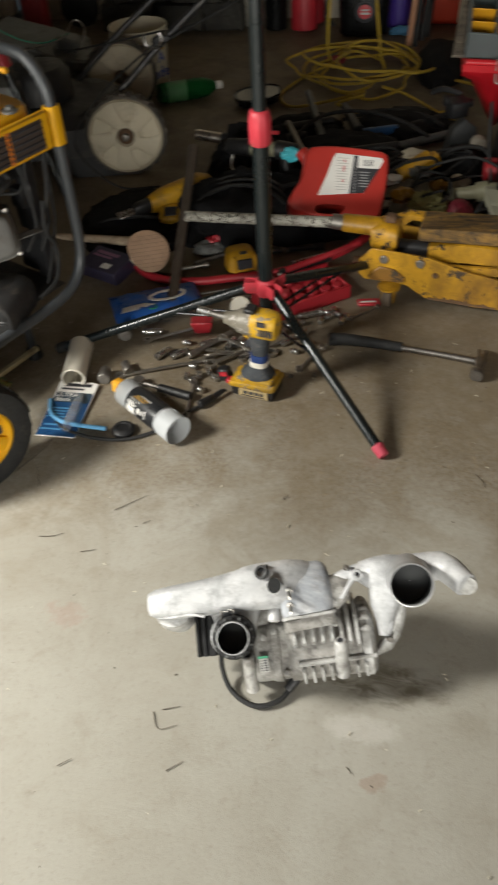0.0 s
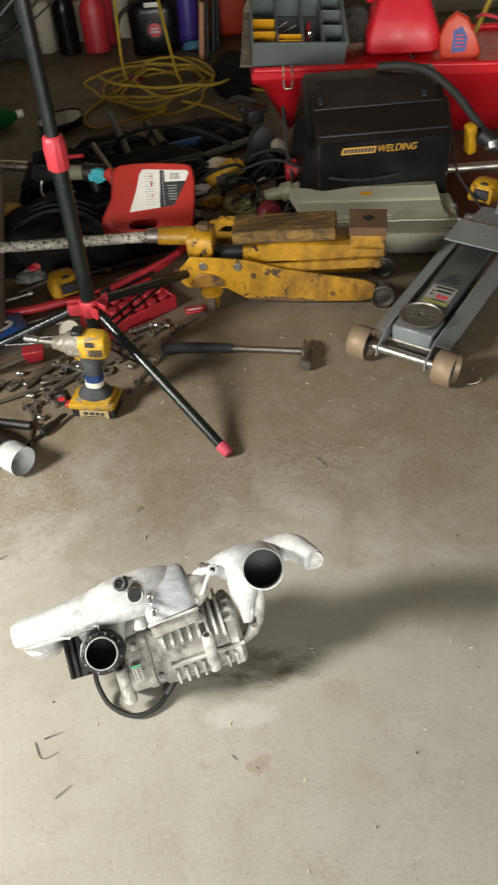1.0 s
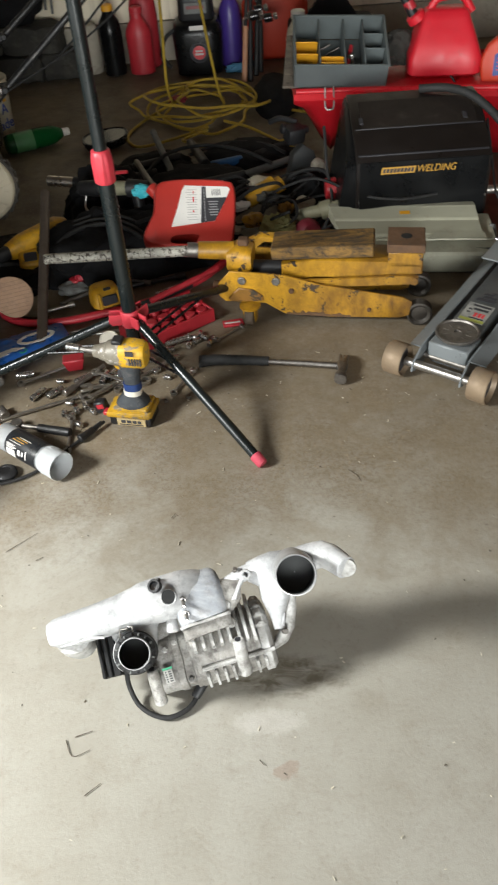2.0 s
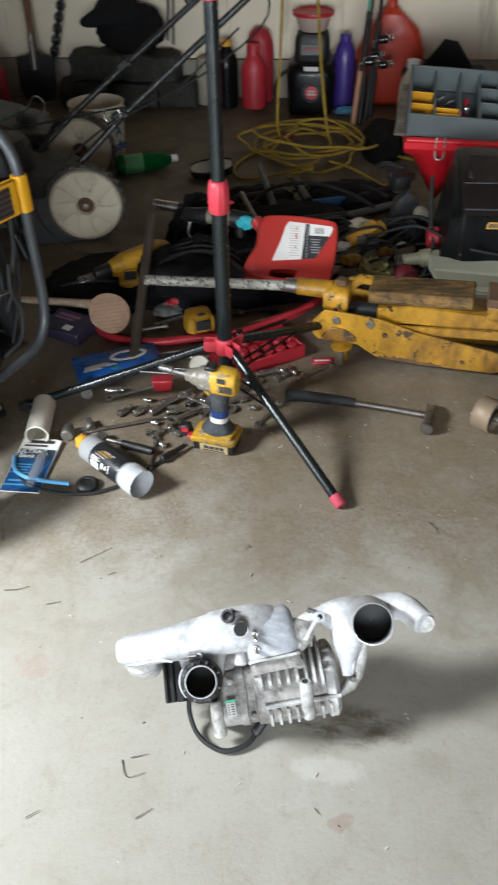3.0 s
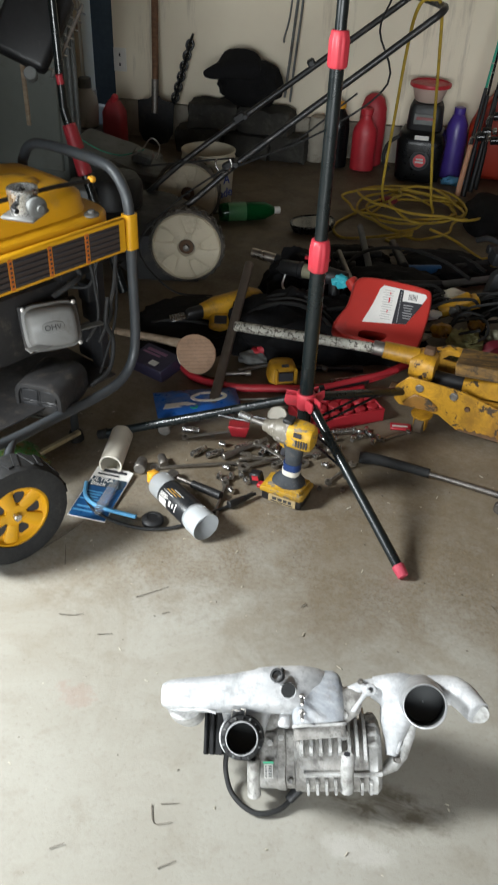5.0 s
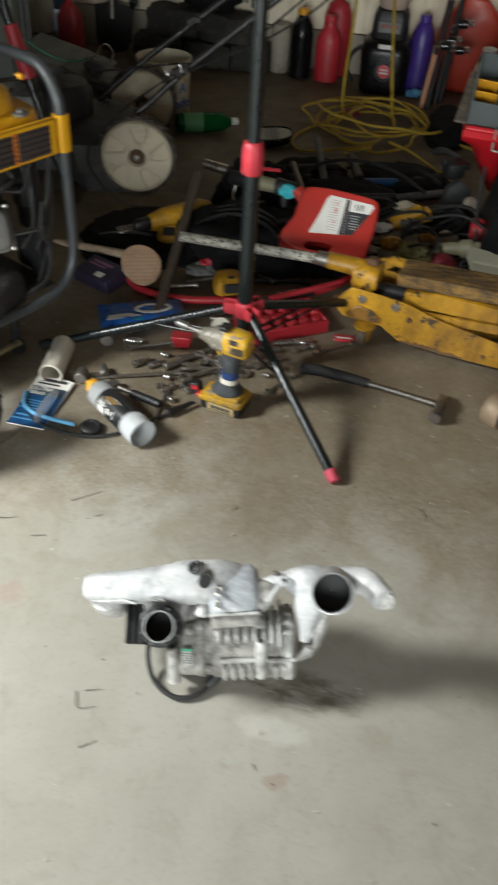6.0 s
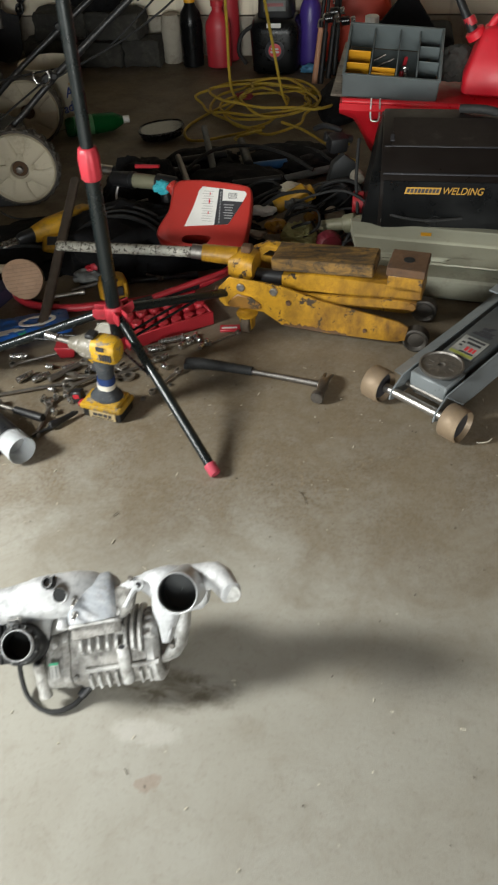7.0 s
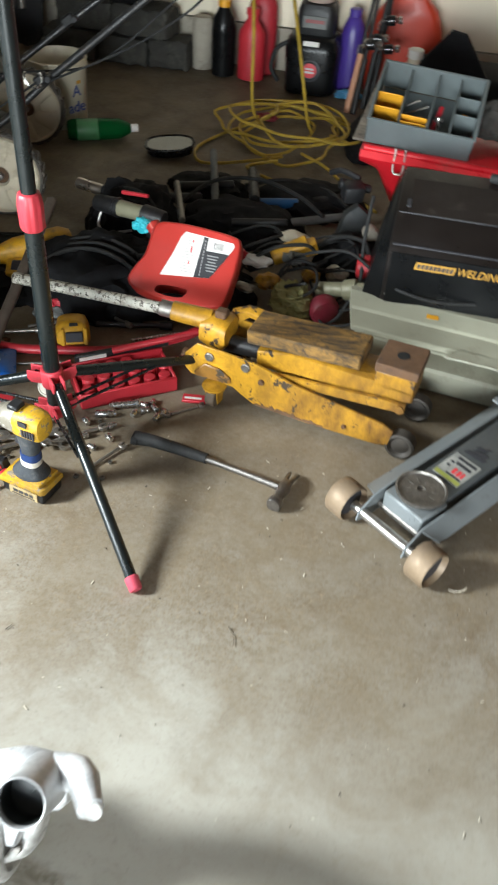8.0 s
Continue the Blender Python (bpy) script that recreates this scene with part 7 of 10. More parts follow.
def build_heap_items():
    # dark cloth under everything
    for at, size, seed in (((-0.28, 2.78, 0.0), (0.22, 0.17, 0.15), 1.0), ((-0.08, 2.84, 0.0), (0.24, 0.13, 0.13), 5.0), ((-0.62, 2.78, 0.0), (0.19, 0.2, 0.05), 9.0), ((-0.3, 3.15, 0.0), (0.15, 0.15, 0.16), 12.0)):
        bm = B()
        heap(bm, at, size, 0.16, 1.7, seed, 5, 0.02)
        bag = thing("black_bag", at, "crumpled black cloth bag on the floor", "bag", "black bags in the heap")
        part("cloth", bm, M_cloth, bag)
        # webbing straps over the bag
        x, y, z = at
        w, d, h = size
        for i in range(3 if seed == 1.0 else 1):
            k = -0.35 * d + 0.2 * d * i
            bm = B()
            hose(bm, [V(x - 0.62 * w, y + k - 0.01, 0.72 * h), V(x - 0.32 * w, y + k, 1.0 * h), V(x + 0.08 * w, y + k + 0.01, 1.1 * h), V(x + 0.45 * w, y + k + 0.01, 0.95 * h), V(x + 0.7 * w, y + k, 0.68 * h)], 0.007, 8, 5)
            part("strap", bm, M_rubber, bag)
    # rusty bar leaning
    bm = B()
    rod(bm, V(-0.405, 2.277, 0.014), V(-0.4455, 2.87, 0.2205), 0.0152, 0.0152, 16, 0.003)
    single("steel_bar", bm, M_bar, (-0.405, 2.28, 0), "brown round steel bar leaning on the heap", "bar")
    o = thing("chrome_bar", (-0.46, 3.26, 0.1), "short chrome tube with a dark grip on the bag", "bar")
    bm = B()
    pipe(bm, V(-0.515, 3.21, 0.118), V(-0.41, 3.19, 0.112), 0.0185, 0.015, 20)
    part("tube", bm, plain("bright_tube", (0.6, 0.55, 0.5), 0.3, 1.0, 0.12, 20, 0.02), o)
    bm = B()
    rod(bm, V(-0.42, 3.192, 0.1125), V(-0.33, 3.175, 0.108), 0.0205, 0.0205, 16, 0.002)
    part("grip", bm, M_black, o)
    # reciprocating saw
    o = thing("reciprocating_saw", (-0.53, 2.8, 0.03), "yellow and black reciprocating saw in the heap", "power tool")
    d = V(0.22, 0.185, 0.01).normalized()
    s = V(-0.56, 2.755, 0.085)
    q = V(-d.y, d.x, 0)
    bm = B()
    loft(bm, [(s + d * a, q * w, V(0, 0, h), 0.7) for a, w, h in ((-0.02, 0.022, 0.025), (0.03, 0.034, 0.038), (0.1, 0.036, 0.042), (0.17, 0.04, 0.044), (0.2, 0.028, 0.032))], None, 22)
    part("body", bm, M_yellow, o)
    fm = axes((-0.51, 2.735, 0.052), (0.97, 0.22, 0), (0.1, -0.42, 0.9))
    bm = B()
    box(bm, (0.07, 0.066, 0.055), fm @ pose(0, 0, -0.03), 0.012, 3)
    bt = part("battery", bm, M_yellow, o)
    bm = B()
    box(bm, (0.042, 0.034, 0.005), fm @ pose(0.004, -0.002, 0.0225), 0.003)
    part("battery_face", bm, M_print, bt)
    bm = B()
    loft(bm, [(s - d * a, q * w, V(0, 0, h), 0.7) for a, w, h in ((0.015, 0.02, 0.022), (0.06, 0.019, 0.02), (0.075, 0.013, 0.014))], None, 18)
    part("nose", bm, M_black, o)
    bm = B()
    box(bm, (0.055, 0.03, 0.006), axes(s - d * 0.105 - V(0, 0, 0.004), d, (0, 0, 1)) @ pose(0, 0, 0, 20), 0.003)
    part("shoe", bm, M_chrome, o)
    # batteries
    yellow_tool_battery("tool_battery", (-0.243, 2.5, 0.022), 24, "yellow power tool battery with a black terminal face")
    # red hose
    bm = B()
    hose(bm, [V(0.155, 2.64, 0.08), V(0.05, 2.565, 0.045), V(-0.06, 2.5, 0.03), V(-0.16, 2.465, 0.02), V(-0.26, 2.445, 0.015), V(-0.36, 2.42, 0.014), V(-0.45, 2.42, 0.014), V(-0.52, 2.447, 0.014), V(-0.565, 2.5, 0.014), V(-0.58, 2.57, 0.014)], 0.0125, 12, 5)
    single("red_air_hose", bm, M_redp, (-0.2, 2.45, 0), "red rubber air hose curving through the tools", "hose")
    bm = B()
    rod(bm, V(0.105, 2.52, 0.1), V(-0.1, 2.425, 0.06), 0.009, 0.009, 12, 0.002)
    single("red_rod", bm, M_redp, (0.0, 2.47, 0.08), "thin red handle rod over the tray", "rod")
    # sandal sole
    o = thing("work_shoe", (-0.52, 2.53, 0), "tan-soled shoe lying on its side", "shoe")
    m = axes((-0.505, 2.455, 0.086), (0.98, 0.2, 0), (0.05, -0.85, 0.5))
    bm = B()
    pts = []
    for i in range(22):
        t = 2 * math.pi * i / 22
        pts.append((0.061 * math.cos(t) * (1 + 0.1 * math.sin(t)) - 0.006 * math.sin(t), 0.061 * math.sin(t)))
    slab(bm, pts, 0.014, m, 0.004, 2)
    sole = part("sole", bm, M_sole, o)
    # shallow grooves across the sole
    for i in range(9):
        y = -0.044 + 0.011 * i
        w = 0.054 * math.sqrt(max(0.05, 1 - (y / 0.058) ** 2))
        bm = B()
        box(bm, (2 * w, 0.0016, 0.0006), m @ pose(-0.004 * math.sin(y * 20), y, 0.0138, 0, 0, 4))
        part("groove", bm, M_soleline, sole)
    bm = B()
    loft(bm, [((0, 0, z), V(a, 0, 0), V(0, b, 0), 0.9) for z, a, b in ((0.002, 0.06, 0.05), (-0.03, 0.057, 0.047), (-0.07, 0.045, 0.036), (-0.085, 0.03, 0.022))], m, 22)
    part("upper", bm, M_cream, o)
    # wooden stick
    bm = B()
    rod(bm, V(-0.83, 2.62, 0.03), V(-0.58, 2.56, 0.055), 0.011, 0.0155, 14, 0.003)
    rod(bm, V(-0.87, 2.63, 0.027), V(-0.83, 2.62, 0.03), 0.006, 0.0115, 12)
    single("wooden_handle", bm, M_stick, (-0.7, 2.59, 0), "pale wooden tool handle among the tools", "handle")
    # dark carton
    o = thing("parts_carton", (-0.645, 2.47, 0), "dark purple printed carton with a white barcode", "box")
    m = pose(-0.645, 2.475, 0.0, 0, 0, -24) @ pose(0, 0, 0, 8)
    bm = B()
    box(bm, (0.14, 0.1, 0.045), m, 0.002)
    part("carton", bm, plain("purple_print", (0.035, 0.03, 0.06), 0.4, 0, 0.5, 50, 0.05), o)
    bm = B()
    box(bm, (0.03, 0.022, 0.0006), m @ pose(0.02, -0.025, 0.0452))
    part("barcode_label", bm, M_white, o)
    bars("carton_print", [(-0.02, 0.01, 0.07, 0.008), (-0.01, 0.026, 0.08, 0.012)], m @ pose(0, 0, 0.0452), plain("violet_ink", (0.25, 0.12, 0.2), 0.5), o)
    # blue pack
    o = thing("blue_pack", (-0.455, 2.3, 0), "crinkled blue plastic pack of wipes on the floor", "packaging")
    m = axes((-0.452, 2.302, 0.0), (0.9, 0.43, 0), (0, 0, 1))
    bm = B()
    nx, ny = 22, 14
    grids = []
    for s in (1, -1):
        g = []
        for i in range(nx + 1):
            row = []
            for j in range(ny + 1):
                x, y = -0.128 + 0.25 * i / nx, -0.07 + 0.138 * j / ny
                e = (1 - (2 * i / nx - 1) ** 6) * (1 - (2 * j / ny - 1) ** 4)
                z = 0.017 + s * 0.016 * e + ((0.007 * noise.noise(Vector((x * 32, y * 32, 3 * s))) + 0.004 * noise.noise(Vector((x * 90, y * 60, 3 * s)))) * (e + 0.3) if s > 0 else 0)
                row.append(bm.verts.new(m @ V(x, y, max(z, 0.0005))))
            g.append(row)
        for i in range(nx):
            for j in range(ny):
                bm.faces.new((g[i][j], g[i + 1][j], g[i + 1][j + 1], g[i][j + 1]))
    bmesh.ops.remove_doubles(bm, verts=bm.verts, dist=0.0012)
    part("film", bm, M_blue, o)
    bm = B()
    pts = [(0.055 * math.cos(2 * math.pi * i / 24), 0.026 * math.sin(2 * math.pi * i / 24)) for i in range(24)]
    ins = [(0.043 * math.cos(2 * math.pi * i / 24), 0.016 * math.sin(2 * math.pi * i / 24)) for i in range(24)]
    loops = [[m @ V(x + 0.03, y - 0.005, z) for x, y in ps] for ps, z in ((pts, 0.0355), (pts, 0.037), (ins, 0.037), (ins, 0.0355))]
    rings(bm, loops, closed=True)
    part("oval_print", bm, M_white, o)
    bm = B()
    slab(bm, [(-0.11, -0.045), (-0.06, -0.04), (-0.01, -0.03), (-0.04, -0.015), (-0.1, -0.02)], 0.001, m @ pose(0, -0.004, 0.0325))
    part("white_splash", bm, M_white, o)
    bm = B()
    lathe(bm, [(0.012, 0), (0.012, 0.001), (0.006, 0.001), (0.006, 0)], m @ pose(-0.02, -0.045, 0.031), 18, False, False)
    part("green_ring", bm, M_greenink, o)
    # small dark clutter between tools
    r = random.Random(11)
    for i, (x, y, L, a, rad, mt) in enumerate(((-0.4, 2.5, 0.1, 20, 0.006, M_steel), (-0.46, 2.46, 0.09, -10, 0.004, M_rust), (-0.34, 2.56, 0.12, 35, 0.007, M_dull), (-0.12, 2.62, 0.2, 12, 0.008, M_black), (-0.2, 2.65, 0.16, -25, 0.006, M_dull), (-0.02, 2.6, 0.18, 30, 0.005, M_chrome), (-0.3, 2.38, 0.15, 18, 0.004, M_dull), (-0.2, 2.36, 0.12, 8, 0.005, M_steel))):
        bm = B()
        t = radians(a)
        p, e = V(x, y, rad + 0.004), V(math.cos(t), math.sin(t), 0.03) * L / 2
        rod(bm, p - e, p + e, rad, rad * 0.9, 10, 0.001)
        rod(bm, p + e * 0.8, p + e * 1.15, rad * 1.5, rad * 1.5, 10, 0.001)
        single("screwdriver_bit" if L < 0.11 else "hand_tool", bm, mt, (x, y, 0), "slim steel hand tool among the clutter", "tool", "small tools in the heap")
    for at, size, seed, mt, lab in (((-0.36, 2.6, 0.018), (0.042, 0.024, 0.02), 2, M_greymetal, "grubby grey rag among the tools"), ((-0.33, 2.62, 0.045), (0.02, 0.014, 0.012), 4, M_pink, "small pink rag scrap")):
        bm = B()
        heap(bm, at, size, 0.3, 2.2, seed, 3)
        single("rag", bm, mt, at, lab, "rag")
    # black air tool with red lever
    o = thing("air_tool", (-0.28, 3.0, 0.12), "black and olive air tool with red lever in the heap", "power tool")
    a, b = V(-0.36, 2.99, 0.175), V(-0.12, 2.93, 0.185)
    bm = B()
    rod(bm, a, a.lerp(b, 0.3), 0.024, 0.028, 18, 0.004)
    rod(bm, a.lerp(b, 0.3), a.lerp(b, 0.36), 0.03, 0.03, 18, 0.003)
    part("head", bm, M_black, o)
    bm = B()
    rod(bm, a.lerp(b, 0.34), a.lerp(b, 0.72), 0.025, 0.023, 18, 0.003)
    part("barrel", bm, M_olive, o)
    bm = B()
    rod(bm, a.lerp(b, 0.7), b, 0.03, 0.024, 18, 0.004)
    rod(bm, b.lerp(a, 0.18), b.lerp(a, 0.18) + V(0.01, -0.03, -0.13), 0.02, 0.018, 16, 0.004)
    part("handle", bm, M_black, o)
    bm = B()
    rod(bm, a + V(0.08, 0.02, 0.035), a + V(0.17, 0.0, 0.045), 0.007, 0.006, 10, 0.002)
    part("lever", bm, M_redp, o)
    bm = B()
    hose(bm, [a + V(0.02, -0.01, -0.02), a + V(0.015, -0.03, -0.06), a + V(0.05, -0.04, -0.075), a + V(0.13, -0.05, -0.05)], 0.004, 8, 4)
    part("bail", bm, M_steel, o)


build_heap_items()


# ---- string trimmer head, grinder, tan case, welder ----
def build_right_heap():
    # grinder with its lead
    o = thing("angle_grinder", (0.24, 3.05, 0.0), "yellow and black angle grinder with a rubber lead", "power tool")
    bm = B()
    rod(bm, V(0.2, 2.99, 0.085), V(0.3, 3.03, 0.13), 0.026, 0.028, 18, 0.004)
    part("motor_body", bm, M_yellow, o)
    bm = B()
    rod(bm, V(0.13, 2.96, 0.06), V(0.2, 2.99, 0.085), 0.022, 0.024, 18, 0.004)
    part("handle", bm, M_black, o)
    bm = B()
    box(bm, (0.05, 0.05, 0.04), axes((0.31, 3.03, 0.1), (0.9, 0.3, 0.3), (0, 0, 1)), 0.008, 2)
    part("gear_head", bm, M_yellow, o)
    bm = B()
    hose(bm, [V(0.14, 2.96, 0.065), V(0.16, 2.93, 0.11), V(0.22, 2.94, 0.15), V(0.3, 2.98, 0.15), V(0.33, 3.0, 0.12)], 0.0055, 8, 5)
    part("lead", bm, M_rubber, o)
    bm = B()
    heap(bm, (0.25, 3.08, 0.11), (0.042, 0.03, 0.022), 0.2, 1.4, 21, 4)
    single("white_rag", bm, M_cream, (0.25, 3.1, 0.1), "dirty white rag by the grinder", "rag")
    # string trimmer head
    o = thing("string_trimmer", (0.37, 2.86, 0), "olive string trimmer head with red spool and tangled straw line", "garden tool")
    bm = B()
    rod(bm, V(0.36, 2.86, 0.085), V(0.56, 2.83, 0.13), 0.019, 0.024, 18, 0.003)
    rod(bm, V(0.44, 2.85, 0.1), V(0.48, 2.845, 0.112), 0.03, 0.03, 18, 0.004)
    part("shaft", bm, M_olive, o)
    bm = B()
    lathe(bm, [(0.025, 0), (0.042, 0.006), (0.044, 0.03), (0.036, 0.045), (0.02, 0.05), (0.001, 0.05)], axes((0.385, 2.83, 0.05), (0, 0, 1), (0.35, -0.75, 0.3)), 26)
    part("spool", bm, plain("faded_crimson", (0.16, 0.01, 0.022), 0.55, 0, 0.2, 40, 0.2, 0.2), o)
    bm = B()
    heap(bm, (0.295, 2.82, 0.055), (0.05, 0.045, 0.045), 0.35, 2.5, 31, 4)
    part("mown_grass", bm, M_twine, o)
    r = random.Random(5)
    for i in range(16):
        bm = B()
        c = V(0.295, 2.8, 0.06)
        a0 = r.uniform(0, 6.28)
        pts = [c + V(0.055 * math.cos(a0 + k * 0.8) * r.uniform(0.7, 1.15), 0.045 * math.sin(a0 + k * 0.8) * r.uniform(0.7, 1.1), 0.045 * math.sin(a0 * 2 + k * 0.7) * 0.8 + 0.005) for k in range(5)]
        hose(bm, pts, 0.0014, 5, 4)
        part("line_strand", bm, M_twine, o)
    # sage plastic case
    o = thing("plastic_tool_case", (0.7, 2.69, 0), "long sage-green plastic case, its lid cracked and sprung", "tool case")
    m = axes((0.695, 2.695, 0.0), (0.992, -0.125, 0), (0, 0, 1))

    def fold(profile, x0, x1, lean0, lean1):
        """A ribbed profile (y, z) drawn out along the case, its ends leaning with the depth."""
        bm = B()
        rows = []
        for i in range(13):
            f = i / 12
            rows.append([m @ V((x0 + lean0 * (y + 0.11)) * (1 - f) + (x1 + lean1 * (y + 0.11)) * f, y, z + 0.0015 * noise.noise(V(f * 9, y * 30, z * 30))) for y, z in profile])
        return rings(bm, rows)

    lower = [(-0.108, 0.004), (-0.112, 0.012), (-0.11, 0.062), (-0.104, 0.07), (-0.06, 0.084), (-0.054, 0.083), (-0.05, 0.088), (0.09, 0.1), (0.1, 0.09), (0.104, 0.01), (0.098, 0.004)]
    body = part("case_body", fold(lower, -0.16, 0.27, -0.3, -0.06), M_tan, o, smooth=28)
    lid = [(-0.048, 0.09), (-0.047, 0.1), (-0.043, 0.1035), (0.02, 0.113), (0.024, 0.118), (0.028, 0.121), (0.075, 0.129), (0.082, 0.133), (0.11, 0.132), (0.114, 0.124), (0.11, 0.09)]
    part("case_lid", fold(lid, -0.185, 0.232, -0.3, -0.1), M_tan, o, "cracked sprung lid", smooth=28)
    flap = [(-0.082, 0.098), (-0.08, 0.102), (-0.044, 0.106), (-0.04, 0.102)]
    part("sprung_edge", fold(flap, 0.03, 0.238, 0.9, -0.1), M_tan, o, smooth=28)
    # dark strip that draws the shaded gap under the sprung lid
    bm = B()
    slab(bm, [(0.03, -0.06), (0.25, -0.095), (0.255, -0.052), (0.06, -0.048)], 0.004, m @ pose(0, 0, 0.0835, 8), 0.001)
    part("case_gap", bm, M_print, body)
    bm = B()
    box(bm, (0.032, 0.016, 0.001), m @ pose(-0.006, 0.05, 0.1258, 9, 0.0, 4))
    part("orange_sticker", bm, M_yelbin, body)
    bm = B()
    rod(bm, m @ V(0.262, 0.03, 0.09), m @ V(0.272, -0.01, 0.05), 0.014, 0.012, 14, 0.002)
    part("latch", bm, M_greymetal, o)
    # low dark tray under it
    bm = B()
    box(bm, (0.2, 0.1, 0.05), pose(0.82, 2.62, 0, 0, 0, -8), 0.006)
    single("dark_tray", bm, plain("blue_black_plastic", (0.03, 0.04, 0.055), 0.5), (0.82, 2.62, 0), "blue-black plastic tray under the case", "tray")
    # welder
    o = thing("welder", (0.75, 2.97, 0), "black sheet-steel welder with amber lettering", "welder")
    x0, x1 = 0.545, 0.962
    prof = [(2.79, 0.02), (2.785, 0.275), (2.8, 0.29), (2.9, 0.336), (3.03, 0.38), (3.1, 0.38), (3.1, 0.02)]
    m = Matrix(((0, 0, 1, x0), (1, 0, 0, 0), (0, 1, 0, 0), (0, 0, 0, 1)))
    bm = B()
    slab(bm, prof, x1 - x0, m, 0.005, 2)
    shell = part("shell", bm, plain("brown_black_enamel", (0.011, 0.0085, 0.0075), 0.38, 0, 0.25, 14, 0.06, 0.08, (0.04, 0.034, 0.028), spec=0.3), o)
    bm = B()
    slab(bm, [(2.9, 0.3375), (3.02, 0.378), (3.02, 0.3815), (2.9, 0.3405)], 0.36, m @ pose(0, 0, 0.03), 0.0008)
    part("lid", bm, plain("scuffed_lid", (0.015, 0.0115, 0.01), 0.42, 0, 0.3, 30, 0.1, 0.12, (0.06, 0.05, 0.042), spec=0.35), shell)
    bm = B()
    box(bm, (0.4, 0.004, 0.003), pose(0.753, 2.899, 0.3365, 24), 0.001)
    part("lid_seam", bm, M_print, shell)
    bm = B()
    box(bm, (0.4, 0.006, 0.004), pose(0.753, 2.803, 0.2905, 26), 0.001)
    part("front_edge", bm, M_print, shell)
    for x in (0.575, 0.9):
        bm = B()
        box(bm, (0.012, 0.03, 0.004), pose(x, 2.93, 0.35, 19), 0.001)
        part("hinge", bm, M_print, shell)
    # left side panel with vent knob
    bm = B()
    loops = [[V(x, y, z) for y, z in ((2.79 + k, 0.03), (2.79 + k, 0.27 - k), (2.9, 0.33 - k), (3.03, 0.372 - k), (3.1 - k, 0.372 - k), (3.1 - k, 0.03))] for x, k in ((0.546, 0.0), (0.541, 0.0), (0.536, 0.014))]
    for p in loops[2]:
        p.x -= 0.06 * (1 - (p.z - 0.03) / 0.35)
    rings(bm, loops)
    part("end_panel", bm, M_enamel, shell)
    tm = axes((0.745, 2.7845, 0.262), (1, 0, 0), (0, -1, 0.02))
    bm = B()
    slab(bm, [(0.556, 0.03), (0.952, 0.03), (0.952, 0.278), (0.556, 0.278)], 0.004, Matrix(((1, 0, 0, 0), (0, 0, -1, 2.7865), (0, 1, 0, 0), (0, 0, 0, 1))), 0.001)
    part("front_panel", bm, M_enamel, shell, "glossy black front panel")
    tm = axes((0.74, 2.7815, 0.25), (1, 0, 0.0), (0, -1, 0.02)) @ Matrix(((1, 0.25, 0, 0), (0, 1, 0, 0), (0, 0, 1, 0), (0, 0, 0, 1)))
    text("lettering", "WELDING", 0.031, tm @ pose(0.052, 0, 0.001), M_gold, shell, 0.0008, squash=0.86)
    bm = B()
    slab(bm, [(-0.118, -0.0105), (-0.014, -0.0105), (-0.014, 0.0105), (-0.118, 0.0105)], 0.0012, tm)
    part("maker_bar", bm, M_gold, shell)
    bars("maker_marks", [(-0.109 + 0.0108 * i, 0, 0.0082, 0.0125) for i in range(9)], tm @ pose(0, 0, 0.0012), M_print, shell)
    for x, z in ((0.56, 0.15), (0.95, 0.15)):
        bm = B()
        lathe(bm, [(0.006, 0), (0.006, 0.003), (0.001, 0.004)], axes((x, 2.787, z), (1, 0, 0), (0, -1, 0)), 10)
        part("screw", bm, M_steel, shell)
    bm = B()
    rod(bm, V(0.462, 2.93, 0.14), V(0.5, 2.93, 0.14), 0.035, 0.035, 20, 0.004)
    part("knob", bm, plain("crimson_knob", (0.3, 0.015, 0.02), 0.45), shell)
    for x in (0.6, 0.9):
        for y in (2.83, 3.09):
            bm = B()
            rod(bm, V(x, y, 0), V(x, y, 0.024), 0.016, 0.016, 12, 0.002)
            part("foot", bm, M_rubber, o)
    # torch cable over the top
    bm = B()
    hose(bm, [V(0.78, 3.07, 0.393), V(0.86, 3.04, 0.4), V(0.93, 2.99, 0.39), V(1.0, 2.93, 0.34), V(1.06, 2.87, 0.27), V(1.12, 2.82, 0.21), V(1.2, 2.78, 0.16)], 0.013, 12, 5)
    single("torch_cable", bm, M_rubber, (0.9, 3.0, 0.2), "thick black welding torch cable", "cable")
    o = thing("cordless_tool", (1.05, 2.83, 0.1), "yellow and black cordless tool behind the case", "power tool")
    bm = B()
    box(bm, (0.03, 0.035, 0.1), pose(1.045, 2.86, 0.18, 8, -12, 20), 0.008, 2)
    part("handle", bm, M_yellow, o)
    bm = B()
    rod(bm, V(1.06, 2.83, 0.25), V(1.14, 2.78, 0.2), 0.026, 0.024, 18, 0.005)
    part("motor", bm, M_black, o)
    bm = B()
    rod(bm, V(1.095, 2.81, 0.232), V(1.1, 2.8, 0.215), 0.027, 0.027, 16)
    part("steel_band", bm, M_chrome, o)
    yellow_tool_battery("tool_battery", (1.07, 2.74, 0.08), -40, "yellow power tool battery by the silver tube")
    bm = B()
    rod(bm, V(0.94, 2.86, 0.13), V(1.35, 2.83, 0.14), 0.0145, 0.0145, 16, 0.001)
    single("aluminium_tube", bm, M_steel, (1.1, 2.85, 0.13), "straight aluminium tube behind the case", "tube")
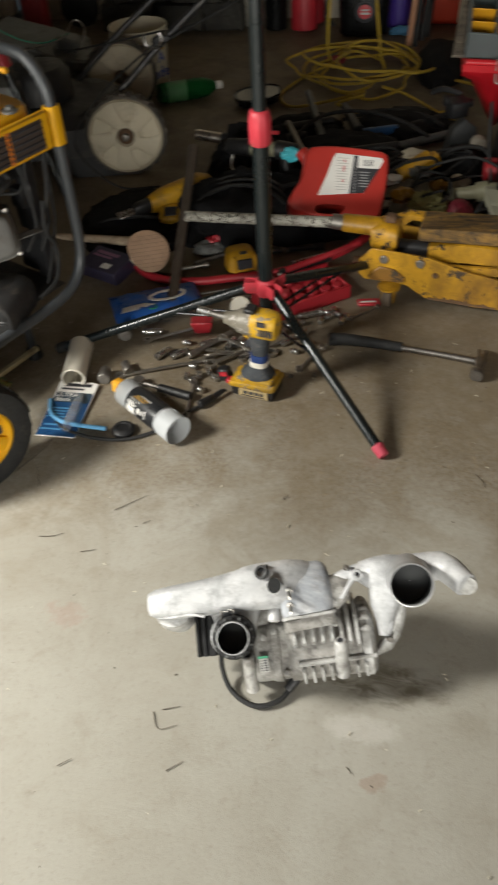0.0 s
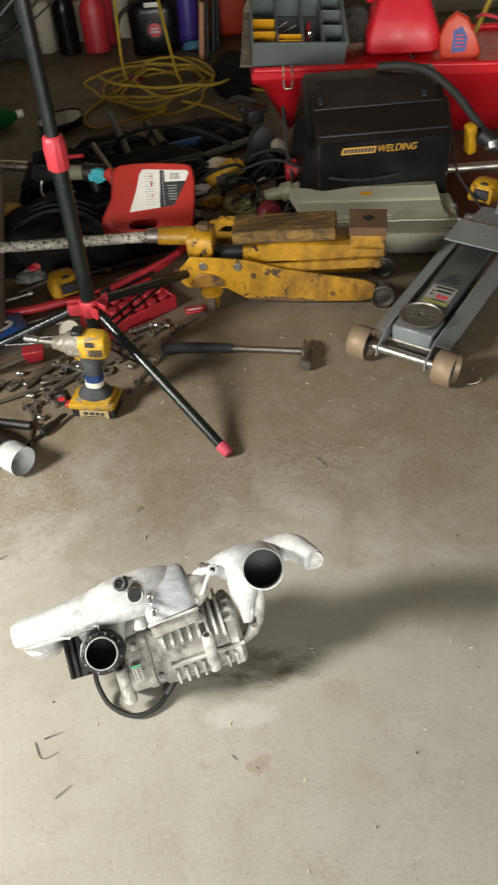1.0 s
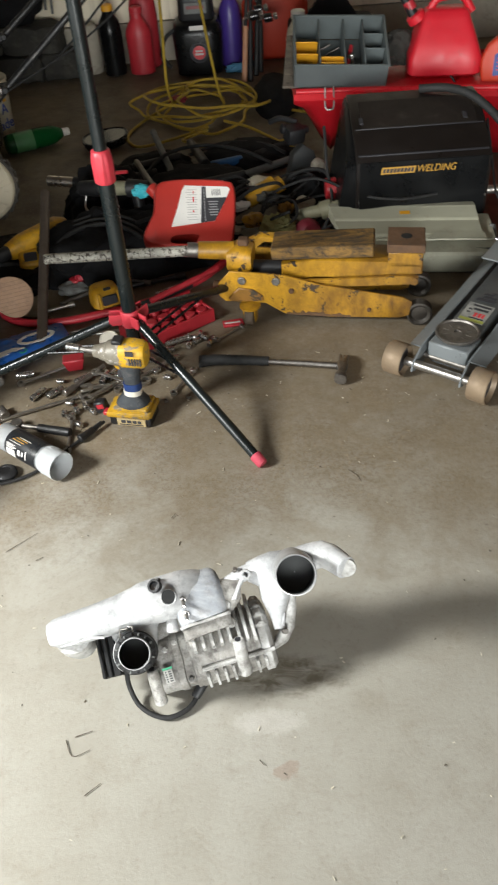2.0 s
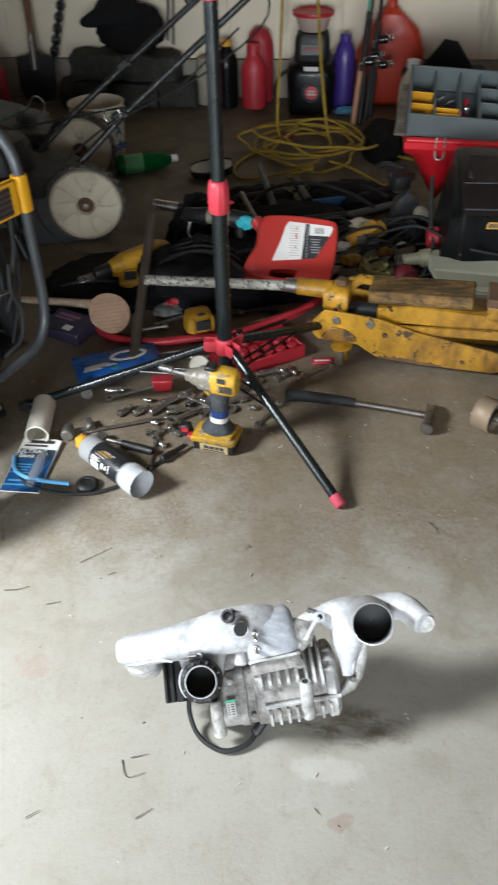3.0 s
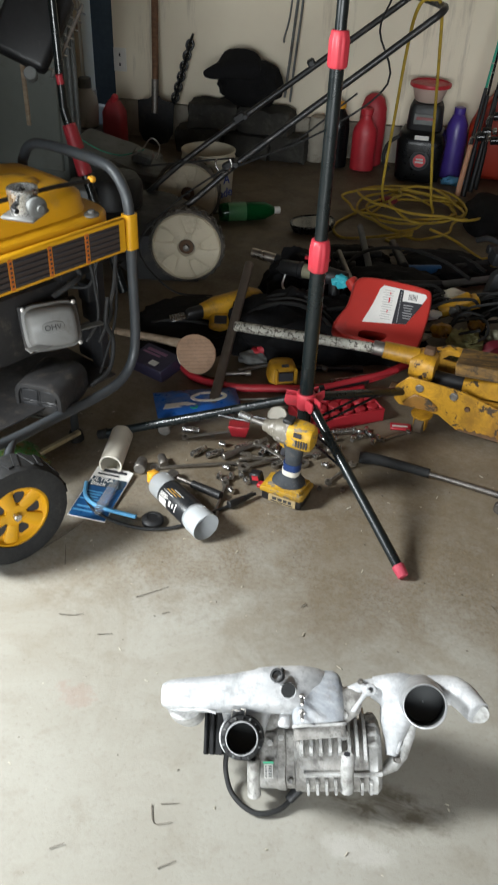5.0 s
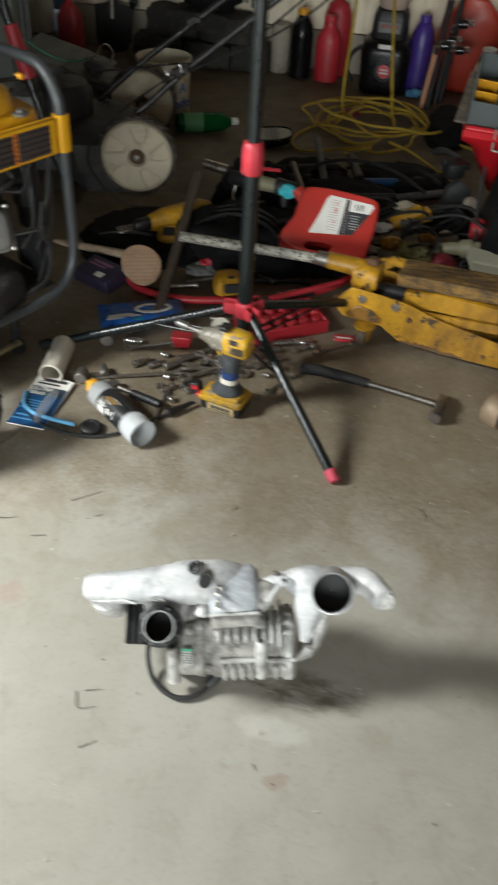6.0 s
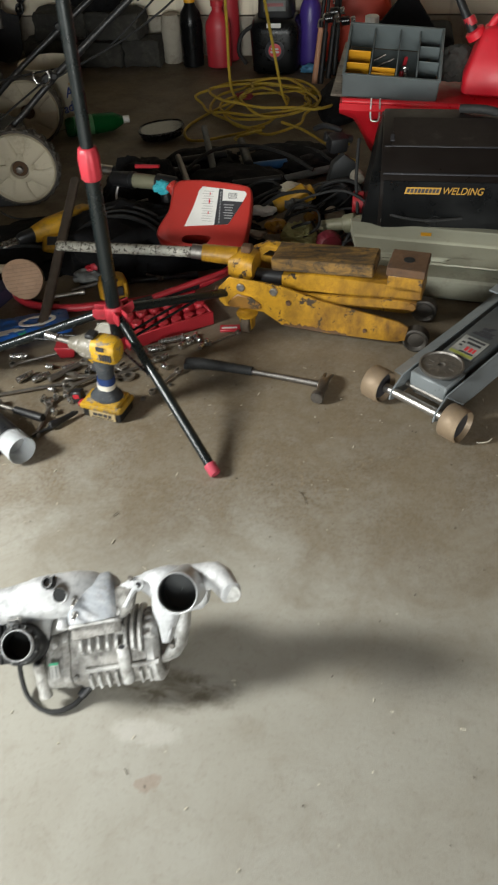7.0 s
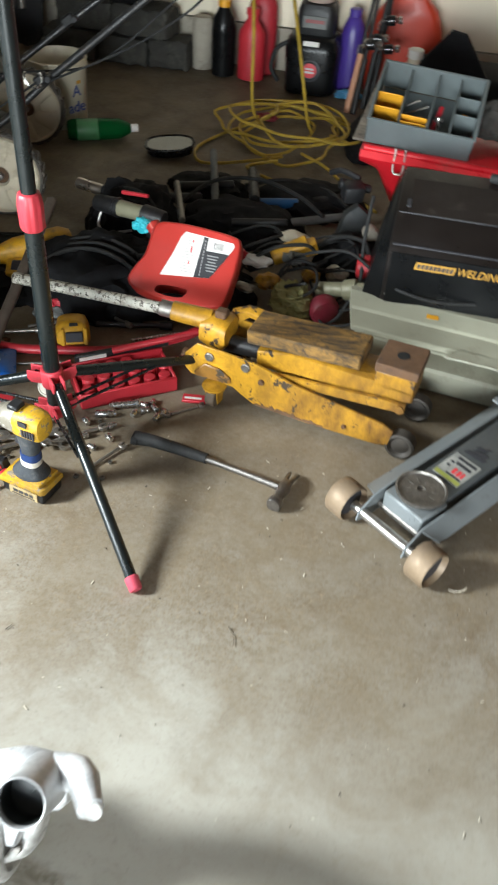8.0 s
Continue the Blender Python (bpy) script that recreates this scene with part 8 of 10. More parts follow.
    # thin black cables
    for name, pts, r in (("thin_cable", [V(0.47, 3.05, 0.3), V(0.47, 2.95, 0.2), V(0.48, 2.87, 0.12), V(0.455, 2.82, 0.07), V(0.43, 2.8, 0.03), V(0.39, 2.79, 0.012)], 0.0055), ("thin_cable", [V(0.25, 2.97, 0.1), V(0.34, 2.93, 0.16), V(0.44, 2.93, 0.175), V(0.56, 2.8, 0.17), V(0.68, 2.76, 0.165), V(0.8, 2.78, 0.165)], 0.0045), ("thin_cable", [V(1.0, 3.02, 0.3), V(1.0, 2.9, 0.2), V(0.99, 2.78, 0.15), V(1.03, 2.68, 0.1), V(1.06, 2.6, 0.07)], 0.004), ("thin_cable", [V(0.9, 3.46, 0.34), V(0.95, 3.4, 0.33), V(1.02, 3.3, 0.22), V(1.08, 3.2, 0.1)], 0.004)):
        bm = B()
        hose(bm, pts, r, 8, 6)
        single(name, bm, M_rubber, pts[2], "black rubber cable draped over the heap", "cable", "black cables")


build_right_heap()


# ---- small clutter round the grinder and trimmer ----
def build_heap_clutter():
    r = random.Random(12)
    for i, (x, y, z, w) in enumerate(((0.2, 2.95, 0.07, 0.09), (0.3, 2.86, 0.08, 0.07), (0.42, 2.9, 0.06, 0.1), (0.12, 3.08, 0.07, 0.08), (0.34, 3.05, 0.08, 0.09), (0.47, 2.82, 0.04, 0.08))):
        bm = B()
        pts = []
        for j in range(15):
            t = j * 0.75 + i
            k = w * (1 + 0.25 * math.sin(j * 1.3 + i))
            pts.append(V(x + k * math.cos(t), y + k * 0.8 * math.sin(t), max(0.006, z + 0.03 * math.sin(j * 0.9 + i) + 0.02)))
        hose(bm, pts, 0.0036 + 0.0012 * (i % 2), 7, 4)
        single("cable_loop", bm, M_rubber, (x, y, 0), "thin black cable looped over the heap", "cable", "black cables in the heap")
    for x, y, z, sz, mt, lab in ((0.17, 2.93, 0.1, (0.035, 0.02, 0.014), M_white, "white crumpled plastic scrap"), (0.22, 2.86, 0.08, (0.03, 0.025, 0.02), M_jackyellow, "yellow plastic tool guard"), (0.1, 2.97, 0.09, (0.025, 0.02, 0.012), M_redp, "red plastic scrap"), (0.27, 2.98, 0.1, (0.03, 0.022, 0.018), M_greymetal, "grey metal fitting"), (0.33, 2.93, 0.08, (0.022, 0.02, 0.018), M_jackyellow, "yellow plastic knob"), (0.15, 2.84, 0.06, (0.03, 0.015, 0.012), M_steel, "bare steel fitting"), (0.4, 3.0, 0.06, (0.03, 0.02, 0.02), M_cream, "cream plastic scrap"), (-0.05, 2.98, 0.08, (0.03, 0.03, 0.02), M_greymetal, "grey metal fitting"), (-0.22, 2.72, 0.05, (0.03, 0.02, 0.015), M_steel, "bare steel fitting"), (-0.35, 2.62, 0.03, (0.025, 0.02, 0.015), M_redp, "red plastic scrap")):
        bm = B()
        heap(bm, (x, y, z), sz, 0.35, 1.8, r.uniform(0, 50), 3)
        rod(bm, V(x - sz[0], y, z - 0.004), V(x + sz[0] * 1.2, y + 0.01, z), sz[2] * 0.5, sz[2] * 0.4, 10, 0.001)
        single("scrap_piece", bm, mt, (x, y, z), lab + " in the heap", "scrap", "scraps in the heap")


build_heap_clutter()
# ---- mower and things behind it ----
def build_mower():
    o = thing("push_mower", (-0.95, 3.36, 0), "old black push mower with cream plastic wheels and tube handle", "lawn mower")
    ax = V(0.2, -0.98, 0)
    for c, r in ((V(-0.755, 3.15, 0.14), 0.14), (V(-0.93, 3.72, 0.14), 0.14), (V(-1.32, 3.0, 0.1), 0.1), (V(-1.4, 3.48, 0.1), 0.1)):
        m = axes(c, (0, 0, 1), ax)
        bm = B()
        lathe(bm, [(r * 0.86, -0.026), (r * 0.97, -0.023), (r, -0.012), (r, 0.012), (r * 0.985, 0.02), (r * 0.95, 0.022), (r * 0.9, 0.018)], m, 44)
        tyre = part("tyre", bm, M_tyre, o)
        bm = B()
        lathe(bm, [(r * 0.93, 0.0), (r * 0.93, 0.022), (r * 0.9, 0.0275), (r * 0.85, 0.019), (r * 0.4, 0.018), (r * 0.32, 0.028), (r * 0.24, 0.03), (r * 0.2, 0.016), (0.001, 0.016)], m, 44)
        rim = part("rim", bm, M_hub, tyre)
        for i in range(5):
            t = 2 * math.pi * i / 5 + 0.4
            bm = B()
            loft(bm, [((r * a * math.cos(t + k), r * a * math.sin(t + k), 0.0205), V(-math.sin(t + k), math.cos(t + k), 0) * w, V(0, 0, h), 0.8) for a, w, k, h in ((0.26, 0.022, 0.0, 0.009), (0.45, 0.026, 0.05, 0.009), (0.65, 0.034, 0.12, 0.007), (0.86, 0.05, 0.2, 0.003))], m, 12)
            part("rim_vane", bm, M_hub, tyre)
        for i in range(44):
            t = 2 * math.pi * i / 44
            bm = B()
            box(bm, (0.009, 0.036, 0.006), m @ pose(0, 0, 0, 0, 0, math.degrees(t)) @ pose(r * 0.99, 0, 0, 0, 90, 0) @ pose(0, 0, 0, 0, 0, 90 + 20 * (-1) ** i))
            part("tread_lug", bm, M_tyre, tyre)
        bm = B()
        lathe(bm, [(0.013, 0.018), (0.013, 0.036), (0.008, 0.038), (0.001, 0.038)], m, 6)
        part("axle_nut", bm, M_dull, tyre)
        bm = B()
        lathe(bm, [(r * 0.19, 0.0165), (r * 0.19, 0.02), (0.014, 0.021)], m, 24)
        part("hub_cup", bm, M_rust, tyre)
    # deck
    dm = axes((-1.08, 3.31, 0.0), (-0.98, -0.2, 0), (0, 0, 1))
    bm = B()
    loft(bm, [((0.02, 0, z), V(a, 0, 0), V(0, b, 0), 0.5) for z, a, b in ((0.075, 0.3, 0.25), (0.09, 0.3, 0.25), (0.17, 0.28, 0.24), (0.2, 0.24, 0.2), (0.205, 0.12, 0.1))], dm, 36)
    part("deck", bm, plain("soiled_black_deck", (0.02, 0.02, 0.021), 0.6, 0.1, 0.3, 20, 0.2, 0.35, (0.07, 0.06, 0.05)), o)
    bm = B()
    lathe(bm, [(0.1, 0), (0.11, 0.01), (0.11, 0.09), (0.09, 0.12), (0.03, 0.13), (0.001, 0.13)], dm @ pose(0.02, 0, 0.2), 30)
    part("engine_shroud", bm, M_black, o)
    bm = B()
    box(bm, (0.12, 0.16, 0.1), dm @ pose(0.13, 0.06, 0.2), 0.012, 2)
    part("engine_block", bm, M_greymetal, o)
    # rear skirt and wheel bracket
    bm = B()
    slab(bm, [(-0.1, -0.01), (0.13, -0.03), (0.18, 0.05), (0.1, 0.12), (-0.12, 0.1)], 0.012, axes((-0.83, 3.13, 0.1), (-0.98, -0.2, 0), ax) @ pose(0, 0, 0.0), 0.003)
    part("side_bracket", bm, M_black, o)
    # handle
    grey = plain("scuffed_dark_tube", (0.03, 0.03, 0.031), 0.38, 0.3, 0.25, 40, 0.1, 0.3, (0.12, 0.1, 0.08))
    bm = B()
    hose(bm, [V(-0.98, 3.14, 0.16), V(-0.8, 3.18, 0.25), V(-0.6, 3.265, 0.425), V(-0.5, 3.29, 0.5)], 0.0115, 12, 3)
    part("lower_bar", bm, grey, o)
    bm = B()
    hose(bm, [V(-1.05, 3.5, 0.18), V(-0.9, 3.53, 0.32), V(-0.72, 3.6, 0.46), V(-0.6, 3.65, 0.55)], 0.0115, 12, 3)
    part("lower_bar", bm, grey, o)
    bm = B()
    hose(bm, [V(-0.62, 3.258, 0.41), V(-0.3, 3.335, 0.665), V(-0.02, 3.405, 0.888), V(0.035, 3.42, 0.932), V(0.05, 3.46, 0.948), V(0.03, 3.56, 0.945), V(-0.07, 3.8, 0.94), V(-0.1, 3.84, 0.928), V(-0.15, 3.835, 0.888), V(-0.4, 3.735, 0.7), V(-0.72, 3.6, 0.46)], 0.0118, 12, 4)
    part("handle_bar", bm, grey, o)
    for p in (V(-0.6, 3.26, 0.43), V(-0.66, 3.63, 0.505)):
        bm = B()
        rod(bm, p + V(0.005, -0.03, 0), p + V(-0.005, 0.03, 0), 0.011, 0.011, 10, 0.002)
        box(bm, (0.05, 0.02, 0.035), axes(p - V(0.01, 0.02, 0.02), (0.8, 0.1, 0.55), (0, 0, 1)), 0.006)
        part("wing_knob", bm, M_black, o)
    bm = B()
    c = V(-0.635, 3.215, 0.435)
    hose(bm, [c + V(0.03 * math.cos(t), 0, 0.03 * math.sin(t)) for t in [radians(150 + 250 * i / 9) for i in range(10)]], 0.004, 8, 2)
    part("steel_hook", bm, M_chrome, o)
    for pts in ([V(-0.6, 3.24, 0.42), V(-0.3, 3.3, 0.56), V(-0.1, 3.36, 0.72), V(-0.16, 3.5, 0.86), V(-0.14, 3.6, 0.95)], [V(-1.0, 3.35, 0.35), V(-0.7, 3.3, 0.42), V(-0.45, 3.3, 0.48), V(-0.2, 3.37, 0.68)], [V(-0.63, 3.22, 0.42), V(-0.8, 3.1, 0.3), V(-0.9, 3.02, 0.16), V(-0.75, 2.94, 0.05), V(-0.6, 2.96, 0.04)]):
        bm = B()
        hose(bm, pts, 0.0035, 7, 5)
        part("control_cable", bm, M_rubber, o)
    bm = B()
    box(bm, (0.03, 0.035, 0.035), axes((-0.42, 3.735, 0.68), (0.8, 0.2, 0.55), (0, 0, 1)), 0.006)
    part("cable_clamp", bm, M_black, o)


build_mower()


def build_bucket():
    c = V(-0.912, 3.97, 0)
    o = thing("plastic_bucket", c, "cream plastic bucket with dark blue lettering", "bucket")
    bm = B()
    lathe(bm, [(0.1, 0.0), (0.104, 0.004), (0.118, 0.22), (0.122, 0.224), (0.122, 0.23), (0.119, 0.232), (0.119, 0.25), (0.123, 0.253), (0.123, 0.26), (0.118, 0.261), (0.112, 0.22), (0.097, 0.01), (0.001, 0.01)], Matrix.Translation(c), 44)
    part("bucket_body", bm, M_cream, o)
    d = V(0.88, -0.475, 0)
    tm = axes(c + d * 0.1155 + V(0, 0, 0.15), (0.475, 0.88, 0), d)
    text("letters", "A", 0.06, tm, M_blueink, o, 0.0015)
    text("letters", "ade", 0.06, tm @ pose(0.0, -0.062, -0.0035), M_blueink, o, 0.0015)
    bm = B()
    box(bm, (0.02, 0.012, 0.0015), tm @ pose(0.012, 0.034, 0.0))
    part("orange_mark", bm, M_gold, o)
    bm = B()
    hose(bm, [c + V(0.122 * math.cos(t), 0.122 * math.sin(t), 0.228 - 0.08 * math.sin(t - 0.4)) for t in [0.4 + math.pi * i / 10 for i in range(11)]], 0.003, 6, 3)
    part("bail", bm, M_steel, o)


build_bucket()


def bottle(name, at, profile, material, lab, cap=None, capmat=None, axis=(0, 0, 1), seg=24, flat=1.0):
    o = thing(name, at, lab, "bottle")
    m = axes(at, (1, 0, 0) if abs(axis[2]) > 0.5 else (0, 0, 1), axis) @ Matrix.Diagonal((1, flat, 1, 1))
    bm = B()
    lathe(bm, profile, m, seg)
    part("bottle_body", bm, material, o)
    if cap:
        bm = B()
        lathe(bm, cap, m, 20)
        part("cap", bm, capmat, o)
    return o, m


def build_wall_side():
    # green bottle lying on the floor
    o, m = bottle("green_bottle", (-0.81, 3.79, 0.042), [(0.02, 0), (0.034, 0.004), (0.04, 0.02), (0.041, 0.14), (0.038, 0.21), (0.022, 0.245), (0.014, 0.255)], M_green, "green clear plastic bottle lying on the floor", [(0.013, 0.252), (0.016, 0.254), (0.016, 0.28), (0.013, 0.282)], M_white, (0.9, 0.43, 0.0))
    bm = B()
    lathe(bm, [(0.0414, 0.04), (0.0416, 0.042), (0.0416, 0.12), (0.041, 0.122)], m, 26, False, False)
    part("label_wrap", bm, plain("pale_green_label", (0.07, 0.2, 0.08), 0.4, 0, 0.3, 40, 0.05), o)
    # red bottle, black bottle, purple bottle, white bottle along the wall
    bottle("red_bottle", (-0.298, 4.78, 0), [(0.05, 0), (0.063, 0.006), (0.064, 0.19), (0.06, 0.21), (0.034, 0.255), (0.026, 0.265), (0.026, 0.285)], M_redp, "tall red plastic bottle against the wall", [(0.026, 0.283), (0.032, 0.285), (0.032, 0.31), (0.02, 0.315)], M_redp, flat=0.7)
    bm = B()
    lathe(bm, [(0.055, 0), (0.068, 0.01), (0.07, 0.24), (0.066, 0.3), (0.05, 0.345), (0.02, 0.365), (0.001, 0.368)], pose(-0.275, 4.89, 0) @ Matrix.Diagonal((1, 0.7, 1, 1)), 24)
    single("red_canister", bm, plain("dark_red_plastic", (0.36, 0.02, 0.03), 0.5), (-0.275, 4.89, 0), "dark red rounded canister behind the red bottle", "canister")
    bottle("black_bottle", (-0.44, 4.8, 0), [(0.045, 0), (0.055, 0.006), (0.057, 0.2), (0.05, 0.25), (0.028, 0.285), (0.024, 0.3)], M_enamel, "black oil bottle with a yellow cap", [(0.025, 0.298), (0.029, 0.3), (0.029, 0.325), (0.024, 0.328)], M_yelbin)
    bottle("grey_bottle", (-0.56, 4.86, 0), [(0.045, 0), (0.05, 0.006), (0.05, 0.2), (0.04, 0.23)], M_footing, "pale grey container beside the wall")
    bottle("purple_bottle", (0.165, 4.82, 0), [(0.045, 0), (0.056, 0.006), (0.057, 0.2), (0.05, 0.27), (0.03, 0.315), (0.024, 0.32)], M_purple, "purple plastic bottle by the engine", [(0.025, 0.318), (0.028, 0.32), (0.028, 0.35), (0.022, 0.352)], M_purple)
    o, m = bottle("white_bottle", (0.475, 4.34, 0.0), [(0.045, 0), (0.055, 0.006), (0.056, 0.23), (0.048, 0.27), (0.028, 0.3), (0.026, 0.315)], M_cream, "off-white bottle with handle by the wall", [(0.026, 0.313), (0.031, 0.315), (0.031, 0.345), (0.026, 0.348)], M_white)
    # orange-red fuel container behind the rods
    o = thing("orange_container", (0.385, 4.88, 0), "orange-red flat plastic container standing by the wall", "container")
    m = Matrix(((1, 0, 0, 0.385), (0, 0, -1, 4.93), (0, 1, 0, 0), (0, 0, 0, 1)))
    bm = B()
    slab(bm, [(-0.15, 0.0), (0.17, 0.0), (0.175, 0.26), (0.14, 0.36), (0.06, 0.43), (0.03, 0.46), (-0.03, 0.46), (-0.06, 0.42), (-0.13, 0.34), (-0.16, 0.26)], 0.1, m, 0.03, 4)
    part("shell", bm, M_orange, o)
    bm = B()
    rod(bm, V(0.385, 4.88, 0.45), V(0.385, 4.88, 0.49), 0.025, 0.025, 18, 0.003)
    part("cap", bm, M_orange, o)
    # small engine with bowl on it
    o = thing("small_engine", (0.0, 4.76, 0), "black small petrol engine with a red round badge", "engine")
    bm = B()
    loft(bm, [((0, 4.77, z), V(a, 0, 0), V(0, b, 0), 0.45) for z, a, b in ((0.0, 0.1, 0.1), (0.01, 0.115, 0.115), (0.19, 0.125, 0.12), (0.23, 0.115, 0.11), (0.245, 0.1, 0.09))], None, 32)
    part("shroud", bm, M_enamel, o)
    bm = B()
    loft(bm, [((0.0, 4.8, z), V(a, 0, 0), V(0, b, 0), 0.4) for z, a, b in ((0.24, 0.085, 0.08), (0.25, 0.09, 0.085), (0.34, 0.085, 0.08), (0.365, 0.075, 0.07), (0.37, 0.06, 0.055))], None, 28)
    part("air_box", bm, M_black, o)
    bm = B()
    box(bm, (0.11, 0.05, 0.004), axes((0.0, 4.714, 0.3), (1, 0, 0), (0, -1, 0.1)), 0.002)
    part("name_plate", bm, M_greymetal, o)
    bars("plate_print", [(0, 0.004, 0.085, 0.014)], axes((0.0, 4.7095, 0.3), (1, 0, 0), (0, -1, 0.1)), plain("oxblood_ink", (0.2, 0.03, 0.03), 0.5), o)
    bm = B()
    box(bm, (0.07, 0.02, 0.002), axes((0.0, 4.657, 0.225), (1, 0, 0), (0, -1, 0.3)))
    part("white_tag", bm, M_white, o)
    dm = axes((0.005, 4.651, 0.115), (1, 0, 0), (0, -1, 0.12))
    bm = B()
    lathe(bm, [(0.046, -0.01), (0.048, 0.004), (0.04, 0.006), (0.036, 0.002), (0.001, 0.002)], dm, 30)
    part("recoil_ring", bm, M_print, o)
    bm = B()
    lathe(bm, [(0.031, 0.002), (0.031, 0.006), (0.001, 0.007)], dm, 26)
    part("badge", bm, M_redink, o, "red round badge")
    bars("badge_print", [(0, 0.007, 0.036, 0.008), (0, -0.007, 0.042, 0.009)], dm @ pose(0, 0, 0.007), plain("silver_ink", (0.5, 0.48, 0.46), 0.5), o)
    bm = B()
    hose(bm, [V(-0.1, 4.7, 0.22), V(-0.16, 4.68, 0.18), V(-0.18, 4.68, 0.1), V(-0.14, 4.66, 0.05)], 0.01, 10, 4)
    part("fuel_hose", bm, M_rubber, o)
    o = thing("food_tub", (0.0, 4.8, 0.37), "clear round tub with a red lid on the engine", "tub")
    bm = B()
    lathe(bm, [(0.06, 0.0), (0.066, 0.004), (0.09, 0.07), (0.092, 0.074)], pose(0, 4.8, 0.371), 32)
    part("tub", bm, plain("pale_pink_plastic", (0.55, 0.42, 0.36), 0.4, 0, 0.1, 20, 0.04), o)
    bm = B()
    lathe(bm, [(0.092, 0.07), (0.101, 0.071), (0.103, 0.076), (0.101, 0.088), (0.095, 0.09), (0.09, 0.083), (0.02, 0.08), (0.001, 0.08)], pose(0, 4.8, 0.371), 34)
    part("lid", bm, M_redp, o)
    # shovel against the wall
    o = thing("shovel", (-1.475, 4.86, 0), "dark steel shovel with a brown wooden handle on the wall", "shovel")
    bm = B()
    hose(bm, [V(-1.478, 4.86, 0.22), V(-1.479, 4.88, 0.5), V(-1.483, 4.91, 0.85), V(-1.49, 4.95, 1.35)], 0.0175, 12, 4)
    part("handle", bm, M_handle, o)
    m = Matrix(((1, 0, 0, -1.47), (0, 0.1, -1, 4.82), (0, 1, 0.1, 0), (0, 0, 0, 1)))
    bm = B()
    slab(bm, [(-0.1, 0.07), (-0.07, 0.02), (0, 0.0), (0.07, 0.02), (0.1, 0.07), (0.105, 0.23), (0.04, 0.24), (0.02, 0.26), (-0.02, 0.26), (-0.04, 0.24), (-0.105, 0.23)], 0.004, m, 0.001)
    part("blade", bm, plain("blackened_steel", (0.022, 0.022, 0.024), 0.55, 0.4, 0.3, 20, 0.2, 0.3), o)
    bm = B()
    rod(bm, V(-1.475, 4.835, 0.17), V(-1.478, 4.862, 0.34), 0.02, 0.0195, 14)
    part("socket", bm, M_dull, o)
    # chain hanging down the wall
    o = thing("hanging_chain", (-1.34, 4.93, 0.2), "black steel chain hanging against the wall", "chain")
    a, b = V(-1.29, 4.93, 0.54), V(-1.385, 4.9, 0.22)
    for i in range(13):
        p = a.lerp(b, i / 12)
        m = axes(p, (a - b).normalized(), (0.2, -1, 0) if i % 2 else (1, 0.2, 0))
        bm = B()
        ks = [(0.024 * math.cos(t), 0.017 * math.sin(t), 0) for t in [2 * math.pi * j / 12 for j in range(13)]]
        hose(bm, [m @ V(*q) for q in ks], 0.0075, 7, 1, False)
        part("link", bm, M_blackgloss, o)
    # blocks along the wall
    r = random.Random(9)
    proto = None
    for i, (x, y, z, w, h) in enumerate(((-1.2, 4.82, 0, 0.26, 0.13), (-0.93, 4.83, 0, 0.25, 0.12), (-0.7, 4.84, 0, 0.2, 0.13), (-1.13, 4.84, 0.131, 0.27, 0.13), (-0.84, 4.84, 0.131, 0.29, 0.125))):
        bm = B()
        box(bm, (w, 0.17, h), pose(x, y, z, 0, 0, r.uniform(-5, 5)), 0.012, 2)
        bmesh.ops.subdivide_edges(bm, edges=bm.edges[:], cuts=5, use_grid_fill=True)
        for v in bm.verts:
            k = noise.fractal(v.co * 16, 0.8, 2.1, 4)
            v.co += Vector((0.01 * noise.noise(v.co * 40), 0.02 * k, 0.012 * k))
            v.co.z = max(v.co.z, z)
        single("concrete_block", bm, M_stone, (x, y, z), "grimy dark block stacked along the wall", "block", "blocks along the wall")
    bm = B()
    heap(bm, (-0.93, 4.83, 0.37), (0.17, 0.09, 0.12), 0.12, 1.3, 41, 4, 0.95)
    o = single("black_duffel", bm, M_cloth, (-0.93, 4.83, 0.26), "black cloth bag on the blocks", "bag")
    bm = B()
    loft(bm, [(V(-0.98, 4.8, 0.47), V(0.11, 0, 0), V(0, 0, 0.07), 0.8), (V(-0.98, 4.74, 0.45), V(0.12, 0, 0), V(0, 0, 0.05), 0.8), (V(-1.1, 4.68, 0.43), V(0.05, 0, 0), V(0, 0, 0.025), 0.8)], None, 18)
    single("black_hat", bm, M_cloth, (-1.0, 4.78, 0.4), "black cloth hat with a brim", "hat")
    # red fuel can and white spool by the doorway
    o = thing("small_fuel_can", (-1.63, 4.62, 0.0), "faded red plastic fuel can by the doorway", "fuel can")
    bm = B()
    loft(bm, [((-1.63, 4.63, z), V(a, 0, 0), V(0, b, 0), 0.5) for z, a, b in ((0.0, 0.055, 0.045), (0.01, 0.062, 0.052), (0.21, 0.06, 0.05), (0.255, 0.036, 0.03), (0.27, 0.024, 0.022))], None, 24)
    part("can_body", bm, plain("faded_can_red", (0.4, 0.04, 0.05), 0.5), o)
    bm = B()
    rod(bm, V(-1.63, 4.62, 0.265), V(-1.61, 4.61, 0.295), 0.019, 0.017, 14, 0.003)
    part("cap", bm, M_redp, o)
